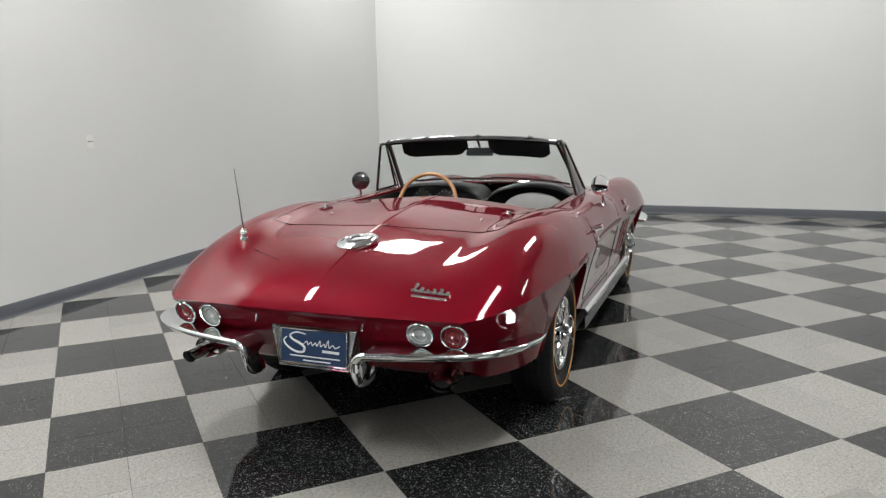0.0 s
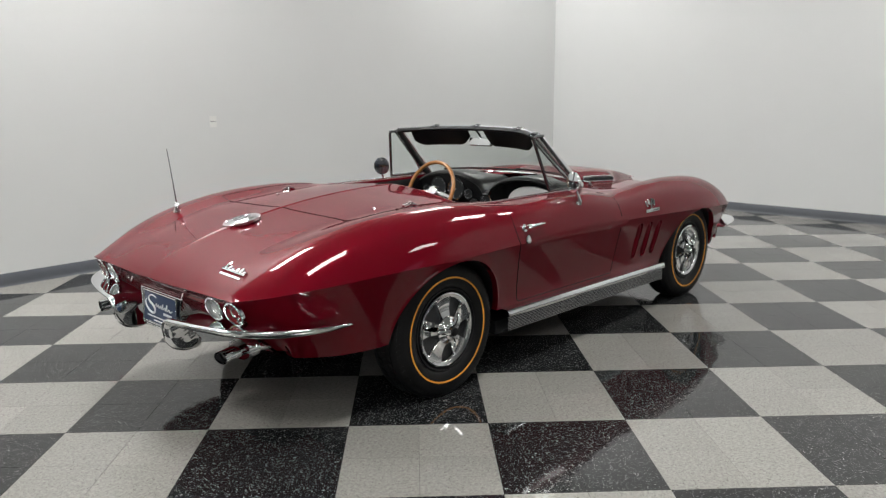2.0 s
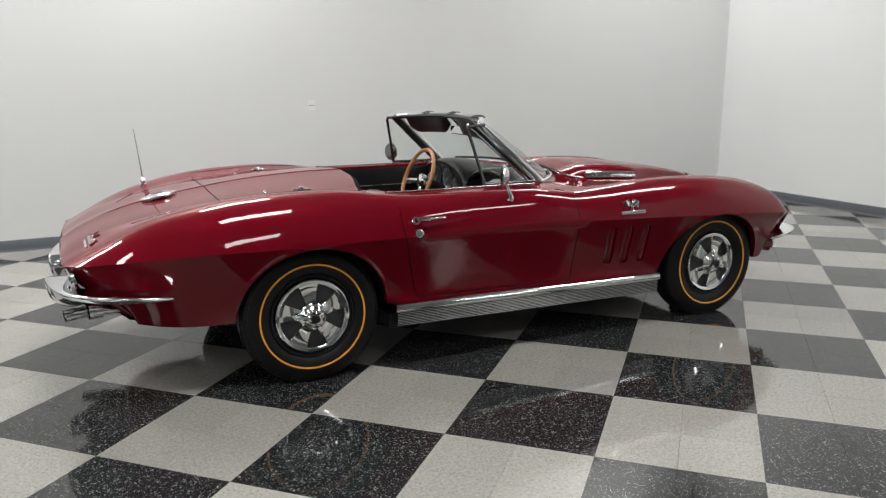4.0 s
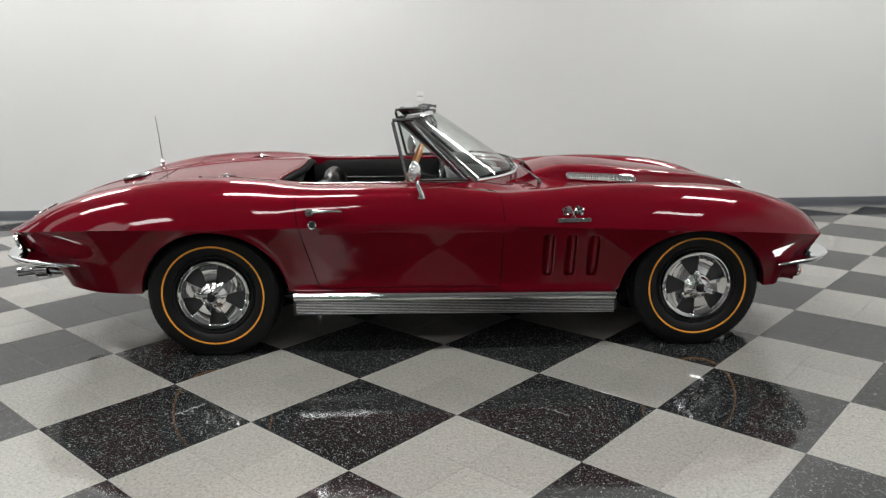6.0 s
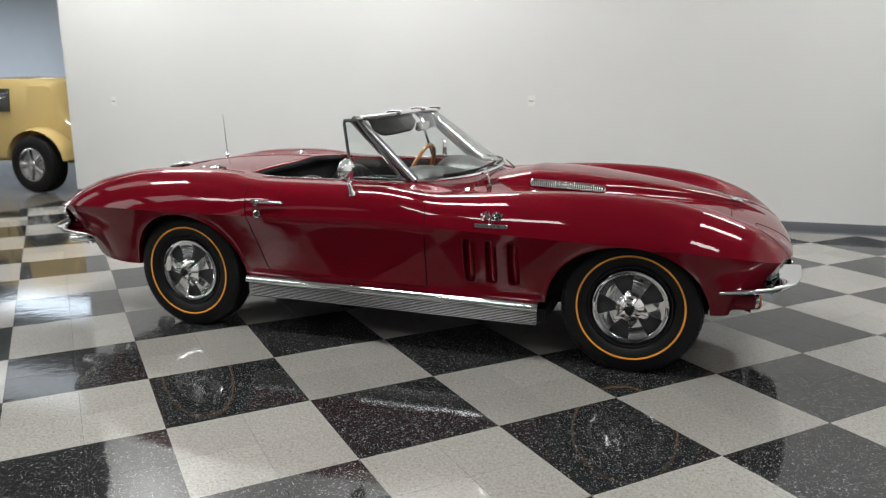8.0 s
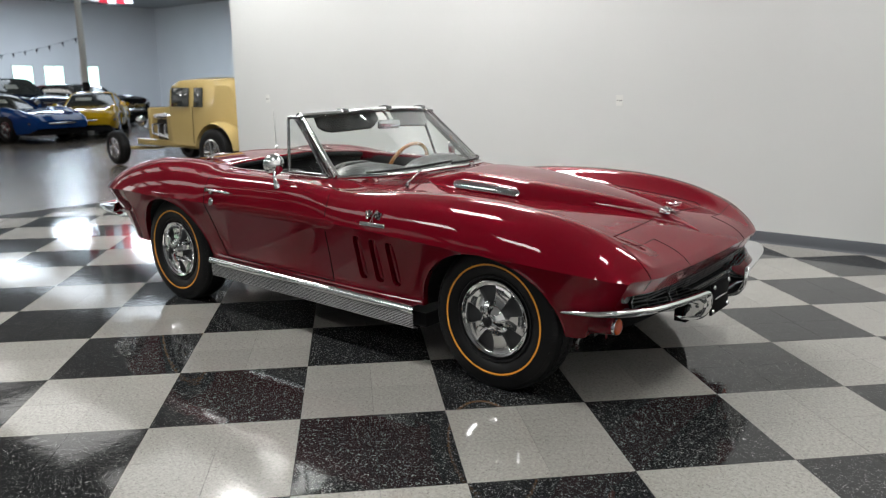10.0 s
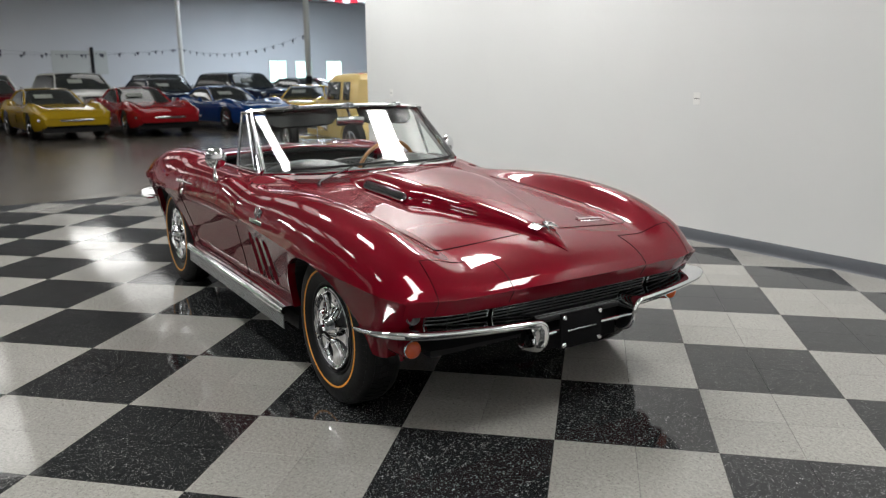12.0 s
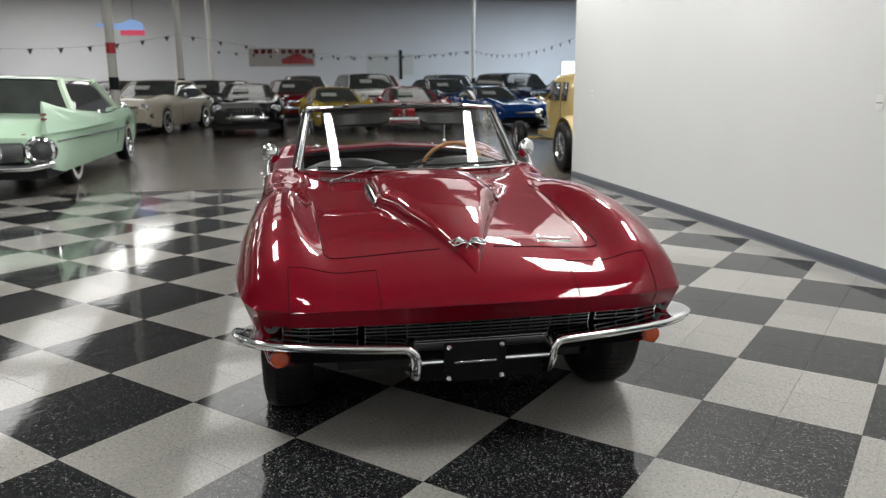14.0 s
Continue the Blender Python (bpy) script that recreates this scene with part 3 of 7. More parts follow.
# wheel wells and floor pan
bm = bmesh.new()
for cx, a, cz, b in ARCHES:
    for sign in (1, -1):
        rows = []
        for k in range(25):
            t = math.pi * k / 24
            rows.append([(cx - (a + 0.002) * math.cos(t), sign * y, cz + (b + 0.002) * math.sin(t)) for y in (0.86, 0.80, 0.50)])
        grid_faces(bm, rows)
        ring = [(cx - a * math.cos(math.pi * k / 24), sign * 0.50, cz + b * math.sin(math.pi * k / 24)) for k in range(25)]
        bm.faces.new([bm.verts.new(p) for p in ring + [(cx + a, sign * 0.5, 0.26), (cx - a, sign * 0.5, 0.26)]])
for v in bm.verts:
    lim = min(crease_y(v.co.x) - 0.030, side_y(v.co.x, min(v.co.z, 0.62)) - 0.014)
    if abs(v.co.y) > 0.55:
        v.co.z = max(v.co.z, sill_z(v.co.x) + 0.004)
    v.co.y = max(-lim, min(lim, v.co.y))
box(bm, -1.60, 1.60, -0.50, 0.50, 0.24, 0.30)
box(bm, -0.85, 0.83, -0.76, 0.76, 0.20, 0.27)
part("underbody", bm, BLACK, CAR, "black underbody and wheel wells", smooth=False)


# wheels
def wheel(x, side, y_face, spin):
    w = new("wheel")
    w.parent = CAR
    w.matrix_basis = pose(x, side * y_face, HUB_Z, 90 if side < 0 else -90, 0, 0) @ pose(0, 0, 0, 0, 0, spin)
    # local z points outwards from the car; z = 0 at the outer face of the tyre
    bm = bmesh.new()
    R = 0.336
    prof = [(0.196, -0.155), (0.215, -0.185), (0.26, -0.195), (0.30, -0.188), (0.322, -0.170), (R - 0.003, -0.150), (R, -0.10), (R, -0.07), (R - 0.003, -0.025), (0.322, -0.006), (0.305, 0.004), (0.285, 0.009), (0.262, 0.010), (0.262, 0.0085), (0.243, 0.0085), (0.243, 0.009), (0.228, 0.005), (0.212, -0.002), (0.200, -0.012), (0.196, -0.022)]
    lathe(bm, prof, 72)
    tyre = part("tyre", bm, RUBBER, w, "black tyre with a gold sidewall stripe")
    bm = bmesh.new()
    lathe(bm, [(0.2485, 0.0086), (0.2488, 0.0104), (0.2568, 0.0108), (0.2572, 0.0090)], 72)
    part("stripe", bm, GOLD, tyre, "thin gold sidewall ring")
    # tread blocks on the running face
    bm = bmesh.new()
    for row, (z0, z1) in enumerate(((-0.166, -0.136), (-0.132, -0.105), (-0.100, -0.072), (-0.068, -0.042), (-0.038, -0.008))):
        n = 64
        for k in range(n):
            a0 = 2 * math.pi * (k + 0.13 * row) / n
            a1 = a0 + 2 * math.pi / n * 0.78
            sk = 0.02 * (1 if row % 2 else -1)
            ro = R + 0.0022 - (0.008 if row in (0, 4) else 0)
            ri = R - 0.02
            c = []
            for rr in (ri, ro):
                for aa, zz in ((a0, z0), (a1, z0), (a1 + sk, z1), (a0 + sk, z1)):
                    r2 = rr - (0.010 if (row == 0 and zz == z0) or (row == 4 and zz == z1) else 0)
                    c.append(bm.verts.new((r2 * math.cos(aa), r2 * math.sin(aa), zz)))
            bm.faces.new(c[4:8])
            for i in range(4):
                j = (i + 1) % 4
                bm.faces.new((c[i], c[j], c[4 + j], c[4 + i]))
    for k in range(72):
        a0 = 2 * math.pi * k / 72
        c = []
        for lift in (-0.006, 0.0009):
            for rr, zz, da in ((0.309, 0.0025, 0.0), (0.309, 0.0025, 0.050), (0.3245, -0.0085, 0.060), (0.3245, -0.0085, 0.010)):
                c.append(bm.verts.new(((rr + 0.6 * lift) * math.cos(a0 + da), (rr + 0.6 * lift) * math.sin(a0 + da), zz + lift)))
        bm.faces.new(c[4:8])
        for i in range(4):
            j = (i + 1) % 4
            bm.faces.new((c[i], c[j], c[4 + j], c[4 + i]))
    bmesh.ops.recalc_face_normals(bm, faces=bm.faces)
    part("tread", bm, RUBBER, tyre, smooth=False)
    # rim band
    bm = bmesh.new()
    lathe(bm, [(0.203, -0.018), (0.202, -0.008), (0.198, -0.003), (0.192, -0.004), (0.188, -0.014), (0.184, -0.040), (0.172, -0.060)], 64)
    part("rim", bm, BLACK, w, "black steel rim edge")
    bm = bmesh.new()
    lathe(bm, [(0.176, -0.046), (0.12, -0.040), (0.06, -0.034)], 48)
    part("wheel_back", bm, DARKGREY, w, "dark recesses of the wheel cover")
    # five broad flat spokes joined to an outer ring
    bm = bmesh.new()
    lathe(bm, [(0.155, -0.034), (0.156, -0.011), (0.159, -0.007), (0.166, -0.005), (0.174, -0.002), (0.179, -0.004), (0.182, -0.014), (0.180, -0.03)], 72)
    part("cover_ring", bm, CHROME, w, "chrome outer ring of the wheel cover")
    for k in range(5):
        a = 2 * math.pi * k / 5
        bm = bmesh.new()
        rows = []
        for r, hw, z in ((0.050, 0.024, 0.004), (0.072, 0.0265, -0.003), (0.095, 0.0315, -0.010), (0.125, 0.0385, -0.011), (0.148, 0.0445, -0.009), (0.162, 0.048, -0.0055)):
            row = []
            for f, dz in ((-1.10, -0.030), (-1.02, -0.004), (-0.96, 0.0), (-0.5, 0.0006), (0, 0.0008), (0.5, 0.0006), (0.96, 0.0), (1.02, -0.004), (1.10, -0.030)):
                y = f * hw
                rr = math.sqrt(max(1e-6, r * r - y * y)) if r > 0.14 else r
                row.append((rr * math.cos(a) - y * math.sin(a), rr * math.sin(a) + y * math.cos(a), z + dz))
            rows.append(row)
        grid_faces(bm, rows)
        bmesh.ops.recalc_face_normals(bm, faces=bm.faces)
        part("spoke", bm, CHROME, w, "broad flat chrome spoke", sharp=25)
    bm = bmesh.new()
    lathe(bm, [(0.0001, -0.001), (0.0055, -0.001), (0.0058, -0.004)], 12, pose(0.142, 0, -0.006))
    part("valve_hole", bm, BLACK, w)
    bm = bmesh.new()
    lathe(bm, [(0.068, -0.03), (0.067, 0.004), (0.062, 0.010), (0.054, 0.014), (0.048, 0.024), (0.038, 0.032), (0.030, 0.034), (0.027, 0.044)], 40)
    hub = part("hub", bm, CHROME, w, "chrome hub")
    bm = bmesh.new()
    lathe(bm, [(0.021, 0.040), (0.0205, 0.0495), (0.018, 0.0515), (0.0001, 0.052)], 32)
    part("hub_emblem", bm, BLACK, hub, "black centre emblem")
    for k in range(3):
        bm = bmesh.new()
        a = 2 * math.pi * k / 3 + 0.5
        rows = []
        for r, hw, zz in ((0.018, 0.015, 0.043), (0.034, 0.0135, 0.047), (0.056, 0.0125, 0.045), (0.076, 0.0135, 0.036), (0.088, 0.0105, 0.028), (0.092, 0.006, 0.024)):
            rows.append([(r * math.cos(a) - y * math.sin(a), r * math.sin(a) + y * math.cos(a), zz + dz) for y, dz in ((-hw, -0.010), (-hw * 0.85, -0.001), (0, 0.002), (hw * 0.85, -0.001), (hw, -0.010))])
        grid_faces(bm, rows)
        bmesh.ops.recalc_face_normals(bm, faces=bm.faces)
        part("spinner_blade", bm, CHROME, hub, "chrome spinner blade")
    return w


for wx, spins in ((REAR_WHEEL_X, (24, 200)), (FRONT_WHEEL_X, (70, 80))):
    for side, spin in zip((-1, 1), spins):
        wheel(wx, side, 0.79 if wx < 0 else 0.785, spin)


# windscreen
TOP_X, TOP_Y, TOP_Z = -0.255, 0.553, 1.190


def ws_point(s, t):
    """s from -1 to 1 across, t from the foot 0 to the header 1."""
    y0, y1 = 0.625 * s, TOP_Y * s
    foot = Vector((0.10 + 0.275 * (1 - abs(s) ** 3.4), y0, 0.868 + 0.017 * (1 - s * s)))
    head = Vector((TOP_X + 0.150 * (1 - abs(s) ** 4.4), y1, TOP_Z + 0.022 * (1 - s * s)))
    return foot.lerp(head, t)


windscreen = new("windscreen")
windscreen.parent = CAR
bm = bmesh.new()
grid_faces(bm, [[ws_point(-0.985 + 1.97 * i / 56, 0.01 + 0.97 * j / 10) for j in range(11)] for i in range(57)])
pane = part("pane", bm, WINDOWGLASS, windscreen, "curved clear windscreen glass")
pane.visible_shadow = False
for sgn in (-1, 1):
    bm = bmesh.new()
    pts = [ws_point(sgn, k / 10) + Vector((0, sgn * 0.004, 0)) for k in range(11)]
    tube(bm, pts, [0.026 - 0.005 * k / 10 for k in range(11)], 12, flat=(0.6, 1.05))
    part("post", bm, CHROME, windscreen, "chrome windscreen post")
    bm = bmesh.new()
    tube(bm, [p + Vector((-0.034, -sgn * 0.010, 0)) for p in pts], 0.020, 8, flat=(0.5, 1.0))
    part("post_lining", bm, BLACK, windscreen)
    bm = bmesh.new()
    tube(bm, [p + Vector((-0.056, sgn * 0.002, -0.002)) for p in pts], 0.0055, 8)
    part("post_edge", bm, CHROME, windscreen)
bm = bmesh.new()
head = [ws_point(-1 + 2 * k / 40, 1.0) for k in range(41)]
tube(bm, head, 0.019, 10, flat=(1.5, 0.75))
part("header", bm, CHROME, windscreen, "chrome windscreen header")
bm = bmesh.new()
tube(bm, [p + Vector((-0.03, 0, -0.006)) for p in head], 0.017, 10, flat=(1.4, 0.8))
part("header_lining", bm, BLACK, windscreen)
bm = bmesh.new()
tube(bm, [ws_point(-1 + 2 * k / 40, 0.0) + Vector((0.006, 0, 0.0)) for k in range(41)], 0.009, 8)
part("foot_trim", bm, CHROME, windscreen)
# latches on the header
for y in (-0.34, 0.34, 0.0):
    bm = bmesh.new()
    c = ws_point(y / TOP_Y, 1.0)
    box(bm, -0.050, 0.030, -0.020, 0.020, 0.002, 0.014, 0.004, 2, Matrix.Translation(c))
    tube(bm, [c + Vector((-0.05, -0.01, 0.012)), c + Vector((-0.02, 0.004, 0.018)), c + Vector((0.03, 0.012, 0.014))], 0.005, 8)
    part("latch", bm, DARKCHROME, windscreen, "dull metal roof latch")
# vent windows
for sgn in (-1, 1):
    vent = new("vent_window")
    vent.parent = CAR
    y0, y1 = sgn * 0.655, sgn * 0.585
    a = Vector((-0.255, y0, 0.880))
    b = Vector((0.055, y0, 0.880))
    c = Vector((-0.285, y1, 1.172))
    d = Vector((-0.325, y1, 1.178))
    bm = bmesh.new()
    tube(bm, [a, a.lerp(d, 0.97)], 0.009, 8)
    tube(bm, [d, c.lerp(c + Vector((0.07, -sgn * 0.01, 0.01)), 1)], 0.009, 8)
    tube(bm, [b + Vector((-0.015, 0, 0)), c + Vector((0.045, 0, 0.0))], 0.008, 8)
    tube(bm, [a, b], 0.008, 8)
    part("vent_frame", bm, DARKCHROME, vent, "dark metal vent window frame")
    bm = bmesh.new()
    bm.faces.new([bm.verts.new(p) for p in (a, b, c + Vector((0.04, 0, 0)), d)])
    pn = part("pane", bm, WINDOWGLASS, vent)
    pn.visible_shadow = False


# bumpers
def curve_through(pts, n):
    out = []
    P = [Vector(p) for p in pts]
    for i in range(len(P) - 1):
        a, b, c, d = P[max(i - 1, 0)], P[i], P[i + 1], P[min(i + 2, len(P) - 1)]
        for k in range(n):
            t = k / n
            out.append(0.5 * (2 * b + (c - a) * t + (2 * a - 5 * b + 4 * c - d) * t * t + (3 * b - a - 3 * c + d) * t**3))
    out.append(P[-1])
    return out


BLADE = [(-0.104, 0.004), (-0.104, 0.0160), (-0.100, 0.0195), (-0.092, 0.0205), (-0.050, 0.0222), (0.008, 0.0236), (0.014, 0.0236), (0.0205, 0.0226), (0.0250, 0.0198), (0.0262, 0.0160), (0.0245, 0.0118), (0.018, 0.0050), (0.010, -0.0010), (0.002, -0.0032), (-0.040, -0.0030), (-0.092, -0.0010)]


def blade_sweep(bm, pts, sgn, ahead, sizes, slim=1.35):
    """A bumper blade swept along its line; at the end it turns down into the guard."""
    rows = []
    n = len(pts)
    for i, p in enumerate(pts):
        t = (pts[min(i + 1, n - 1)] - pts[max(i - 1, 0)]).normalized()
        d = Vector((ahead, sgn * 3.0 * ease(0.58, 0.82, abs(p.y)), 0))
        o = (d - t * d.dot(t)).normalized()
        u = o.cross(t) * (-sgn * ahead)
        lean = 0.03 + 0.10 * ease(0.68, 0.80, abs(p.y))
        o, u = o * math.cos(lean) + u * math.sin(lean), u * math.cos(lean) - o * math.sin(lean)
        rows.append([p + (o * a * 1.25 + u * (0.0125 + (b - 0.0125) * slim)) * sizes[i] for a, b in BLADE])
    grid_faces(bm, rows, close_v=True)
    for r in (rows[0], rows[-1]):
        bm.faces.new([bm.verts.new(q) for q in r])
    bmesh.ops.remove_doubles(bm, verts=bm.verts, dist=0.0001)
    bmesh.ops.recalc_face_normals(bm, faces=bm.faces)


def bumper(name, ahead, sgn, line, fin):
    fb = new(name)
    fb.parent = CAR
    pts = curve_through([(x, sgn * y, z) for x, y, z in line], 8)
    n = len(pts)
    bm = bmesh.new()
    blade_sweep(bm, pts, sgn, ahead, [0.14 + 0.86 * math.sqrt(min(1, k / (0.42 * n))) for k in range(n)])
    part("blade", bm, CHROME, fb, "chrome bumper blade", sharp=50)
    # the guard: the blade's inner end turned down and swept back to a tip
    pts = curve_through([(x, sgn * y, z) for x, y, z in fin], 6)
    n = len(pts)
    bm = bmesh.new()
    blade_sweep(bm, pts, sgn, ahead, [1 - 0.80 * (k / (n - 1)) ** 4.5 for k in range(n)])
    part("guard", bm, CHROME, fb, "chrome guard fin turned down from the blade", sharp=50)


for sgn in (-1, 1):
    bumper("front_bumper", 1, sgn, [(1.63, 0.862, 0.447), (1.77, 0.850, 0.458), (1.88, 0.790, 0.465), (1.945, 0.66, 0.463), (1.98, 0.46, 0.455), (1.996, 0.290, 0.448)],
           [(1.996, 0.290, 0.448), (1.998, 0.272, 0.445), (1.999, 0.259, 0.433), (1.998, 0.255, 0.415), (1.992, 0.254, 0.385), (1.970, 0.254, 0.355), (1.925, 0.255, 0.338), (1.875, 0.256, 0.336)])
    bumper("rear_bumper", -1, sgn, [(-1.86, 0.842, 0.503), (-2.00, 0.838, 0.508), (-2.16, 0.776, 0.512), (-2.268, 0.64, 0.511), (-2.322, 0.45, 0.507), (-2.343, 0.290, 0.501)],
           [(-2.343, 0.290, 0.501), (-2.345, 0.272, 0.498), (-2.346, 0.259, 0.486), (-2.345, 0.255, 0.468), (-2.338, 0.254, 0.435), (-2.316, 0.253, 0.402), (-2.272, 0.252, 0.380), (-2.217, 0.250, 0.372)])
bm = bmesh.new()
tube(bm, [(1.972, -0.265, 0.392), (1.978, 0.0, 0.394), (1.972, 0.265, 0.392)], 0.0085, 8)
part("bumper_bar", bm, CHROME, CAR, "thin chrome bar between the front bumpers")
# rocker moulding
for sgn in (-1, 1):
    rk = new("rocker_moulding")
    rk.parent = CAR
    bm = bmesh.new()
    rows = []
    prof = [(0.766, 0.338), (0.818, 0.340), (0.829, 0.335), (0.837, 0.322), (0.838, 0.312), (0.834, 0.303), (0.820, 0.299)]
    for x, dz in ((-0.835, 0.0), (0.805, -0.022)):
        rows.append([(x, sgn * y, z + dz) for y, z in prof])
    grid_faces(bm, rows)
    bmesh.ops.recalc_face_normals(bm, faces=bm.faces)
    part("bright_strip", bm, CHROME, rk, "bright strip along the sill")
    bm = bmesh.new()
    prof = [(0.815, 0.304), (0.822, 0.300), (0.822, 0.226), (0.78, 0.222)]
    rows = [[(x, sgn * y, z + dz) for y, z in prof] for x, dz in ((-0.825, 0.0), (0.80, -0.022))]
    grid_faces(bm, rows)
    bmesh.ops.recalc_face_normals(bm, faces=bm.faces)
    part("ribbed_panel", bm, BLACK, rk, "black ribbed sill panel", smooth=False)
    for k in range(9):
        z = 0.296 - 0.0083 * k
        bm = bmesh.new()
        tube(bm, [(-0.825, sgn * 0.822, z), (0.80, sgn * 0.822, z - 0.022)], 0.0019, 6)
        part("rib", bm, RIB, rk)


# ---- car details: hood ----
BULGE_W = smooth_curve([(0.46, 0.290), (0.56, 0.296), (0.66, 0.294), (1.03, 0.286), (1.09, 0.262), (1.16, 0.232), (1.30, 0.196), (1.45, 0.146), (1.62, 0.088), (1.76, 0.042), (1.865, 0.004)])
BULGE_H = smooth_curve([(0.46, 0.018), (0.56, 0.055), (0.66, 0.080), (0.85, 0.084), (1.05, 0.076), (1.3, 0.061), (1.5, 0.046), (1.65, 0.032), (1.76, 0.017), (1.865, 0.0)])
BULGE_SHAPE = ((1.05, -0.12), (1.0, 0.02), (0.968, 0.28), (0.935, 0.52), (0.885, 0.73), (0.80, 0.89), (0.66, 0.97), (0.48, 1.0), (0.24, 1.02))


def bulge_point(x, f, g, off=0.0):
    w, h = BULGE_W(x), BULGE_H(x)
    y = f * w
    return Vector((x, y, on_top(x, y)[0].z + g * max(h, 0.002) + 0.001 + off))


bm = bmesh.new()
shape = [(-f, g) for f, g in BULGE_SHAPE] + [(0, 1.03)] + [(f, g) for f, g in reversed(BULGE_SHAPE)]
rows = []
for k in range(71):
    x = 0.46 + (1.865 - 0.46) * k / 70
    rows.append([bulge_point(x, f, g) for f, g in shape])
grid_faces(bm, rows)
bmesh.ops.recalc_face_normals(bm, faces=bm.faces)
bulge = part("hood_bulge", bm, MAROON, body, "raised maroon power bulge on the hood", sharp=50)
for sgn in (-1, 1):
    gv = new("hood_vent")
    gv.parent = body

    def vent_point(x, v, off):
        """v from the foot 0 to the top 1 of the vent."""
        p = bulge_point(x, sgn * (1.0 - 0.055 * v), 0.05 + 0.40 * v)
        return p + Vector((0, sgn * 0.86, 0.5)) * off

    def half_height(x):
        e = min(x - 0.645, 1.045 - x)
        return 1.0 if e > 0.02 else math.sqrt(max(0.0, 1 - ((0.02 - e) / 0.02) ** 2))

    bm = bmesh.new()
    xs_ = [0.6451 + 0.4 * k / 40 * 0.9995 for k in range(41)]
    grid_faces(bm, [[vent_point(x, 0.5 - 0.5 * half_height(x), 0.004), vent_point(x, 0.5, 0.005), vent_point(x, 0.5 + 0.5 * half_height(x), 0.004)] for x in xs_])
    bmesh.ops.recalc_face_normals(bm, faces=bm.faces)
    part("vent_back", bm, DARKGREY, gv, "dark vent opening")
    bm = bmesh.new()
    loop = [vent_point(x, 0.5 - 0.5 * half_height(x), 0.006) for x in xs_] + [vent_point(x, 0.5 + 0.5 * half_height(x), 0.006) for x in reversed(xs_)]
    tube(bm, loop + [loop[0]], 0.0045, 8, caps=False)
    part("vent_frame", bm, CHROME, gv, "chrome vent surround with rounded ends")
    for k in range(34):
        x = 0.655 + 0.38 * (k + 0.5) / 34
        hh = half_height(x) * 0.48
        bm = bmesh.new()
        tube(bm, [vent_point(x, 0.5 - hh, 0.006), vent_point(x, 0.5, 0.011), vent_point(x, 0.5 + hh, 0.006)], 0.0036, 6)
        part("slat", bm, CHROME, gv)

# hood seams
front = []
for k in range(41):
    y = -0.52 + 1.04 * k / 40
    x = 1.675 + 0.012 * (1 - (y / 0.52) ** 2)
    front.append(on_top(x, y, 0.0003)[0] if abs(y) > 0.085 else None)
seam("hood_seam", [p for p in front[:17] if p], body)
seam("hood_seam", [p for p in front[24:] if p], body)
for sgn in (-1, 1):
    pts = [on_top(1.675, sgn * 0.52, 0.0003)[0]] + [on_top(x, sgn * (0.535 + 0.05 * (1.65 - x) / 1.2), 0.0003)[0] for x in [1.65 - 0.05 * k for k in range(23)]]
    seam("hood_seam", pts, body)
    # headlight doors
    pts = [on_top(1.795 - 0.012 * (y - 0.355), sgn * y, 0.0008)[0] for y in [0.355 + 0.031 * k for k in range(11)]]
    seam("headlight_seam", pts, body, 0.0013)
    for y in (0.355, 0.665):
        tip = plan_x(NOSE, y)
        pts = [on_top(1.795 + (tip - 0.004 - 1.795) * k / 16, sgn * y, 0.0008)[0] for k in range(17)]
        pts += [Vector((front_edge(y, z) + 0.0015, sgn * y, z)) for z in (0.586, 0.57, 0.555, 0.54)]
        seam("headlight_seam", pts, body, 0.0013)

# cowl grilles below the windscreen
for sgn in (-1, 1):
    cg = new("cowl_grille")
    cg.parent = body
    y0, y1 = 0.14, 0.52

    def cowl_x(y):
        return 0.52 - 0.30 * (y / 0.62) ** 2

    bm = bmesh.new()
    rows = []
    for k in range(9):
        y = sgn * (y0 + (y1 - y0) * k / 8)
        rows.append([on_top(cowl_x(y) + d, y, 0.0015)[0] for d in (-0.042, 0.0, 0.042)])
    grid_faces(bm, rows)
    bmesh.ops.recalc_face_normals(bm, faces=bm.faces)
    part("grille_back", bm, BLACK, cg, "dark cowl air grille")
    for k in range(22):
        y = sgn * (y0 + (y1 - y0) * (k + 0.5) / 22)
        bm = bmesh.new()
        tube(bm, [on_top(cowl_x(y) - 0.040, y, 0.002)[0], on_top(cowl_x(y) + 0.040, y, 0.002)[0]], 0.0032, 6)
        part("slat", bm, MAROON, cg)

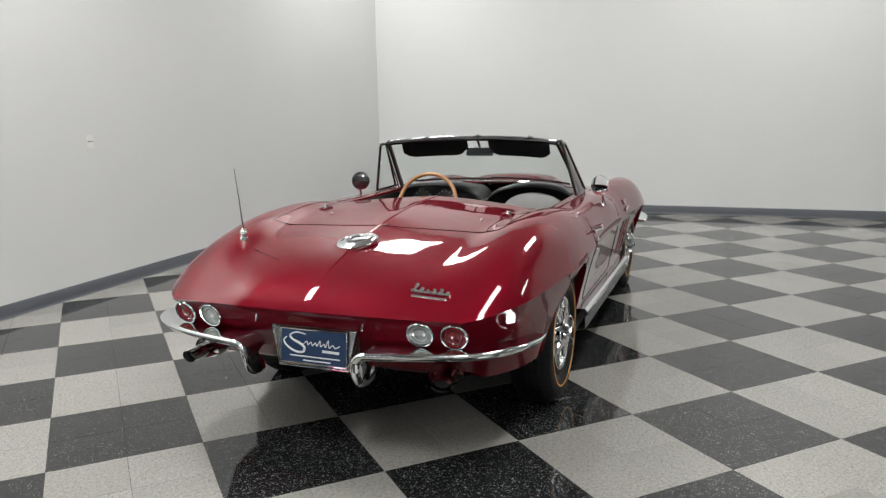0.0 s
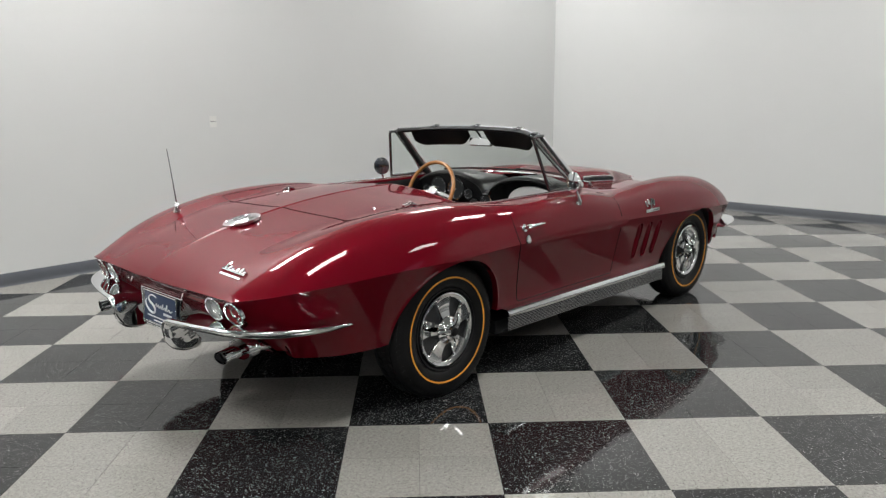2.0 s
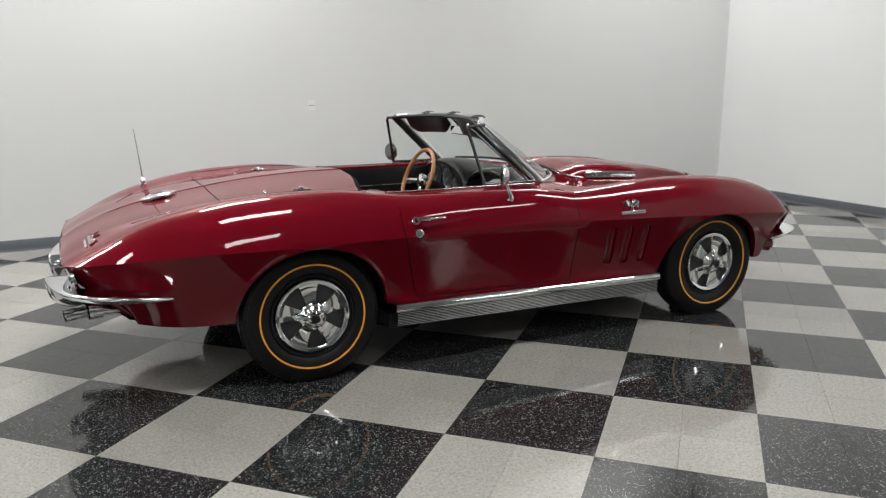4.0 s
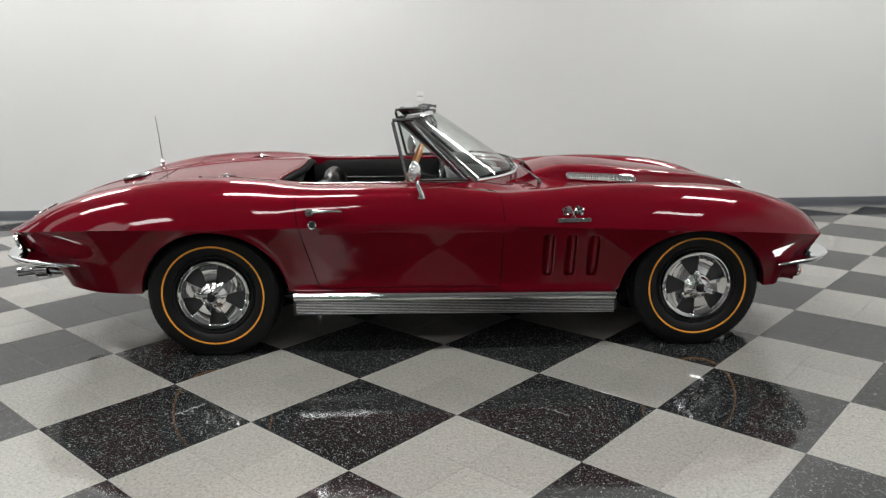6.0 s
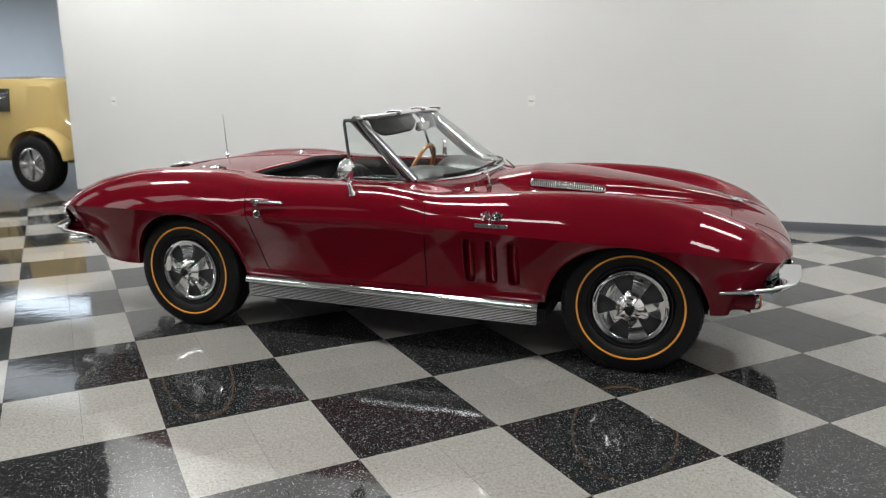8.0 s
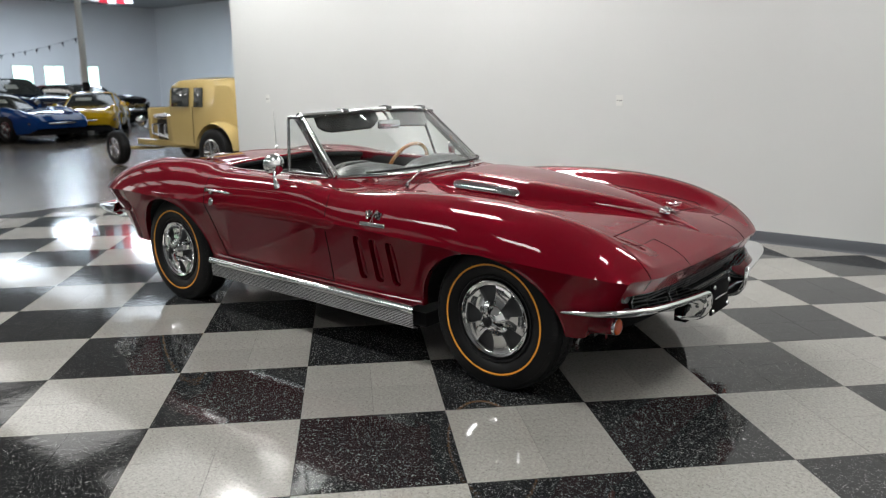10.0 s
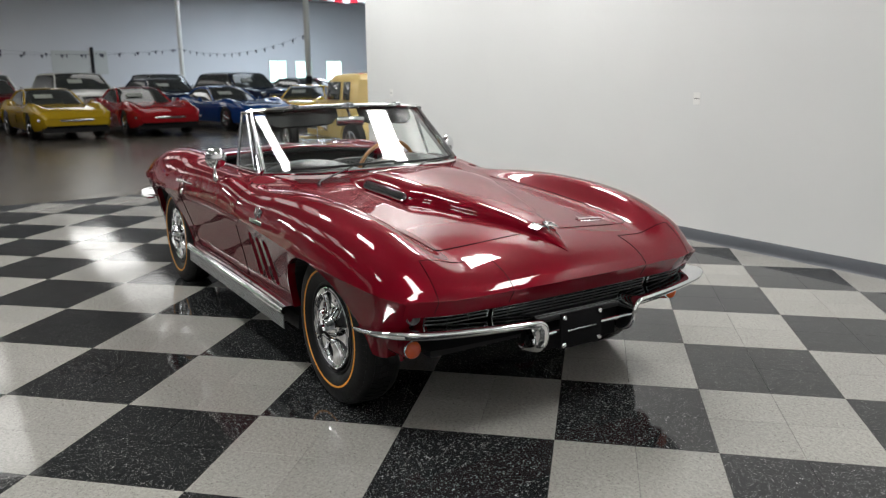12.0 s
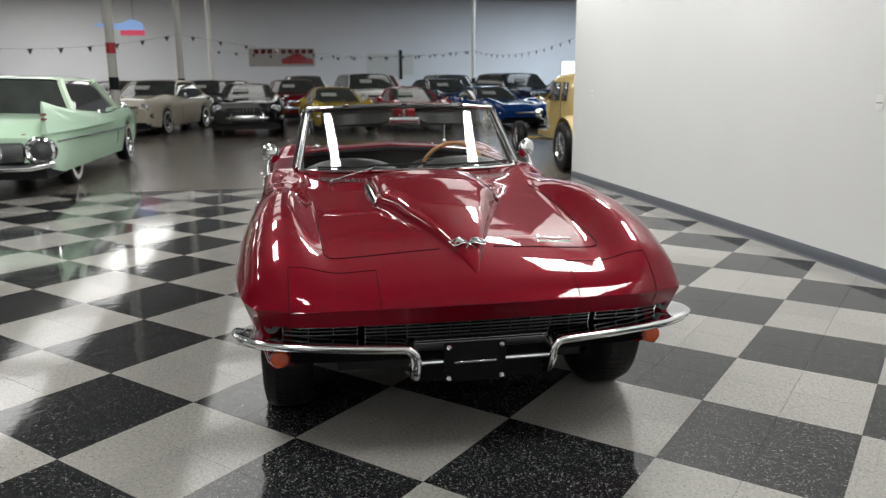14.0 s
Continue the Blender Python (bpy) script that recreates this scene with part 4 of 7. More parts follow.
# wipers
for sgn, yb, ye in ((-1, -0.46, 0.06), (1, 0.10, 0.56)):
    wp = new("wiper")
    wp.parent = CAR
    base = on_top(0.46, yb, 0.008)[0]
    mid = ws_point(-0.35 if sgn < 0 else 0.45, 0.035) + Vector((0.025, 0, 0.010))
    tip = ws_point(ye / 0.62, 0.045) + Vector((0.02, 0, 0.010))
    bm = bmesh.new()
    lathe(bm, [(0.0001, 0.018), (0.007, 0.016), (0.010, 0.010), (0.011, 0.0), (0.011, -0.012)], 16, Matrix.Translation(base))
    tube(bm, [base + Vector((0, 0, 0.014)), base.lerp(mid, 0.5) + Vector((0, 0, 0.008)), mid], [0.006, 0.005, 0.004], 8)
    part("arm", bm, DARKCHROME, wp, "dull steel wiper arm")
    bm = bmesh.new()
    s0 = (yb - 0.06) / 0.62
    pts = [ws_point(max(-0.97, min(0.97, s0 + (ye / 0.62 - s0) * k / 10)), 0.035 + 0.03 * k / 10) + Vector((0.010, 0, 0.008)) for k in range(11)]
    tube(bm, pts, 0.0055, 8, flat=(0.7, 1.2))
    part("blade", bm, BLACK, wp, "black wiper blade")


# ---- emblems (plain shapes) ----
def plate_on(name, centre, normal, right, w, h, mat, parent, thick=0.004, label=""):
    """A small bevelled plate lying on the surface."""
    n = Vector(normal).normalized()
    r = (Vector(right) - n * Vector(right).dot(n)).normalized()
    u = n.cross(r)
    m = Matrix((r.to_4d(), u.to_4d(), n.to_4d(), (0, 0, 0, 1))).transposed()
    for i in range(3):
        m[3][i] = 0
    m.translation = Vector(centre)
    bm = bmesh.new()
    box(bm, -w / 2, w / 2, -h / 2, h / 2, -0.002, thick, min(w, h, thick) * 0.25, 1, m)
    return part(name, bm, mat, parent, label)


def frame_at(centre, normal, right):
    n = Vector(normal).normalized()
    r = (Vector(right) - n * Vector(right).dot(n)).normalized()
    u = n.cross(r)
    return Vector(centre), r, u, n


REDENAMEL = plain("red_enamel", (0.5, 0.02, 0.03), 0.25, coat=0.8)
WHITEENAMEL = plain("white_enamel", (0.75, 0.75, 0.75), 0.25, coat=0.8)


def crossed_flags(name, centre, normal, right, size, parent):
    em = new(name)
    em.parent = parent
    c, r, u, n = frame_at(centre, normal, right)
    for s in (-1, 1):
        bm = bmesh.new()
        tube(bm, [c - r * s * 0.16 * size - u * 0.42 * size + n * 0.004, c + r * s * 0.16 * size + u * 0.36 * size + n * 0.004], 0.024 * size, 8)
        part("staff", bm, CHROME, em, "thin chrome staff")

        def at(i, j, h):
            """i across the flag 0..1, j up the staff 0..1"""
            wave = 0.05 * math.sin(5.0 * i + 0.5)
            return c + r * s * (0.04 + 0.12 * j + 0.50 * i) * size + u * (-0.02 + 0.40 * j + wave - 0.06 * i) * size + n * (h + 0.03 * size * math.sin(4 * i))

        bm = bmesh.new()
        grid_faces(bm, [[at(i / 6, j / 4, 0.003) for j in range(5)] for i in range(7)])
        bmesh.ops.recalc_face_normals(bm, faces=bm.faces)
        flag = part("flag", bm, BRUSHED if s > 0 else MAROON, em, "wavy enamelled flag of a chrome emblem")
        bm = bmesh.new()
        edge = [at(i / 6, 0, 0.003) for i in range(7)] + [at(1, j / 4, 0.003) for j in range(1, 5)] + [at(i / 6, 1, 0.003) for i in range(5, -1, -1)] + [at(0, 0, 0.003)]
        tube(bm, edge, 0.014 * size, 6)
        part("flag_edge", bm, CHROME, flag)
        bm = bmesh.new()
        for i in range(4):
            for j in range(3):
                if (i + j) % 2 == (0 if s > 0 else 1) or (s < 0 and i in (1, 2) and j == 1):
                    bm.faces.new([bm.verts.new(at((i + di) / 4, (j + dj) / 3, 0.0042)) for di, dj in ((0, 0), (1, 0), (1, 1), (0, 1))])
        part("checks", bm, BLACK if s > 0 else CHROME, flag, smooth=False)
    return em


def squiggle(name, centre, normal, right, w, h, parent, humps=6, label="chrome script emblem as a wavy line"):
    """A handwriting-like chrome line over a bar."""
    c, r, u, n = frame_at(centre, normal, right)
    bm = bmesh.new()
    pts = []
    for k in range(humps * 8 + 1):
        t = k / (humps * 8)
        a = 2 * math.pi * humps * t
        amp = h * (0.95 if t < 0.14 else 0.42 + 0.18 * math.sin(11 * t))
        pts.append(c + r * (w * (t - 0.5) + 0.35 * w / humps * math.sin(a)) + u * (amp * (0.5 - 0.5 * math.cos(a))) + n * 0.005)
    tube(bm, pts, h * 0.11, 6)
    tube(bm, [c - r * w * 0.5 - u * 0.05 * h + n * 0.004, c + r * w * 0.5 - u * 0.05 * h + n * 0.004], h * 0.09, 6)
    return part(name, bm, CHROME, parent, label)


p, n = on_top(1.715, 0.0, 0.0)
p.z += BULGE_H(1.715)
crossed_flags("nose_emblem", p + Vector((0.01, 0, 0.003)), (0.22, 0, 1), (0, 1, 0), 0.108, CAR)
p, n = on_top(1.60, 0.37, 0.001)
squiggle("hood_script", p, n, (0, 1, 0), 0.145, 0.030, CAR, 5)
plate_on("script_bar", p + Vector((0.016, 0, -0.006)), n, (0, 1, 0), 0.14, 0.012, CHROME, CAR)
p, n = on_top(-2.165, -0.475, 0.001)
squiggle("deck_script", p, n, (0, -1, 0), 0.155, 0.045, CAR, 6)
plate_on("script_bar", p + Vector((-0.02, 0.0, -0.012)), n, (0, 1, 0), 0.14, 0.012, CHROME, CAR)
for sgn in (-1, 1):
    p, n = on_side(0.57, 0.700, sgn, 0.001)
    crossed_flags("fender_emblem", on_side(0.57, 0.728, sgn, 0.002)[0], n, (-sgn, 0, 0) if sgn > 0 else (1, 0, 0), 0.084, CAR)
    p, n = on_side(0.575, 0.695, sgn, 0.001)
    n = Vector((0, sgn, 0.06))
    plate_on("fender_bar", p, n, (1, 0, 0), 0.165, 0.020, CHROME, CAR, 0.006, "chrome fender name bar")
    for k in range(9):
        q, n = on_side(0.505 + 0.0175 * k, 0.693, sgn, 0.006)
        plate_on("fender_bar_notch", q, n, (1, 0, 0), 0.007, 0.009, DARKGREY, CAR, 0.002)
    # roof anchors on the rear deck
    p, n = on_top(-1.20, sgn * 0.505, 0.001)
    bm = bmesh.new()
    c, r, u, nn = frame_at(p, n, (1, 0, 0))
    for a0 in range(4):
        a = a0 * math.pi / 2 + 0.5
        tube(bm, [c + nn * 0.010, c + (r * math.cos(a) * 0.055 + u * math.sin(a) * 0.03) + nn * 0.003], [0.009, 0.004], 8)
    tube(bm, [c + nn * 0.002, c + nn * 0.022], [0.014, 0.010], 10)
    part("deck_anchor", bm, CHROME, CAR, "chrome roof anchor ornament on the rear deck")
    p, n = on_top(-1.36, sgn * 0.40 - 0.02, 0.001)
    bm = bmesh.new()
    lathe(bm, [(0.0001, 0.006), (0.008, 0.005), (0.010, 0.0)], 12, Matrix.Translation(p))
    part("deck_button", bm, CHROME, CAR)

# ---- sides: doors, gills, handles, mirrors ----
for sgn in (-1, 1):
    line = [(-0.795, 0.862), (-0.803, 0.82), (-0.806, 0.77), (-0.800, 0.72), (-0.79, 0.68), (-0.772, 0.60), (-0.752, 0.52), (-0.732, 0.44), (-0.715, 0.385), (-0.705, 0.362), (-0.685, 0.350)]
    seam("door_seam", [on_side(x, z, sgn, 0.0003)[0] for x, z in line], body)
    seam("door_seam", [on_side(x, 0.350 - 0.008 * (x + 0.685) / 0.9, sgn, 0.0003)[0] for x in [-0.685 + 0.06 * k for k in range(16)]], body)
    line = [(0.150, 0.835), (0.19, 0.826), (0.212, 0.80), (0.222, 0.76), (0.224, 0.70), (0.222, 0.62), (0.219, 0.54), (0.217, 0.46), (0.216, 0.38), (0.214, 0.343)]
    seam("door_seam", [on_side(x, z, sgn, 0.0003)[0] for x, z in line], body)
    # bright sill line of the door glass
    bm = bmesh.new()
    tube(bm, [on_top(x, sgn * 0.655, 0.004)[0] for x in [-0.80 + 0.05 * k for k in range(18)]], 0.0035, 8)
    part("door_top_trim", bm, BRUSHED, CAR, "thin chrome trim on the door top")
    # handle and lock
    hd = new("door_handle")
    hd.parent = CAR
    bm = bmesh.new()
    a, n = on_side(-0.735, 0.752, sgn, 0.0)
    b, _ = on_side(-0.585, 0.752, sgn, 0.0)
    tube(bm, [a + n * 0.004, a + n * 0.026, a.lerp(b, 0.15) + n * 0.034, a.lerp(b, 0.6) + n * 0.030, b + n * 0.024, b + Vector((0.01, 0, 0)) + n * 0.010, b + Vector((0.012, 0, 0)) + n * 0.002], [0.010, 0.010, 0.0095, 0.0075, 0.006, 0.005, 0.005], 10)
    part("grip", bm, CHROME, hd, "chrome door handle")
    bm = bmesh.new()
    tube(bm, [a + n * 0.0, a + n * 0.007], 0.020, 16)
    tube(bm, [a + n * 0.02, a + n * 0.046], [0.013, 0.011], 14)
    part("button", bm, CHROME, hd, "round push button")
    bm = bmesh.new()
    c, n = on_side(-0.722, 0.693, sgn, 0.0)
    tube(bm, [c, c + n * 0.006, c + n * 0.009], [0.021, 0.021, 0.015], 20)
    part("lock", bm, CHROME, hd, "round key lock")
    # gills: deep pockets with a leaning blade inside
    for gx in GILLS:
        gill = new("fender_gill")
        gill.parent = body
        za_, zc_ = arch_z(gx), crease_z(gx)
        zb2, zt = za_ + (zc_ - za_) * 2 / 9, za_ + (zc_ - za_) * 8 / 9
        zm, hh = (zt + zb2) / 2, (zt - zb2) / 2
        outer, inner = [], []
        for k in range(40):
            t = 2 * math.pi * k / 40
            c_, s_ = math.cos(t), math.sin(t)
            q = max(abs(c_), abs(s_))
            outer.append((gx + (GILL_W + 0.002) * c_ / q, zm + (hh + 0.002) * s_ / q))
            inner.append((gx + GILL_W * 0.93 * math.copysign(abs(c_) ** 0.5, c_), zm + hh * 0.985 * math.copysign(abs(s_) ** 0.28, s_)))
        bm = bmesh.new()
        rows = [[on_side(x, z, sgn, 0.0006)[0] for x, z in outer], [on_side(x, z, sgn, 0.0012)[0] for x, z in inner]]
        rows.append([on_side(gx + (x - gx) * 0.93, zm + (z - zm) * 0.99, sgn, -0.006)[0] for x, z in inner])
        rows.append([on_side(gx + (x - gx) * 0.90, zm + (z - zm) * 0.985, sgn, -0.027)[0] for x, z in inner])
        grid_faces(bm, rows, close_v=True)
        bmesh.ops.recalc_face_normals(bm, faces=bm.faces)
        part("lip", bm, MAROON, gill, "painted lip of a fender gill", sharp=60)
        bm = bmesh.new()
        rows = []
        for k in range(17):
            v = -1 + 2 * k / 16
            z = zm + hh * 0.965 * v
            fade = 1 - abs(v) ** 8
            rows.append([on_side(gx + f * GILL_W * 0.88, z, sgn, -0.024 + d * (0.30 + 0.70 * fade))[0] for f, d in ((-1, 0.0), (-0.6, 0.003), (-0.25, 0.011), (0.0, 0.020), (0.2, 0.0255), (0.4, 0.027), (0.62, 0.024), (0.85, 0.016), (1.0, 0.010))])
        grid_faces(bm, rows)
        bmesh.ops.recalc_face_normals(bm, faces=bm.faces)
        part("blade", bm, MAROON, gill, "curved painted blade inside the gill")
    # mirrors
    mr = new("door_mirror")
    mr.parent = CAR
    b, n = on_side(-0.185, 0.815, sgn, -0.004)
    c = Vector((-0.225, sgn * 0.788, 0.935))
    bm = bmesh.new()
    tube(bm, [b + n * 0.004, b + n * 0.012 + Vector((0, 0, 0.01)), b.lerp(c, 0.5) + n * 0.012, c + Vector((0.022, 0, -0.01))], [0.020, 0.013, 0.0075, 0.007], 10)
    part("stalk", bm, CHROME, mr, "chrome mirror stalk")
    rot = pose(c.x, c.y, c.z, 0, 0, 22 * sgn) @ pose(0, 0, 0, 0, -88, 0)
    bm = bmesh.new()
    lathe(bm, [(0.058, 0.0), (0.060, -0.004), (0.057, -0.012), (0.044, -0.026), (0.024, -0.036), (0.0001, -0.039)], 32, rot)
    part("bowl", bm, CHROME, mr, "round chrome mirror bowl")
    bm = bmesh.new()
    lathe(bm, [(0.058, 0.0), (0.054, 0.001), (0.0001, 0.001)], 32, rot)
    # the left mirror has a dark reflection put into its colour
    part("mirror_glass", bm, plain("mirror_silver", (0.78, 0.79, 0.80), 0.02, 1.0) if sgn < 0 else plain("dark_reflection_silver", (0.22, 0.225, 0.23), 0.10, 1.0, vary=0.4, scale=70), mr, "round mirror glass")

# ---- rear deck: fuel cap, antenna, seams ----
p, n = on_top(-1.825, 0.0, 0.0)
up = n.to_track_quat("Z", "X").to_matrix().to_4x4()
cap = new("fuel_cap")
cap.parent = CAR
m = Matrix.Translation(p) @ up
bm = bmesh.new()
lathe(bm, [(0.092, -0.004), (0.092, 0.006), (0.088, 0.010), (0.080, 0.011), (0.076, 0.007), (0.070, 0.008)], 48, m)
part("ring", bm, CHROME, cap, "chrome ring of the fuel door")
bm = bmesh.new()
lathe(bm, [(0.072, 0.008), (0.062, 0.015), (0.050, 0.017), (0.046, 0.013), (0.020, 0.016), (0.0001, 0.017)], 48, m)
part("lid", bm, BRUSHED, cap, "ribbed metal fuel door")
bm = bmesh.new()
lathe(bm, [(0.044, 0.015), (0.028, 0.018)], 40, m)
part("emblem_ring", bm, DARKCHROME, cap)
an = new("antenna")
an.parent = CAR
p, n = on_top(-1.86, 0.565, 0.0)
bm = bmesh.new()
lathe(bm, [(0.019, -0.004), (0.019, 0.006), (0.013, 0.010), (0.013, 0.024), (0.017, 0.028), (0.014, 0.042), (0.006, 0.050), (0.0001, 0.052)], 20, Matrix.Translation(p))
part("base", bm, CHROME, an, "chrome antenna base")
bm = bmesh.new()
tube(bm, [p + Vector((0, 0, 0.04)), p + Vector((-0.012, 0.004, 0.18)), p + Vector((-0.026, 0.010, 0.325))], [0.0042, 0.0030, 0.0020], 8)
part("mast", bm, BRUSHED, an, "thin steel antenna mast")
pts = [on_top(-1.585 - 0.012 * (1 - (y / 0.58) ** 2), y, 0.0003)[0] for y in [-0.58 + 0.04 * k for k in range(30)]]
seam("deck_seam", pts, body, 0.0020)
for sgn in (-1, 1):
    pts = [on_top(x, sgn * (0.585 + 0.055 * ease(-1.58, -0.9, x)), 0.0003)[0] for x in [-1.58 + 0.05 * k for k in range(14)]]
    seam("deck_seam", pts, body, 0.0020)
seam("deck_notch", [on_top(-1.93 - 0.03 * k, 0.46 - 0.06 * k, 0.0003)[0] for k in range(4)], body, 0.0015)

# black rubber edge of the deck at the cockpit
bm = bmesh.new()
pts = [Vector((COCKPIT_A - 0.085 * ease(0.12, 0.62, abs(y)) + 0.010, y, on_top(COCKPIT_A - 0.085 * ease(0.12, 0.62, abs(y)) - 0.006, y)[0].z - 0.030)) for y in [-0.60 + 0.04 * k for k in range(31)]]
tube(bm, pts, 0.026, 10, flat=(1.25, 0.75))
part("deck_edge_seal", bm, DEEPBLACK, CAR, "black rubber seal along the rear deck edge")

# crisp spine down the middle of the deck
bm = bmesh.new()
tube(bm, [on_top(x, 0.0, -0.0015)[0] for x in [-0.855 - 0.03 * k for k in range(46)]], [0.0055] * 40 + [0.0045, 0.0035, 0.0028, 0.002, 0.0012, 0.0006], 8, flat=(1.6, 0.8))
part("deck_spine", bm, MAROON, body, "raised spine line along the rear deck")

# ---- tail: lamps, plate, exhausts, valance ----
for sgn in (-1, 1):
    for y, lens, nm, lab in ((0.598, REDLENS, "tail_lamp", "round red tail lamp with a chrome ring"), (0.466, CLEARLENS, "reversing_lamp", "round clear reversing lamp with a chrome ring")):
        tl = new(nm)
        tl.parent = CAR
        z = 0.584
        x = rear_edge(y, z) - 0.007
        m = look((x, sgn * y, z), (x + 1.0, sgn * (y - 0.10), z + 0.32))
        bm = bmesh.new()
        lathe(bm, [(0.053, -0.010), (0.054, 0.003), (0.051, 0.007), (0.047, 0.006), (0.046, 0.000)], 40, m)
        part("ring", bm, CHROME, tl, "chrome lamp ring")
        bm = bmesh.new()
        lathe(bm, [(0.047, -0.002), (0.043, 0.001), (0.038, -0.002), (0.030, 0.002), (0.023, -0.001), (0.014, 0.004), (0.0001, 0.005)], 40, m)
        part("lens", bm, lens, tl, lab)
    ex = new("exhaust")
    ex.parent = CAR
    bm = bmesh.new()
    pts = [(-1.75, sgn * 0.50, 0.36), (-2.05, sgn * 0.52, 0.40), (-2.18, sgn * 0.540, 0.418), (-2.300, sgn * 0.560, 0.408)]
    tube(bm, pts, [0.026, 0.028, 0.029, 0.030], 16, caps=False, flat=(1.25, 0.85))
    part("tip", bm, CHROME, ex, "oval chrome exhaust tip")
    bm = bmesh.new()
    tube(bm, [(-2.12, sgn * 0.533, 0.415), (-2.270, sgn * 0.555, 0.4105)], 0.0255, 14, flat=(1.2, 0.8))
    part("bore", bm, BLACK, ex, "dark pipe mouth")
    bm = bmesh.new()
    tube(bm, [(-2.150, sgn * 0.535, 0.420), (-2.205, sgn * 0.542, 0.418)], 0.046, 20, caps=False, flat=(1.45, 0.95))
    part("bezel", bm, CHROME, ex, "oval chrome exhaust bezel")
bm = bmesh.new()
rows = []
for z, dx, w in ((0.374, 0.0, 0.558), (0.356, 0.02, 0.56), (0.345, 0.07, 0.57), (0.342, 0.30, 0.61)):
    rows.append([(rear_edge(w * k / 8, 0.374) + dx, w * k / 8, z) for k in range(-8, 9)])
grid_faces(bm, rows)
bmesh.ops.recalc_face_normals(bm, faces=bm.faces)
part("tail_valance", bm, MAROON, body, "maroon lower tail panel")

pl = new("rear_plate")
pl.parent = CAR
BLUE = plain("blue_plate", (0.006, 0.028, 0.085), 0.4, coat=0.3, vary=0.2, scale=8)
WHITEINK = plain("white_ink", (0.72, 0.74, 0.76), 0.4)
tilt = pose(-2.262, -0.018, 0.496, 0, 6, 0) @ Matrix.Diagonal((1, 1.0, 0.94, 1))


def plate_quad(name, poly, off, mat, label="", deep=0.0):
    bm = bmesh.new()
    lo = [bm.verts.new(tilt @ Vector((-off + deep, -y, z))) for y, z in poly]
    hi = [bm.verts.new(tilt @ Vector((-off - 0.004, -y, z))) for y, z in poly]
    bm.faces.new(hi)
    nn = len(poly)
    for i in range(nn):
        bm.faces.new((lo[i], lo[(i + 1) % nn], hi[(i + 1) % nn], hi[i]))
    bmesh.ops.recalc_face_normals(bm, faces=bm.faces)
    return part(name, bm, mat, pl, label, smooth=False)


# the plate's y runs to the car's right
plate_quad("recess", [(-0.186, 0.080), (0.186, 0.080), (0.152, -0.088), (-0.152, -0.088)], 0.0, BRUSHED, "grey trapezoid plate recess", 0.055)
bm = bmesh.new()
ring = [tilt @ Vector((-0.006, -y, z)) for y, z in ((-0.186, 0.080), (0.186, 0.080), (0.152, -0.088), (-0.152, -0.088), (-0.186, 0.080))]
tube(bm, ring, 0.0045, 8)
part("recess_trim", bm, CHROME, pl, "chrome trim round the plate recess")
plate_quad("plate_face", [(-0.143, 0.074), (0.150, 0.074), (0.150, -0.074), (-0.143, -0.074)], 0.010, BLUE, "blue dealer plate with a white swash")
bm = bmesh.new()
ring = [tilt @ Vector((-0.014, -y, z)) for y, z in ((-0.143, 0.074), (0.150, 0.074), (0.150, -0.074), (-0.143, -0.074), (-0.143, 0.074))]
tube(bm, ring, 0.0055, 8)
part("plate_rim", bm, CHROME, pl)
# white swash and bars on the plate
bm = bmesh.new()
sw = [(-0.03, 0.052), (-0.07, 0.058), (-0.098, 0.045), (-0.09, 0.028), (-0.055, 0.012), (-0.035, -0.005), (-0.045, -0.024), (-0.08, -0.022), (-0.115, -0.002), (-0.128, 0.02), (-0.115, 0.035)]
pts = curve_through([tilt @ Vector((-0.0155, -y, z)) for y, z in sw], 5)
tube(bm, pts, [0.0022 + 0.003 * math.sin(math.pi * k / (len(pts) - 1)) for k in range(len(pts))], 6)
tube(bm, curve_through([tilt @ Vector((-0.0155, -y, z)) for y, z in ((-0.04, 0.010), (-0.025, 0.024), (-0.02, 0.008), (-0.006, 0.022), (0.0, 0.006), (0.014, 0.020), (0.02, 0.006), (0.034, 0.030), (0.036, 0.006), (0.052, 0.018), (0.058, 0.004), (0.07, 0.034), (0.074, 0.004), (0.09, 0.016), (0.10, 0.004), (0.12, 0.014))], 4), 0.0022, 6)
part("swash", bm, WHITEINK, pl, "white swash on the blue plate")
plate_quad("bar", [(0.045, -0.008), (0.118, -0.010), (0.118, -0.020), (0.045, -0.018)], 0.0145, WHITEINK)
plate_quad("bar", [(-0.10, -0.038), (0.12, -0.040), (0.12, -0.045), (-0.10, -0.043)], 0.0145, WHITEINK)
plate_quad("bar", [(-0.04, -0.055), (0.08, -0.056), (0.08, -0.061), (-0.04, -0.060)], 0.0145, WHITEINK)
# two small bumper bolts above the plate
for y in (-0.235, 0.235):
    bm = bmesh.new()
    box(bm, -0.006, 0.006, -0.004, 0.004, -0.02, 0.02, 0.002, 1, pose(rear_edge(y, 0.60) - 0.002, y, 0.60, 0, 20, 0))
    part("tail_stud", bm, CHROME, CAR)

# ---- nose: grille, signals, plate holder ----
gr = new("grille")
gr.parent = CAR
bm = bmesh.new()
rows = []
for z in (0.546, 0.46, 0.36):
    rows.append([(front_edge(y, 0.54) - 0.10, y, z) for y in [-0.72 + 0.09 * k for k in range(17)]])
grid_faces(bm, rows)
bmesh.ops.recalc_face_normals(bm, faces=bm.faces)
part("grille_back", bm, DEEPBLACK, gr, "black grille cavity")


def grille_x(y, z):
    return front_edge(y, 0.54) - 0.012 - 0.35 * (0.538 - z)


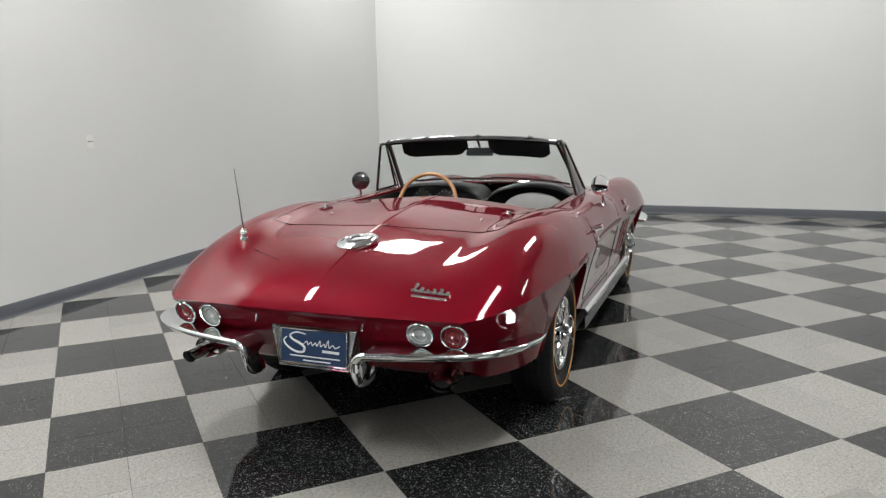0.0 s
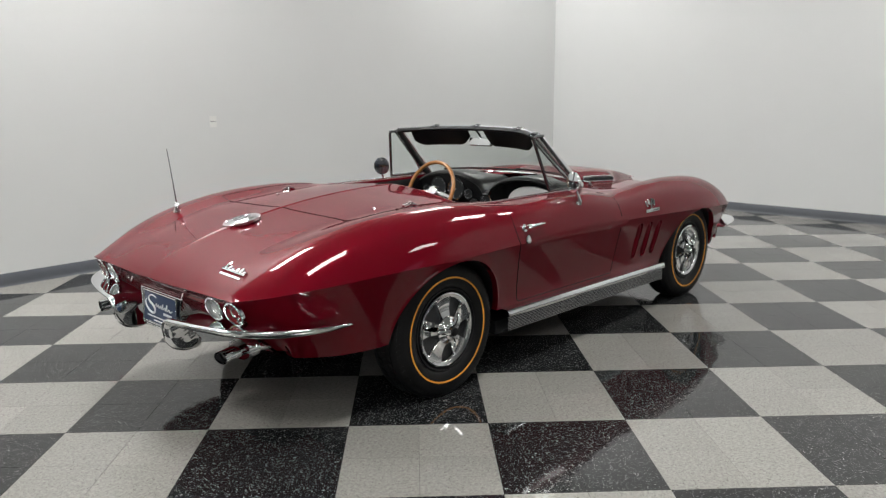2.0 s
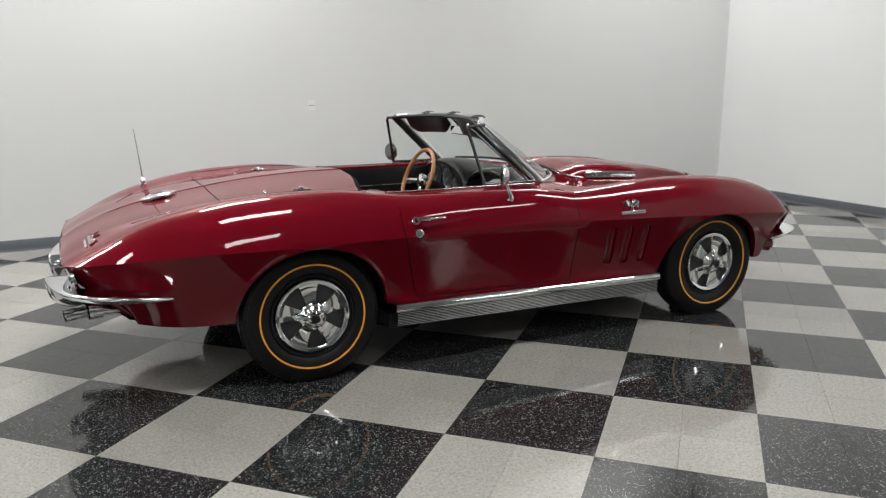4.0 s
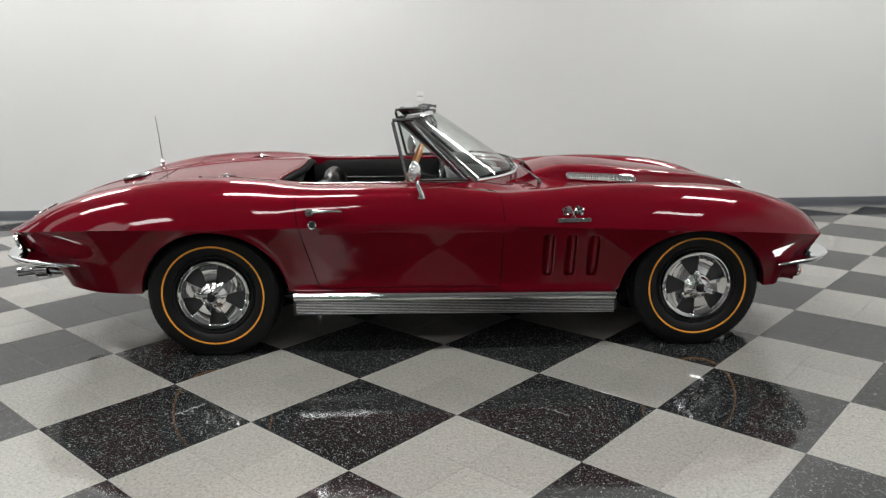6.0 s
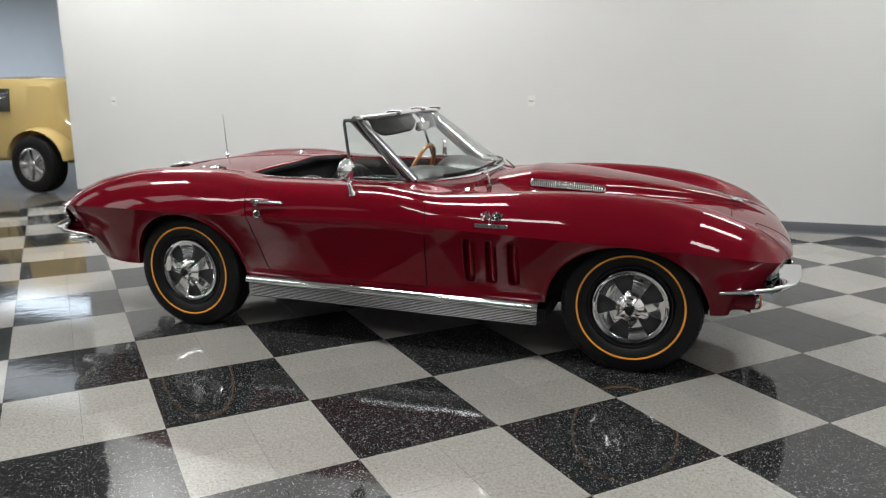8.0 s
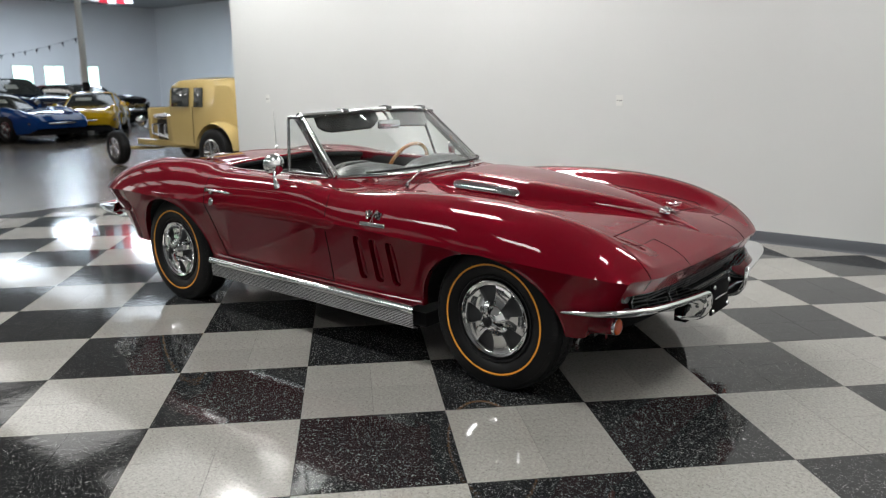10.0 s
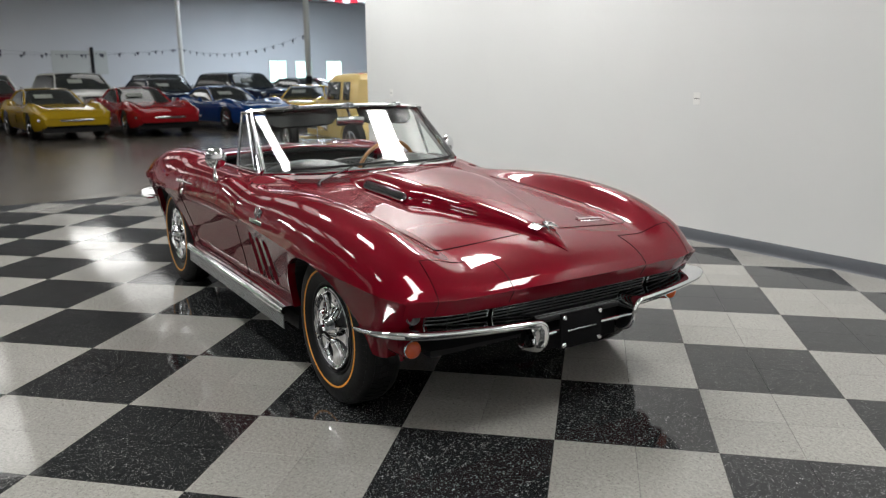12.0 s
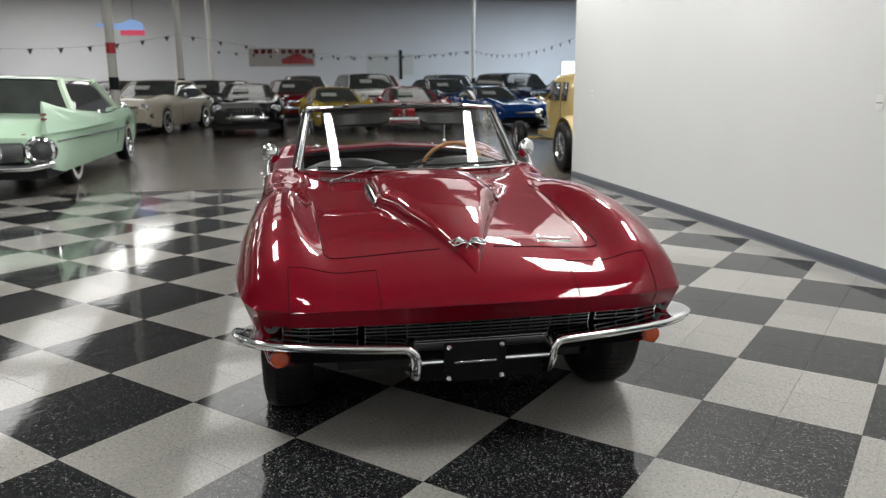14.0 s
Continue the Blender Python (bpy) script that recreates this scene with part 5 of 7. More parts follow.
for ya, yb, zs in ((0.435, 0.690, (0.520, 0.504, 0.488)), (-0.410, 0.410, (0.520, 0.506, 0.492, 0.478, 0.464)), (-0.690, -0.435, (0.520, 0.504, 0.488))):
    sec = new("grille_section")
    sec.parent = gr
    for i, z in enumerate(zs):
        bm = bmesh.new()
        tube(bm, [(grille_x(ya + (yb - ya) * k / 12, z), ya + (yb - ya) * k / 12, z) for k in range(13)], 0.0042 if i == 0 else 0.0026, 6)
        part("bar", bm, DARKCHROME if i == 0 else GRILLEBAR, sec, "thin grille bar")
    n = max(3, round((yb - ya) / 0.0745))
    for k in range(n + 1):
        y = ya + (yb - ya) * k / n
        bm = bmesh.new()
        tube(bm, [(grille_x(y, z), y, z) for z in (zs[0], zs[-1])], 0.0034 if k in (0, n) else 0.0024, 6)
        part("upright", bm, DARKCHROME if k in (0, n) else GRILLEBAR, sec)
# maroon front below the bumpers, with a tucked lower edge
bm = bmesh.new()
rows = []
for z, dx, w in ((0.452, -0.10, 0.700), (0.42, -0.085, 0.725), (0.385, -0.095, 0.73), (0.352, -0.125, 0.73), (0.336, -0.18, 0.72), (0.332, -0.40, 0.68)):
    rows.append([(1.862 + dx + 0.05 * (1 - (k / 10) ** 2), w * k / 10, z) for k in range(-10, 11)])
grid_faces(bm, rows)
bmesh.ops.recalc_face_normals(bm, faces=bm.faces)
part("chin_panel", bm, MAROON, body, "maroon lower front panel behind the bumpers")
bm = bmesh.new()
box(bm, 1.86, 1.915, -0.235, 0.235, 0.300, 0.462)
part("radiator_intake", bm, DEEPBLACK, body, "dark intake between the bumper guards", smooth=False)
# the lip's shade is put into its colour: black instead of maroon
bm = bmesh.new()
box(bm, 1.88, 1.930, -0.245, 0.245, 0.418, 0.446, 0.012, 3)
part("lower_lip", bm, BLACK, body, "lip below the grille, blackened to look shaded")
for z in (0.455, 0.464):
    bm = bmesh.new()
    tube(bm, [(1.948, -0.24, z), (1.952, 0.0, z), (1.948, 0.24, z)], 0.0022, 6)
    part("lip_trim", bm, DARKCHROME, body)
for sgn in (-1, 1):
    bm = bmesh.new()
    rows = []
    # painted corner behind the bumper tip
    for z in (0.545, 0.50, 0.455, 0.41, 0.37, 0.335):
        rows.append([(front_edge(y, max(z, 0.40)) - (0.0 if y > 0.70 else 0.045), sgn * y, z) for y in (0.775 - 0.12 * (0.59 - z), 0.735, 0.70, 0.66)])
    grid_faces(bm, rows)
    bmesh.ops.recalc_face_normals(bm, faces=bm.faces)
    part("corner_panel", bm, MAROON, body, "maroon corner panel by the grille")
    # parking lamp socket at the grille's end
    bm = bmesh.new()
    lathe(bm, [(0.026, -0.03), (0.027, 0.004), (0.023, 0.007), (0.020, 0.0), (0.0001, -0.01)], 24, pose(front_edge(0.735, 0.515) - 0.002, sgn * 0.728, 0.520, 0, 90, sgn * 12))
    part("parking_lamp", bm, DARKGREY, CAR, "small dark lamp at the end of the grille")
    bm = bmesh.new()
    tube(bm, [(1.66, sgn * 0.712, 0.388), (1.74, sgn * 0.710, 0.386), (1.795, sgn * 0.708, 0.383)], [0.050, 0.047, 0.038], 18)
    part("signal_pod", bm, MAROON, body, "maroon pod behind the turn signal")
    sg = new("turn_signal")
    sg.parent = CAR
    m = pose(1.806, sgn * 0.708, 0.382, 0, 90, 0)
    bm = bmesh.new()
    lathe(bm, [(0.034, -0.014), (0.0355, -0.010), (0.036, 0.002), (0.033, 0.006)], 28, m)
    part("housing", bm, CHROME, sg, "chrome signal housing")
    bm = bmesh.new()
    lathe(bm, [(0.034, 0.002), (0.033, 0.009), (0.027, 0.015), (0.012, 0.019), (0.0001, 0.020)], 28, m)
    part("lens", bm, AMBER, sg, "amber lens")
ph = new("front_plate_holder")
ph.parent = CAR
bm = bmesh.new()
box(bm, 1.985, 1.997, -0.145, 0.075, 0.322, 0.468, 0.004, 2)
part("plate_back", bm, DEEPBLACK, ph, "blank black plate holder")
bm = bmesh.new()
box(bm, 1.9975, 2.001, -0.110, 0.040, 0.392, 0.399, 0.001, 1)
part("strip", bm, CHROME, ph)
for y in (-0.129, 0.059):
    for z in (0.452, 0.340):
        bm = bmesh.new()
        lathe(bm, [(0.0001, 0.008), (0.008, 0.007), (0.011, 0.003), (0.011, 0.0)], 12, pose(1.997, y, z, 0, 90, 0))
        part("bolt", bm, CHROME, ph, "plate bolt")


# ---- cockpit ----
bm = bmesh.new()
box(bm, -1.00, 0.36, -0.60, 0.60, 0.265, 0.30)
part("cockpit_floor", bm, CARPET, CAR, "black carpeted cockpit floor", smooth=False)
bm = bmesh.new()
rows = []
for x in (-1.0, -0.6, -0.2, 0.2, 0.40):
    rows.append([(x, -0.10, 0.30), (x, -0.085, 0.50), (x, -0.05, 0.535), (x, 0.05, 0.535), (x, 0.085, 0.50), (x, 0.10, 0.30)])
grid_faces(bm, rows)
bmesh.ops.recalc_face_normals(bm, faces=bm.faces)
part("tunnel", bm, CARPET, CAR, "black centre tunnel")
for sgn in (-1, 1):
    bm = bmesh.new()
    rows = []
    for k in range(12):
        x = -0.875 + 1.02 * k / 11
        zt = on_top(x, sgn * 0.64)[0].z - 0.003
        rows.append([(x, sgn * 0.640, zt), (x, sgn * 0.612, zt - 0.004), (x, sgn * 0.600, zt - 0.03), (x, sgn * 0.592, 0.70), (x, sgn * 0.600, 0.45), (x, sgn * 0.61, 0.28)])
    grid_faces(bm, rows)
    bmesh.ops.recalc_face_normals(bm, faces=bm.faces)
    dt = part("door_panel", bm, VINYL, CAR, "black vinyl inner door panel")
    bm = bmesh.new()
    box(bm, -0.55, -0.05, -0.02, 0.02, 0.0, 0.045, 0.012, 2, pose(0, sgn * 0.575, 0.60))
    part("armrest", bm, VINYL, dt)
    bm = bmesh.new()
    tube(bm, [(-0.75, sgn * 0.589, 0.735), (0.08, sgn * 0.589, 0.735)], 0.0055, 8)
    part("bright_line", bm, CHROME, dt)
    bm = bmesh.new()
    tube(bm, [(-0.30, sgn * 0.590, 0.66), (-0.30, sgn * 0.560, 0.66), (-0.20, sgn * 0.555, 0.655)], 0.007, 8)
    part("window_crank", bm, CHROME, dt, "chrome window crank")
# rear bulkhead
bm = bmesh.new()
rows = []
for k in range(17):
    y = -0.61 + 1.22 * k / 16
    xe = COCKPIT_A - 0.085 * ease(0.12, 0.62, abs(y))
    zt = on_top(xe - 0.02, y)[0].z - 0.014
    rows.append([(xe + 0.006, y, zt), (xe - 0.01, y, zt - 0.05), (xe - 0.10, y, 0.62), (xe - 0.12, y, 0.28)])
grid_faces(bm, rows)
bmesh.ops.recalc_face_normals(bm, faces=bm.faces)
part("bulkhead", bm, CARPET, CAR, "black carpet behind the seats")


def seat(sgn):
    st = new("seat")
    st.parent = CAR
    st.matrix_basis = pose(0, sgn * 0.325, -0.03)
    bm = bmesh.new()
    rows = []
    for k in range(13):
        x = -0.60 + 0.50 * k / 12
        edge = 0.03 * math.sin(math.pi * k / 12)
        row = []
        for j in range(11):
            y = -0.225 + 0.45 * j / 10
            f = abs(y) / 0.225
            row.append((x, y, 0.455 + edge + 0.035 * f * f - 0.05 * max(0, f - 0.86) / 0.14 + 0.02 * k / 12 + 0.004 * math.cos(j * math.pi)))
        rows.append([(x, -0.235, 0.32)] + row + [(x, 0.235, 0.32)])
    grid_faces(bm, rows)
    bm.faces.new([bm.verts.new(p) for p in rows[-1]])
    bmesh.ops.recalc_face_normals(bm, faces=bm.faces)
    part("cushion", bm, VINYL, st, "black pleated vinyl seat cushion")
    bm = bmesh.new()
    rows = []
    prof = [(-0.585, 0.44), (-0.60, 0.52), (-0.625, 0.62), (-0.655, 0.72), (-0.68, 0.79), (-0.69, 0.835), (-0.705, 0.858), (-0.735, 0.862), (-0.765, 0.845), (-0.775, 0.80), (-0.765, 0.70), (-0.73, 0.55), (-0.70, 0.44)]
    for j in range(15):
        y = -0.225 + 0.45 * j / 14
        f = abs(y) / 0.225
        drop = 0.055 * f**4
        pl = 0.006 * (1 if j % 2 else -1) * (1 if f < 0.7 else 0)
        rows.append([(px + (pl if i < 6 else 0) + (0.03 * f * f if i < 6 else -0.0), y, pz - drop * (pz - 0.44) / 0.42) for i, (px, pz) in enumerate(prof)])
    grid_faces(bm, rows)
    bm.faces.new([bm.verts.new(p) for p in rows[0]])
    bm.faces.new([bm.verts.new(p) for p in reversed(rows[-1])])
    bmesh.ops.recalc_face_normals(bm, faces=bm.faces)
    part("backrest", bm, VINYL, st, "black pleated vinyl backrest")


seat(1)
seat(-1)

# dashboard with two arched brows
dash = new("dashboard")
dash.parent = CAR


def dash_top(y):
    a = 0.0
    for c in (-0.33, 0.33):
        d = (y - c) / 0.30
        if abs(d) < 1:
            a = max(a, math.sqrt(1 - d * d))
    return 0.795 + 0.115 * a


bm = bmesh.new()
rows = []
for k in range(57):
    y = -0.605 + 1.21 * k / 56
    zt = dash_top(y)
    xf = 0.06 + 0.24 * (1 - (y / 0.62) ** 2)
    row = [(xf, y, min(zt, 0.875)), (0.5 * xf, y, zt + 0.006), (0.0, y, zt + 0.008), (-0.035, y, zt), (-0.045, y, zt - 0.012), (-0.035, y, zt - 0.024)]
    rows.append(row)
grid_faces(bm, rows)
bmesh.ops.recalc_face_normals(bm, faces=bm.faces)
part("brow", bm, VINYL, dash, "black padded dashboard brow")
bm = bmesh.new()
rows = []
for k in range(57):
    y = -0.605 + 1.21 * k / 56
    zt = dash_top(y) - 0.022
    deep = 0.075 * ease(-0.05, -0.10, y)
    rows.append([(-0.030 + deep, y, zt), (0.02 + deep, y, 0.70), (0.04 + deep, y, 0.55), (0.12 + deep, y, 0.42)])
grid_faces(bm, rows)
bmesh.ops.recalc_face_normals(bm, faces=bm.faces)
part("fascia", bm, BLACK, dash, "black instrument fascia")
# pale panel under the passenger brow
bm = bmesh.new()
lid = [(0.205 * math.cos(t), 0.112 * math.sin(t) if t <= math.pi else 0.055 * math.sin(t)) for t in [2 * math.pi * k / 40 for k in range(40)]]
rows = [[(0.036 - 0.012 * f + 0.10 * (0.75 - z0 - f * dz), -0.33 + f * dy, z0 + f * dz) for dy, dz in lid] for f, z0 in ((1.0, 0.742), (0.97, 0.742), (0.90, 0.742), (0.55, 0.742), (0.02, 0.742))]
for i, dx in enumerate((0.012, 0.002, -0.002, -0.005, -0.007)):
    rows[i] = [(x + dx, y, z) for x, y, z in rows[i]]
grid_faces(bm, rows, close_v=True)
bmesh.ops.recalc_face_normals(bm, faces=bm.faces)
part("glovebox", bm, GREYPAD, dash, "pale grey glovebox lid")
DIAL = plain("dial_face", (0.03, 0.033, 0.035), 0.3, coat=0.8)
for y, z, r in ((0.42, 0.80, 0.068), (0.26, 0.80, 0.068), (0.15, 0.775, 0.034), (0.53, 0.775, 0.034), (0.10, 0.715, 0.036), (0.0, 0.745, 0.040)):
    dl = new("dial")
    dl.parent = dash
    m = pose(-0.028, y, z, 0, -90, 0)
    bm = bmesh.new()
    lathe(bm, [(r + 0.006, 0.0), (r + 0.005, 0.012), (r, 0.012), (r - 0.001, 0.004)], 32, m)
    part("bezel", bm, CHROME, dl, "chrome dial bezel")
    bm = bmesh.new()
    lathe(bm, [(r, 0.004), (0.0001, 0.004)], 32, m)
    part("dial_face", bm, DIAL, dl, "dark dial face")
    bm = bmesh.new()
    for k in range(12):
        a = math.radians(-60 + 300 * k / 11)
        q0, q1 = m @ Vector((0.78 * r * math.cos(a), 0.78 * r * math.sin(a), 0.006)), m @ Vector((0.94 * r * math.cos(a), 0.94 * r * math.sin(a), 0.006))
        tube(bm, [q0, q1], 0.0012, 4)
    tube(bm, [m @ Vector((0, 0, 0.007)), m @ Vector((0.7 * r * math.cos(2.2), 0.7 * r * math.sin(2.2), 0.007))], 0.0015, 4)
    part("markings", bm, WHITEINK, dl)
# steering wheel
sw_ = new("steering_wheel")
sw_.parent = CAR
sw_.matrix_basis = pose(-0.225, 0.315, 0.800, 0, -68, 0)
bm = bmesh.new()
tube(bm, [(0.195 * math.cos(a), 0.195 * math.sin(a), 0) for a in [2 * math.pi * k / 48 for k in range(49)]], 0.0125, 12, caps=False)
part("rim", bm, WOOD, sw_, "teak steering wheel rim")
for a in (math.pi, 1.72, -1.72):
    bm = bmesh.new()
    tube(bm, [(0.03 * math.cos(a), 0.03 * math.sin(a), -0.035), (0.10 * math.cos(a), 0.10 * math.sin(a), -0.026), (0.188 * math.cos(a), 0.188 * math.sin(a), -0.004)], [0.020, 0.017, 0.013], 8, flat=(0.9, 0.2))
    part("spoke", bm, BRUSHED, sw_, "steel spoke")
bm = bmesh.new()
lathe(bm, [(0.040, -0.05), (0.042, -0.022), (0.034, -0.012), (0.0001, -0.008)], 28)
part("horn_button", bm, CHROME, sw_, "chrome horn button")
bm = bmesh.new()
tube(bm, [(0, 0, -0.05), (0, 0, -0.28)], 0.026, 14)
part("column", bm, BLACK, sw_)
# visors and inner mirror
for sgn in (-1, 1):
    bm = bmesh.new()
    rows = []
    for k in range(13):
        s = sgn * (0.13 + 0.74 * k / 12)
        a = ws_point(s, 1.0) + Vector((-0.035, 0, -0.018))
        h = 0.085 * (1 - 0.55 * max(0, (2 - k) / 2) ** 2) * (1 - 0.35 * max(0, (k - 10) / 2) ** 2)
        b = a + Vector((0.030, 0, -h))
        rows.append([a + Vector((-0.008, 0, 0)), a + Vector((0.008, 0, 0.004)), b + Vector((0.009, 0, 0)), b + Vector((0, 0, -0.008)), b + Vector((-0.009, 0, 0)), a + Vector((-0.008, 0, 0))])
    grid_faces(bm, rows)
    bmesh.ops.recalc_face_normals(bm, faces=bm.faces)
    part("sun_visor", bm, VINYL, CAR, "black padded sun visor")
im = new("inner_mirror")
im.parent = CAR
bm = bmesh.new()
box(bm, -0.010, 0.012, -0.092, 0.092, -0.027, 0.027, 0.010, 3, pose(-0.085, 0, 1.122, 0, 8, 0))
part("mirror_case", bm, CHROME, im, "chrome inner mirror")
bm = bmesh.new()
box(bm, -0.0135, -0.0105, -0.085, 0.085, -0.021, 0.021, 0.0, 1, pose(-0.085, 0, 1.122, 0, 8, 0))
part("mirror_glass", bm, bpy.data.materials["mirror_silver"], im, smooth=False)
bm = bmesh.new()
tube(bm, [(-0.078, 0, 1.135), (-0.10, 0, 1.17), (-0.135, 0, 1.20)], 0.008, 8)
part("stem", bm, CHROME, im)


# ---- switch plates on the partition wall ----
COLGREY = plain("grey_slot", (0.25, 0.25, 0.25), 0.6)


def switch_plate(x, z):
    ob = thing("switch_plate", pose(x, WALL_Y, z), "white plastic wall outlet plate", "outlet", "plates on the wall")
    bm = bmesh.new()
    box(bm, -0.035, 0.035, -0.004, 0.0, -0.05, 0.05, 0.0015, 1)
    part("cover", bm, PLATEWHITE, ob)
    bm = bmesh.new()
    box(bm, -0.028, 0.028, -0.0055, -0.003, -0.004, 0.004, 0.001, 1)
    part("slot", bm, COLGREY, ob, "dark slot")


switch_plate(-0.07, 1.19)
switch_plate(-5.12, 1.18)


# ---- the hall: parked cars ----
def hall_paint(name, color):
    return paint(name, color, 0.0, 0.5)


H_RED = hall_paint("red_paint", (0.30, 0.012, 0.016))
H_BLUE = hall_paint("blue_paint", (0.010, 0.048, 0.19))
H_YELLOW = hall_paint("yellow_paint", (0.60, 0.37, 0.012))
H_GOLD = hall_paint("mustard_paint", (0.42, 0.27, 0.015))
H_BLACK = hall_paint("black_paint", (0.006, 0.006, 0.007))
H_CREAM = hall_paint("cream_paint", (0.55, 0.50, 0.40))
H_WHITE = hall_paint("white_paint", (0.62, 0.62, 0.58))
H_NAVY = hall_paint("navy_paint", (0.010, 0.018, 0.05))
H_MINT = hall_paint("mint_paint", (0.50, 0.69, 0.52))
H_MINTROOF = hall_paint("pale_mint_paint", (0.62, 0.76, 0.60))
H_TAN = hall_paint("tan_paint", (0.60, 0.45, 0.19))
H_DARKRED = hall_paint("wine_paint", (0.12, 0.008, 0.012))
DARKGLASS = plain("dark_glass", (0.045, 0.050, 0.048), 0.06, coat=0.8, vary=0.5, scale=3)
PAPER = plain("price_sheet", (0.36, 0.38, 0.34), 0.7)
WHITEWALL = plain("white_sidewall", (0.55, 0.55, 0.53), 0.6, vary=0.1)


def road_wheel(parent, x, y, r, width, sign, white=False, rim_r=0.6):
    w = new("wheel")
    w.parent = parent
    w.matrix_basis = pose(x, y, r, 90 if sign < 0 else -90, 0, 0)
    bm = bmesh.new()
    lathe(bm, [(r * 0.62, -width), (r * 0.85, -width - 0.005), (r * 0.96, -width + 0.02), (r, -width * 0.7), (r, -width * 0.3), (r * 0.96, -0.015), (r * 0.86, 0.005), (r * 0.72, 0.006), (r * rim_r, -0.004)], 32)
    part("tyre", bm, RUBBER, w, "black tyre")
    if white:
        bm = bmesh.new()
        lathe(bm, [(r * 0.84, 0.0065), (r * 0.80, 0.009), (r * 0.66, 0.006)], 32)
        part("white_band", bm, WHITEWALL, w, "white sidewall band")
    bm = bmesh.new()
    prof = [(r * rim_r, -0.002), (r * rim_r - 0.02, 0.002), (r * rim_r - 0.03, -0.03), (0.07, -0.02), (0.06, 0.01), (0.0001, 0.018)]
    lathe(bm, prof, 32)
    part("rim", bm, CHROME if white else BRUSHED, w, "bright wheel rim")
    if not white:
        for k in range(5):
            a = 2 * math.pi * k / 5
            bm = bmesh.new()
            tube(bm, [(0.05 * math.cos(a), 0.05 * math.sin(a), -0.005), (r * (rim_r - 0.06) * math.cos(a), r * (rim_r - 0.06) * math.sin(a), -0.012)], [0.03, 0.036], 6, flat=(1, 0.4))
            part("spoke", bm, BRUSHED, w)
    return w


def parked_car(m, color, label, L=4.6, W=1.76, belt=0.80, hood=0.86, trunk=0.86, roof=1.20, cabin=(-1.35, 0.55), roofspan=(-0.75, -0.05), wheel_r=0.33, wheels=(1.28, -1.28), nose_z=0.62, fender=0.06, white=False, roof_mat=None, name="parked_car", group="cars parked in the hall", chrome_nose=False, sheet=True, nose_drop=0.12, hidden_lamps=False, lamp_r=0.075, skirt=False, glass_w=0.46, pillar_r=0.024):
    """A road car facing +x: a lofted body with arched wheel openings, a cabin with glass, lamps, bumpers and wheels."""
    ob = thing(name, m, label, "car", group)
    f, b = L / 2, -L / 2
    top = smooth_curve([(b, nose_z + 0.02), (b + 0.10, trunk - 0.10), (b + 0.4, trunk - 0.01), (cabin[0], trunk + 0.02), (cabin[1], hood + 0.03), (f - 0.7, hood - 0.02), (f - 0.25, hood - nose_drop * 0.6), (f - 0.06, hood - nose_drop - 0.04), (f, nose_z)])
    half = smooth_curve([(b, W * 0.40), (b + 0.15, W * 0.455), (b + 0.6, W * 0.49), (-0.2, W * 0.48), (f - 0.9, W * 0.50), (f - 0.3, W * 0.475), (f - 0.08, W * 0.43), (f, W * 0.40)])
    low = smooth_curve([(b, 0.42), (b + 0.3, 0.30), (b + 0.7, 0.24), (f - 0.7, 0.22), (f - 0.2, 0.26), (f, 0.36)])
    ra = wheel_r * 1.13

    def bottom(x):
        z = low(x)
        for wx in wheels[: 1 if skirt else 2]:
            d = (x - wx) / ra
            if abs(d) < 1:
                z = max(z, wheel_r * 0.95 + ra * math.sqrt(1 - d * d))
        return z

    xs = sorted({round(b + L * k / 40, 3) for k in range(41)} | {round(wx - ra * math.cos(math.pi * k / 12), 3) for wx in wheels for k in range(13)})
    rows = []
    for x in xs:
        w, zt, zb = half(x), top(x), bottom(x)
        zbelt = min(belt - 0.08, zt - 0.06)
        zb = min(zb, zbelt - 0.02)
        bump = fender * max(math.exp(-((x - wheels[0]) / 0.55) ** 2), math.exp(-((x - wheels[1]) / 0.55) ** 2))
        sec = [(w * 0.93, zb), (w * 0.985, zb + (zbelt - zb) * 0.35), (w, zb + (zbelt - zb) * 0.8), (w * 0.985, zbelt + 0.02), (w * 0.94, zt - 0.03 + bump * 0.55), (w * 0.87, zt + bump * 0.92), (w * 0.80, zt + bump), (w * 0.70, zt + bump * 0.72), (w * 0.58, zt + bump * 0.15), (w * 0.35, zt + 0.008), (0, zt + 0.020)]
        rows.append([(x, -y, z) for y, z in sec] + [(x, y, z) for y, z in reversed(sec[:-1])])
    bm = bmesh.new()
    grid_faces(bm, rows)
    bm.faces.new([bm.verts.new(p) for p in rows[0]])
    bm.faces.new([bm.verts.new(p) for p in rows[-1]])
    bmesh.ops.recalc_face_normals(bm, faces=bm.faces)
    part("body", bm, color, ob, sharp=35)
    bm = bmesh.new()
    box(bm, b + 0.15, f - 0.12, -W * 0.42, W * 0.42, 0.20, 0.62)
    part("underbody", bm, BLACK, ob, smooth=False)
    # cabin: dark glass block and a painted roof over posts
    ch = [(cabin[1] + 0.02, top(cabin[1]) - 0.01), (roofspan[1], roof - 0.02), (roofspan[0], roof - 0.02), (cabin[0] + 0.02, top(cabin[0]) - 0.01)]
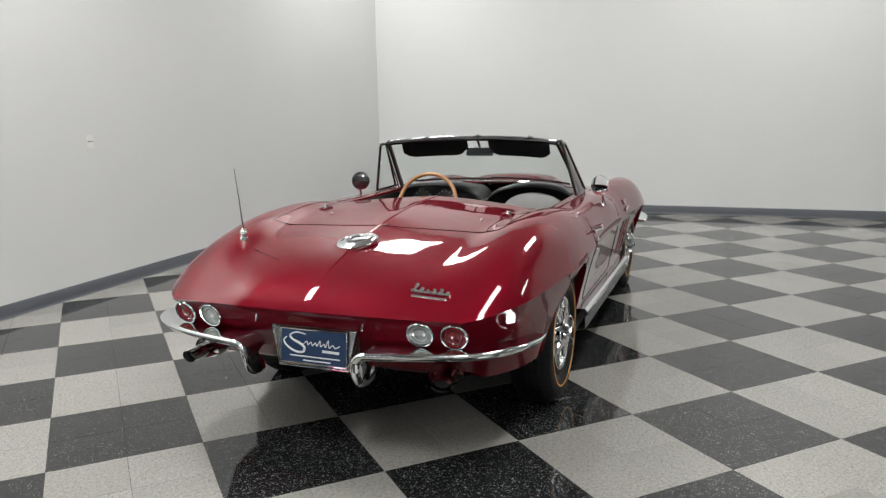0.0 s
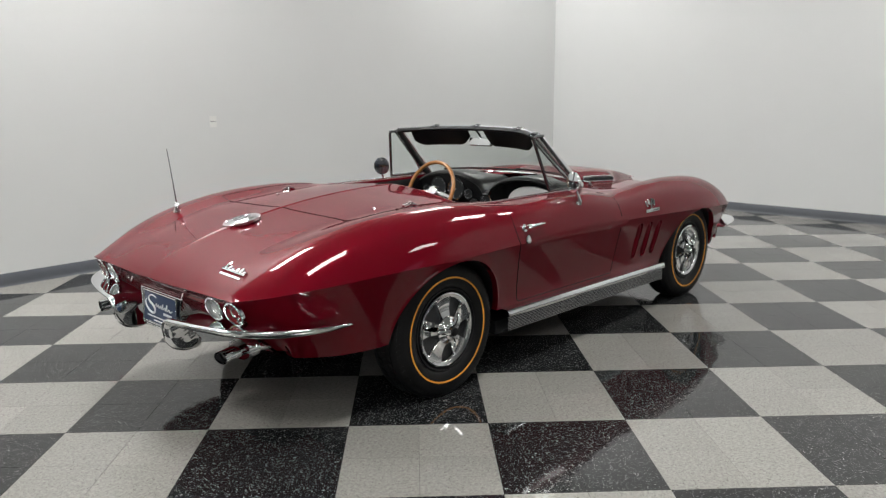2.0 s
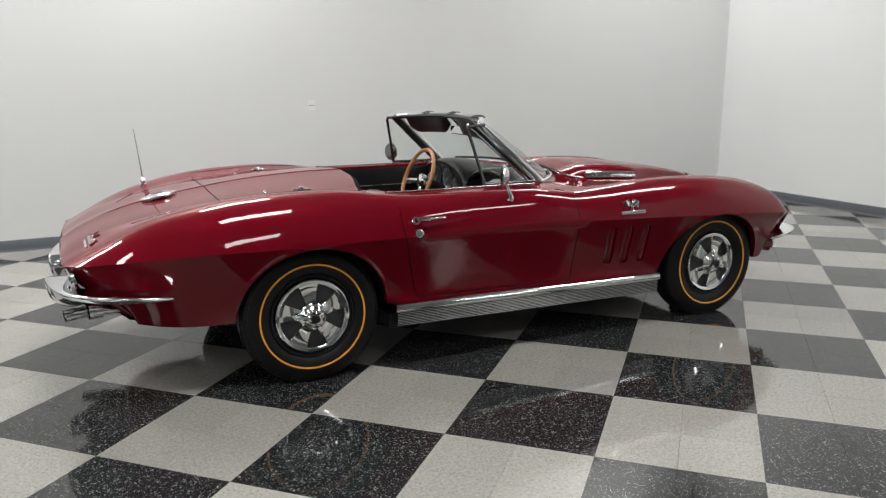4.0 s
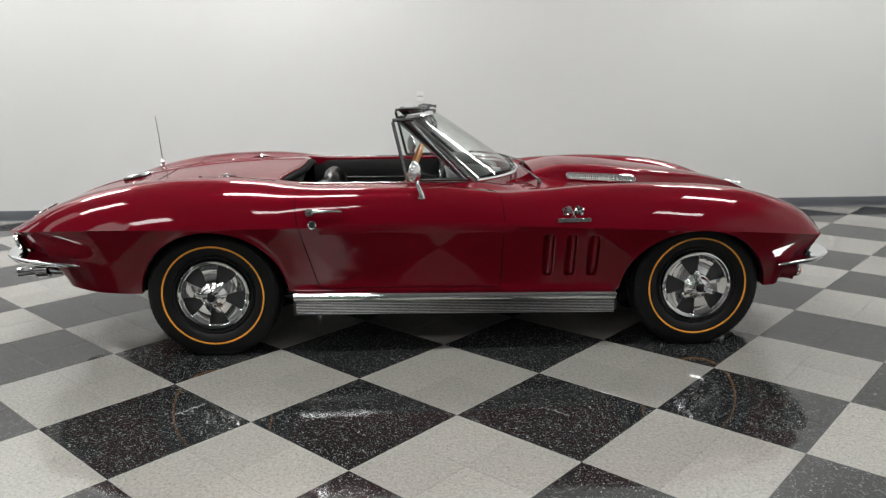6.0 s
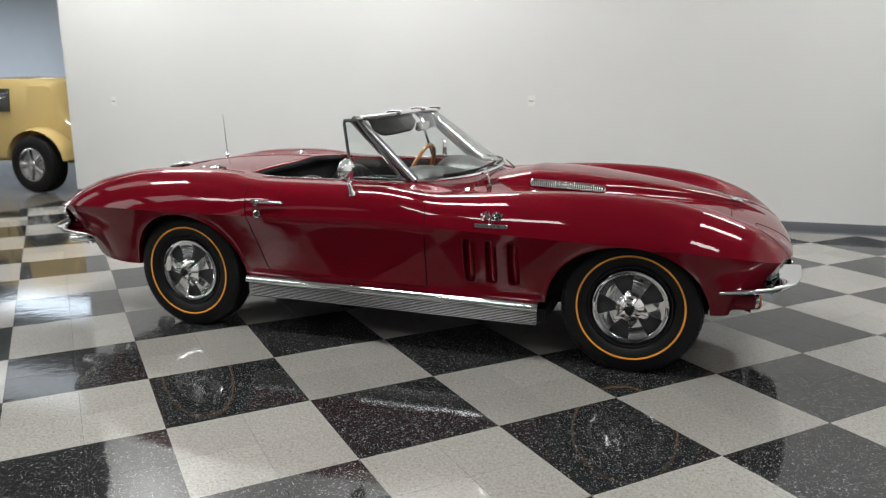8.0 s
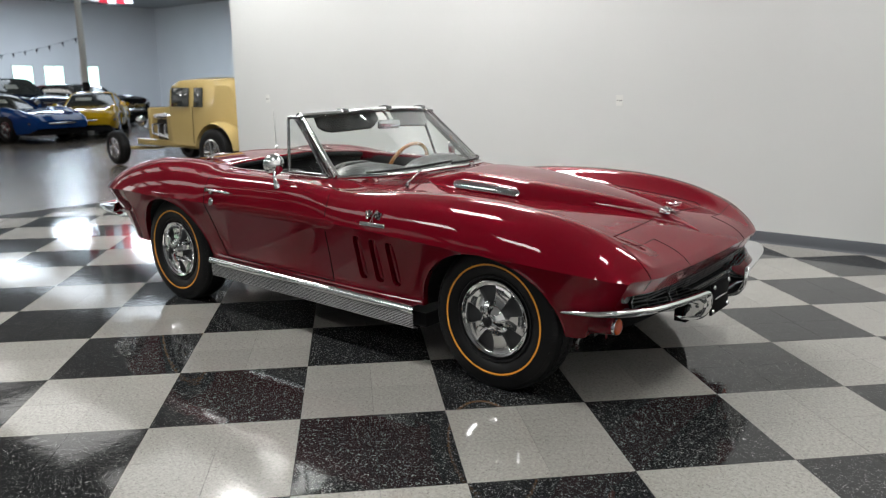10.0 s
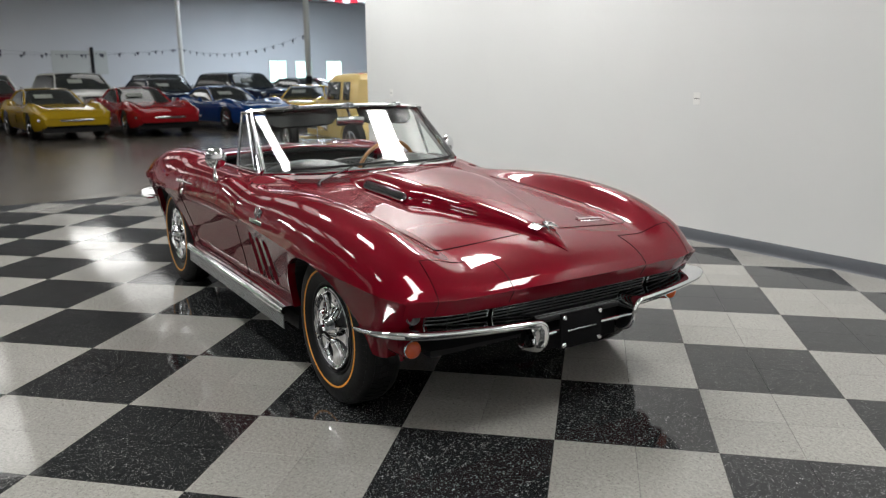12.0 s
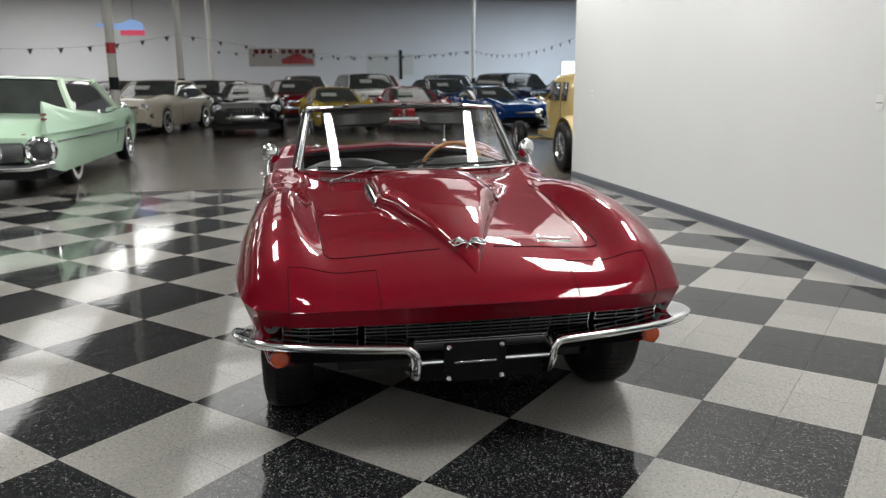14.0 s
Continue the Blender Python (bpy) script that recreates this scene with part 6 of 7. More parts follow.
    line = smooth_curve([(ch[3][0], ch[3][1]), ((ch[3][0] + ch[2][0]) / 2 - 0.02, (ch[3][1] + ch[2][1]) / 2 + 0.03), (ch[2][0], ch[2][1]), ((ch[1][0] + ch[2][0]) / 2, roof), (ch[1][0], ch[1][1]), ((ch[0][0] + ch[1][0]) / 2 + 0.01, (ch[0][1] + ch[1][1]) / 2 + 0.02), (ch[0][0], ch[0][1])])

    def shell(x, off=0.0):
        """Half a section of the cabin at x, from the belt to the middle."""
        z = line(x)
        t = max(0.0, (z - belt) / max(0.1, roof - belt))
        wb, wt = W * (glass_w + 0.005), W * (glass_w - 0.10 * t)
        zb = min(belt, z)
        side = [(wb + (wt - wb) * u**1.3 + off, zb + (z - 0.045 * t - zb) * u) for u in (0.0, 0.35, 0.7, 1.0)]
        return side + [(wt * f + off * f, z + d + off) for f, d in ((0.97, -0.018 * t), (0.86, 0.0), (0.6, 0.012), (0.3, 0.018), (0.0, 0.020))]

    def shell_rows(xa, xb, n, first, off):
        out = []
        for k in range(n + 1):
            x = xa + (xb - xa) * k / n
            sec = shell(x, off)[first:]
            out.append([(x, -y, z) for y, z in sec] + [(x, y, z) for y, z in reversed(sec[:-1])])
        return out

    bm = bmesh.new()
    grid_faces(bm, shell_rows(ch[3][0], ch[0][0], 26, 0, 0.0))
    bmesh.ops.recalc_face_normals(bm, faces=bm.faces)
    part("glasshouse", bm, DARKGLASS, ob, "dark car windows", sharp=60)
    bm = bmesh.new()
    rows = shell_rows(roofspan[0] - 0.04, roofspan[1] + 0.04, 12, 3, 0.012)
    grid_faces(bm, rows)
    bmesh.ops.recalc_face_normals(bm, faces=bm.faces)
    part("roof", bm, roof_mat or color, ob, sharp=60)
    for s in (-1, 1):
        for xa, xb in ((ch[0][0], roofspan[1]), (ch[3][0], roofspan[0])):
            bm = bmesh.new()
            edge = [(x, s * shell(x)[3][0], shell(x)[3][1] + 0.008) for x in [xa + (xb - xa) * q / 8 for q in range(9)]]
            tube(bm, edge, pillar_r, 6)
            part("pillar", bm, roof_mat or color, ob)
        bm = bmesh.new()
        tube(bm, [(x, s * (W * (glass_w + 0.005) + 0.004), belt + 0.004) for x in [cabin[0] + 0.15 + (cabin[1] - cabin[0] - 0.3) * q / 6 for q in range(7)]], 0.011, 6)
        part("belt_trim", bm, CHROME, ob, "bright trim below the side windows")
        for k, wx in enumerate(wheels):
            road_wheel(ob, wx, s * W * (0.44 if skirt and k else 0.475), wheel_r, 0.2, s, white)
        if not hidden_lamps:
            hl = new("headlight")
            hl.parent = ob
            mm = pose(f - 0.05, s * W * 0.37, nose_z + 0.03, 0, 90, 0)
            bm = bmesh.new()
            lathe(bm, [(lamp_r * 1.15, -0.06), (lamp_r * 1.2, 0.006), (lamp_r * 1.05, 0.018), (lamp_r * 0.95, 0.008)], 24, mm)
            part("bezel", bm, CHROME, hl, "chrome headlight bezel")
            bm = bmesh.new()
            lathe(bm, [(lamp_r, 0.006), (lamp_r * 0.7, 0.022), (0.0001, 0.028)], 24, mm)
            part("lens", bm, CLEARLENS, hl, "round headlight lens")
        bm = bmesh.new()
        tube(bm, [(cabin[1] - 0.28, s * W * 0.47, belt + 0.03), (cabin[1] - 0.28, s * W * 0.53, belt + 0.07)], 0.012, 6)
        lathe(bm, [(0.0001, 0.02), (0.05, 0.012), (0.055, -0.02), (0.0001, -0.05)], 14, pose(cabin[1] - 0.27, s * W * 0.55, belt + 0.10, 0, -90, 0))
        part("door_mirror", bm, color if hidden_lamps else CHROME, ob)
        bm = bmesh.new()
        tube(bm, [(cabin[1] - 0.25 - 0.03 * math.sin(3 * v), s * (half(cabin[1] - 0.25) * (0.93 + 0.075 * math.sin(math.pi * v)) + 0.002), 0.28 + (belt - 0.30) * v) for v in [q / 8 for q in range(9)]], 0.004, 5)
        part("door_line", bm, GAP, ob)
        bm = bmesh.new()
        lathe(bm, [(0.06, -0.03), (0.062, 0.006), (0.0001, 0.012)], 16, pose(b + 0.04, s * W * 0.33, nose_z + 0.0, 0, -90, 0))
        part("tail_light", bm, REDLENS, ob, "red tail light")
    for xx, sg in ((f, 1), (b, -1)):
        bm = bmesh.new()
        low_bar = 0.06 if hidden_lamps else 0.17
        pts = [(xx - sg * (0.16 - 0.18 * (1 - (k / 6) ** 2)), W * 0.465 * k / 6, nose_z - low_bar) for k in range(-6, 7)]
        tube(bm, pts, 0.026 if hidden_lamps else 0.055, 10, flat=(0.8, 1.0))
        part("bumper", bm, CHROME, ob, "chrome bumper")
        if not hidden_lamps:
            for s in (-1, 1):
                bm = bmesh.new()
                tube(bm, [(xx + sg * 0.0, s * W * 0.2, nose_z - 0.26), (xx + sg * 0.045, s * W * 0.2, nose_z - 0.17), (xx + sg * 0.01, s * W * 0.2, nose_z - 0.07)], [0.02, 0.04, 0.018], 8)
                part("bumper_guard", bm, CHROME, ob)
    gr_ = new("grille")
    gr_.parent = ob
    bm = bmesh.new()
    if hidden_lamps:
        box(bm, f - 0.14, f - 0.015, -W * 0.36, W * 0.36, nose_z - 0.22, nose_z - 0.085, 0.02, 2)
    else:
        box(bm, f - 0.10, f - 0.005, -W * 0.29, W * 0.29, nose_z - 0.13, nose_z + 0.07, 0.02, 2)
    part("opening", bm, DEEPBLACK, gr_, "dark grille opening")
    for k in range(-6, 7):
        bm = bmesh.new()
        if hidden_lamps:
            tube(bm, [(f - 0.012, W * 0.055 * k, nose_z - 0.21), (f - 0.012, W * 0.055 * k, nose_z - 0.10)], 0.006, 5)
        else:
            tube(bm, [(f + 0.0, W * 0.044 * k, nose_z - 0.12), (f + 0.012, W * 0.044 * k, nose_z - 0.03), (f + 0.0, W * 0.044 * k, nose_z + 0.06)], 0.014 if chrome_nose else 0.008, 6)
        part("tooth", bm, CHROME if chrome_nose else DARKCHROME, gr_)
    if sheet:
        bm = bmesh.new()
        x0, z0 = ch[0]
        x1, z1 = ch[1]
        c0 = Vector((x0 + (x1 - x0) * 0.35 + 0.045, 0, z0 + (z1 - z0) * 0.35 + 0.05))
        d = Vector((x1 - x0, 0, z1 - z0)).normalized()
        rows = [[c0 + d * u + Vector((0, -0.40 + v, 0)) for v in (0.0, 0.42)] for u in (-0.02, 0.16)]
        grid_faces(bm, rows)
        part("price_sheet", bm, PAPER, ob, "pale price sheet behind the windscreen")
    return ob


SPORT = dict(L=4.62, W=1.76, belt=0.74, hood=0.77, trunk=0.80, roof=1.18, cabin=(-1.50, 0.34), roofspan=(-0.95, -0.28), nose_z=0.54, fender=0.105, nose_drop=0.13, hidden_lamps=True, glass_w=0.405)
SEDAN = dict(L=4.9, W=1.85, belt=0.92, hood=0.98, trunk=0.96, roof=1.42, cabin=(-1.55, 0.70), roofspan=(-1.0, 0.15), nose_z=0.70, fender=0.07, wheel_r=0.34, wheels=(1.45, -1.40), chrome_nose=True, lamp_r=0.095, nose_drop=0.06)
TRUCK = dict(L=4.8, W=1.9, belt=1.05, hood=1.08, trunk=1.05, roof=1.62, cabin=(-1.9, 0.75), roofspan=(-1.6, 0.25), nose_z=0.85, fender=0.01, wheel_r=0.38, wheels=(1.4, -1.4), chrome_nose=True)

# first row
parked_car(pose(-17.6, -1.85, 0, 0, 0, 2), H_BLACK, "glossy black coupe parked on the concrete", **{**SPORT, "hood": 0.92, "belt": 0.86, "roof": 1.30, "nose_z": 0.66, "W": 1.90, "hidden_lamps": False, "lamp_r": 0.10, "nose_drop": 0.06})
parked_car(pose(-17.9, 0.55, 0, 0, 0, 6), H_GOLD, "mustard yellow sports coupe parked on the concrete", **SPORT)
parked_car(pose(-17.9, 2.75, 0, 0, 0, 4), H_RED, "bright red sports coupe parked on the concrete", **SPORT)
parked_car(pose(-18.4, 5.35, 0, 0, 0, 10), H_BLUE, "metallic blue sports coupe parked on the concrete", **SPORT)
parked_car(pose(-18.9, 8.0, 0, 0, 0, -35), H_YELLOW, "bright yellow sports car parked on the concrete", **SPORT)
parked_car(pose(-18.9, -4.45, 0, 0, 0, -14), H_CREAM, "cream classic sedan with chrome parked on the concrete", **{**SEDAN, "white": True})
# second row
parked_car(pose(-23.5, -6.4, 0, 0, 0, 8), H_DARKRED, "wine red classic sedan parked in the hall", **SEDAN)
parked_car(pose(-23.8, -3.6, 0, 0, 0, 5), H_BLACK, "black classic coupe parked in the hall", **SEDAN)
parked_car(pose(-23.6, -0.6, 0, 0, 0, 4), H_DARKRED, "dark red sedan parked in the hall", **SEDAN)
parked_car(pose(-23.4, 2.0, 0, 0, 0, 8), H_WHITE, "white off-road wagon parked in the hall", **TRUCK)
parked_car(pose(-24.2, 4.9, 0, 0, 0, 10), H_NAVY, "dark blue sedan parked in the hall", **SEDAN)
parked_car(pose(-23.6, 7.6, 0, 0, 0, 14), H_NAVY, "navy pickup truck parked in the hall", **TRUCK)
parked_car(pose(-24.5, 10.6, 0, 0, 0, 14), H_BLACK, "black sedan parked in the hall", **SEDAN)
# third row
for k, (py, colr, lab, kind) in enumerate(((-9.5, H_BLACK, "black classic car far back in the hall", SEDAN), (-6.3, H_WHITE, "white classic car far back in the hall", SEDAN), (-3.2, H_RED, "red and white classic car far back in the hall", SEDAN), (-0.1, H_WHITE, "white pickup truck far back in the hall", TRUCK), (3.0, H_RED, "red pickup truck far back in the hall", TRUCK), (6.2, H_BLACK, "black wagon far back in the hall", TRUCK), (9.4, H_NAVY, "dark blue car far back in the hall", SEDAN), (12.6, H_DARKRED, "dark red car far back in the hall", SEDAN))):
    parked_car(pose(-30.0 + 0.4 * (k % 3), py, 0, 0, 0, 5), colr, lab, **kind)


# ---- mint finned sedan, tail to the display corner ----
def finned_car(m):
    ob = parked_car(m, H_MINT, "mint green finned classic sedan with whitewall tyres", L=5.6, W=2.0, belt=0.90, hood=0.97, trunk=0.93, roof=1.44, cabin=(-1.50, 1.05), roofspan=(-1.22, 0.45), pillar_r=0.05, nose_z=0.70, fender=0.0, wheel_r=0.35, wheels=(1.75, -1.45), white=True, name="finned_sedan", group="", chrome_nose=True, sheet=False, skirt=True, roof_mat=H_MINTROOF)
    for s in (-1, 1):
        bm = bmesh.new()
        rows = []
        for x, zt, w in ((0.6, 0.90, 0.12), (-0.2, 0.945, 0.13), (-0.9, 0.98, 0.135), (-1.6, 1.02, 0.13), (-2.1, 1.065, 0.11), (-2.5, 1.115, 0.08), (-2.78, 1.15, 0.03)):
            y = s * 0.90
            rows.append([(x, y - w, 0.76), (x, y - w * 0.45, zt - 0.04), (x, y, zt), (x, y + w * 0.35, zt - 0.05), (x, y + min(w, 0.085), 0.76)])
        grid_faces(bm, rows)
        bm.faces.new([bm.verts.new(p) for p in rows[-1]])
        bmesh.ops.recalc_face_normals(bm, faces=bm.faces)
        part("fin", bm, H_MINT, ob, "tall pointed tail fin")
        for dz in (-0.03, 0.03):
            bm = bmesh.new()
            tube(bm, [(-2.50, s * 0.90, 0.96 + dz), (-2.76, s * 0.90, 0.96 + dz), (-2.86, s * 0.90, 0.96 + dz)], [0.035, 0.03, 0.005], 12)
            part("bullet_light", bm, REDLENS, ob, "red bullet tail light")
        bm = bmesh.new()
        mm = pose(-2.78, s * 0.83, 0.555, 0, -90, 0)
        lathe(bm, [(0.17, -0.10), (0.175, 0.03), (0.15, 0.055), (0.12, 0.03), (0.10, 0.02)], 28, mm)
        part("lamp_pod", bm, CHROME, ob, "round chrome lamp pod")
        bm = bmesh.new()
        lathe(bm, [(0.115, 0.02), (0.08, 0.05), (0.0001, 0.065)], 24, mm)
        part("lamp_lens", bm, DARKGREY, ob)
        bm = bmesh.new()
        tube(bm, [(-2.7, s * 1.003, 0.66), (-1.0, s * 1.0, 0.64), (1.6, s * 1.0, 0.62)], 0.012, 6)
        part("side_spear", bm, CHROME, ob)
    bm = bmesh.new()
    box(bm, -2.84, -2.70, -0.66, 0.66, 0.42, 0.66, 0.03, 2)
    part("rear_grille", bm, DARKCHROME, ob, "chrome studded rear grille")
    bm = bmesh.new()
    tube(bm, [(-2.78, -0.97, 0.40), (-2.88, -0.7, 0.36), (-2.90, 0.0, 0.35), (-2.88, 0.7, 0.36), (-2.78, 0.97, 0.40)], 0.045, 12)
    part("rear_bumper", bm, CHROME, ob)
    return ob


finned_car(pose(-8.35, -4.50, 0, 0, 0, 180))


# ---- tan hot rod behind the partition ----
def hot_rod(m):
    ob = thing("hot_rod", m, "tan vintage hot rod coupe with open front wheels", "car")
    bm = bmesh.new()
    rows = []
    prof = smooth_curve([(-1.50, 0.70), (-1.38, 0.84), (-1.2, 0.95), (-1.07, 1.04), (-0.99, 1.28), (-0.90, 1.405), (-0.72, 1.455), (0.0, 1.475), (0.52, 1.46), (0.65, 1.425), (0.72, 1.36)])
    wid = smooth_curve([(-1.50, 0.46), (-1.05, 0.58), (-0.6, 0.645), (0.72, 0.62)])
    for k in range(31):
        x = -1.50 + 2.22 * k / 30
        w, z = wid(x), prof(x)
        sec = [(w * 0.97, 0.42), (w, min(0.75, z - 0.16)), (w * 0.995, min(1.02, z - 0.10)), (w * 0.93, min(z - 0.06, 1.36)), (w * 0.80, z - 0.02), (w * 0.4, z + 0.01), (0, z + 0.015)]
        rows.append([(x, -y, zz) for y, zz in sec] + [(x, y, zz) for y, zz in reversed(sec[:-1])])
    grid_faces(bm, rows)
    bm.faces.new([bm.verts.new(p) for p in rows[0]])
    bm.faces.new([bm.verts.new(p) for p in rows[-1]])
    bmesh.ops.recalc_face_normals(bm, faces=bm.faces)
    part("body", bm, H_TAN, ob)
    # cowl, open engine bay, radiator shell
    bm = bmesh.new()
    rows = []
    for x, w, zt in ((0.70, 0.585, 1.02), (0.84, 0.55, 1.0), (1.02, 0.50, 0.98)):
        sec = [(w, 0.46), (w, zt - 0.12), (w * 0.8, zt - 0.02), (0, zt + 0.03)]
        rows.append([(x, -y, zz) for y, zz in sec] + [(x, y, zz) for y, zz in reversed(sec[:-1])])
    grid_faces(bm, rows)
    bmesh.ops.recalc_face_normals(bm, faces=bm.faces)
    part("cowl", bm, H_TAN, ob)
    bm = bmesh.new()
    box(bm, 1.03, 1.86, -0.22, 0.22, 0.42, 0.86, 0.05, 2)
    engine = part("engine", bm, BLACK, ob, "dark exposed engine")
    for s in (-1, 1):
        bm = bmesh.new()
        tube(bm, [(1.12, s * 0.24, 0.84), (1.80, s * 0.24, 0.84)], 0.055, 10)
        part("valve_cover", bm, CHROME, engine)
        for k in range(4):
            bm = bmesh.new()
            tube(bm, [(1.14 + 0.2 * k, s * 0.22, 0.72), (1.14 + 0.2 * k, s * 0.36, 0.70), (1.08 + 0.2 * k, s * 0.40, 0.56), (0.92, s * 0.42, 0.46)], 0.022, 8)
            part("exhaust_runner", bm, BRUSHED, engine)
    bm = bmesh.new()
    lathe(bm, [(0.17, -0.04), (0.175, 0.03), (0.15, 0.045), (0.0001, 0.05)], 24, pose(1.42, 0, 0.95))
    part("air_cleaner", bm, CHROME, engine, "round chrome air cleaner")
    bm = bmesh.new()
    box(bm, 1.92, 2.02, -0.29, 0.29, 0.44, 0.99, 0.04, 3)
    part("radiator_shell", bm, H_TAN, ob)
    bm = bmesh.new()
    box(bm, 2.02, 2.03, -0.24, 0.24, 0.48, 0.93, 0.0)
    part("radiator_grille", bm, BLACK, ob, "black radiator grille", smooth=False)
    bm = bmesh.new()
    box(bm, -1.3, 2.30, -0.36, 0.36, 0.34, 0.45, 0.01, 1)
    part("chassis", bm, H_TAN, ob)
    for s in (-1, 1):
        for x0, x1 in ((-0.28, -0.05), (0.10, 0.58)):
            bm = bmesh.new()
            box(bm, x0, x1, -0.012, 0.012, -0.15, 0.15, 0.010, 2, pose(0, s * 0.640, 1.18, s * 6, 0, 0))
            part("side_window", bm, DARKGLASS, ob, "dark side window")
        bm = bmesh.new()
        tube(bm, [(0.02, s * 0.642, 1.04), (0.02, s * 0.648, 0.46)], 0.004, 6)
        part("door_line", bm, GAP, ob)
        bm = bmesh.new()
        rows = []
        for k in range(13):
            a = math.pi * (0.02 + 0.96 * k / 12)
            rows.append([(-0.85 - 0.48 * math.cos(a), s * (0.60 + d), 0.40 + (0.46 - 0.06 * abs(d - 0.14) / 0.14) * math.sin(a)) for d in (0.0, 0.10, 0.2, 0.27)])
        grid_faces(bm, rows)
        bmesh.ops.recalc_face_normals(bm, faces=bm.faces)
        part("rear_fender", bm, H_TAN, ob, "rounded rear fender")
        road_wheel(ob, -0.85, s * 0.92, 0.37, 0.26, s, rim_r=0.58)
        road_wheel(ob, 2.32, s * 0.80, 0.30, 0.17, s, rim_r=0.60)
        bm = bmesh.new()
        lathe(bm, [(0.0001, -0.12), (0.06, -0.09), (0.09, 0.0), (0.085, 0.015)], 24, pose(2.02, s * 0.42, 0.76, 0, 90, 0))
        part("headlight_bowl", bm, CHROME, ob)
        bm = bmesh.new()
        lathe(bm, [(0.085, 0.012), (0.05, 0.03), (0.0001, 0.035)], 24, pose(2.02, s * 0.42, 0.76, 0, 90, 0))
        part("headlight_lens", bm, CLEARLENS, ob)
        bm = bmesh.new()
        tube(bm, [(1.94, s * 0.28, 0.60), (2.0, s * 0.42, 0.68)], 0.014, 8)
        part("lamp_bar", bm, CHROME, ob)
    bm = bmesh.new()
    tube(bm, [(2.32, -0.74, 0.30), (2.32, 0, 0.25), (2.32, 0.74, 0.30)], 0.028, 10)
    part("front_axle", bm, H_TAN, ob)
    bm = bmesh.new()
    box(bm, -0.006, 0.006, -0.27, 0.27, -0.10, 0.10, 0.005, 2, pose(-1.03, 0, 1.20, 0, 18, 0))
    part("rear_window", bm, DARKGLASS, ob, "dark rear window")
    bm = bmesh.new()
    box(bm, -0.006, 0.006, -0.45, 0.45, -0.15, 0.15, 0.005, 2, pose(0.71, 0, 1.19, 0, -8, 0))
    part("windscreen", bm, DARKGLASS, ob)
    return ob


hot_rod(pose(-7.40, 4.24, 0, 0, 0, 178))


# ---- hall columns, signs, pennants ----
COLWHITE = plain("column_paint", (0.62, 0.61, 0.56), 0.5, vary=0.06, scale=3)


def column(x, y, band):
    ob = thing("column", pose(x, y, 0), "white steel column with a dark foot" if not band else "white steel column with a red band", "column", "columns of the hall")
    bm = bmesh.new()
    tube(bm, [(0, 0, 0), (0, 0, HALL_Z)], 0.105, 16)
    part("shaft", bm, COLWHITE, ob)
    bm = bmesh.new()
    tube(bm, [(0, 0, 1.2), (0, 0, 1.5)], 0.115, 16)
    part("dark_wrap", bm, BLACK, ob)
    if band:
        bm = bmesh.new()
        tube(bm, [(0, 0, 2.05), (0, 0, 2.30)], 0.112, 16)
        part("red_band", bm, REDENAMEL, ob, "red band round the column")
    return ob


for x, y, band in ((-22.5, 9.75, False), (-35.5, 8.75, False), (-15.5, -4.85, True), (-22.5, -4.22, False), (-35.5, -4.5, False)):
    column(x, y, band)


def wall_sign(name, y0, y1, z0, z1, mat, label, x=HALL_X0):
    ob = thing(name, pose(x, (y0 + y1) / 2, (z0 + z1) / 2), label, "sign")
    w, h = y1 - y0, z1 - z0
    bm = bmesh.new()
    box(bm, 0.01, 0.05, -w / 2, w / 2, -h / 2, h / 2, 0.005, 1)
    part("board", bm, mat, ob)
    return ob, w, h


SIGNPALE = plain("pale_board", (0.36, 0.34, 0.31), 0.6, vary=0.1, scale=2)
ban, w, h = wall_sign("wall_banner", -3.1, 0.8, 2.3, 3.35, SIGNPALE, "pale banner with red lettering bars and a red car shape")
for k in range(9):
    bm = bmesh.new()
    y = w / 2 - 0.25 - k * 0.40
    box(bm, 0.052, 0.058, y - 0.14, y + 0.14, 0.22, 0.47, 0.0)
    part("bar", bm, H_DARKRED, ban, smooth=False)
bm = bmesh.new()
pts = [(0.054, 0.0, -0.38), (0.054, 0.05, -0.1), (0.054, -0.35, 0.02), (0.054, -0.6, 0.2), (0.054, -1.1, 0.2), (0.054, -1.4, 0.0), (0.054, -1.8, -0.08), (0.054, -1.85, -0.38)]
bm.faces.new([bm.verts.new((p[0], -p[1], p[2])) for p in pts])
part("car_shape", bm, H_RED, ban, smooth=False)
wb, w, h = wall_sign("white_board", 4.0, 6.9, 1.75, 3.05, plain("white_board", (0.60, 0.61, 0.58), 0.5), "white board on the far wall with a dark post")
bm = bmesh.new()
box(bm, 0.055, 0.10, 0.55, 0.72, -0.9, 0.85)
part("post", bm, BLACK, wb, smooth=False)
NEONBLUE = glow("neon_blue", (0.25, 0.40, 0.70), 0.55)
NEONRED = glow("neon_red", (0.65, 0.08, 0.14), 0.5)
ns = thing("neon_sign", pose(-26.0, -6.72, 3.30) @ Matrix.Diagonal((1, 0.66, 0.8, 1)), "blue and red lit sign hanging in the hall", "sign")
bm = bmesh.new()
pts = [(0, 1.35, -0.05), (0, 1.2, 0.28), (0, 0.7, 0.42), (0, 0.2, 0.22), (0, -1.0, 0.20), (0, -1.3, 0.12), (0, -0.4, 0.0), (0, 0.4, -0.12), (0, 1.0, -0.2)]
lo = [bm.verts.new((0.0, -p[1] * -1.0, p[2])) for p in pts]
hi = [bm.verts.new((0.12, -p[1] * -1.0, p[2])) for p in pts]
bm.faces.new(hi)
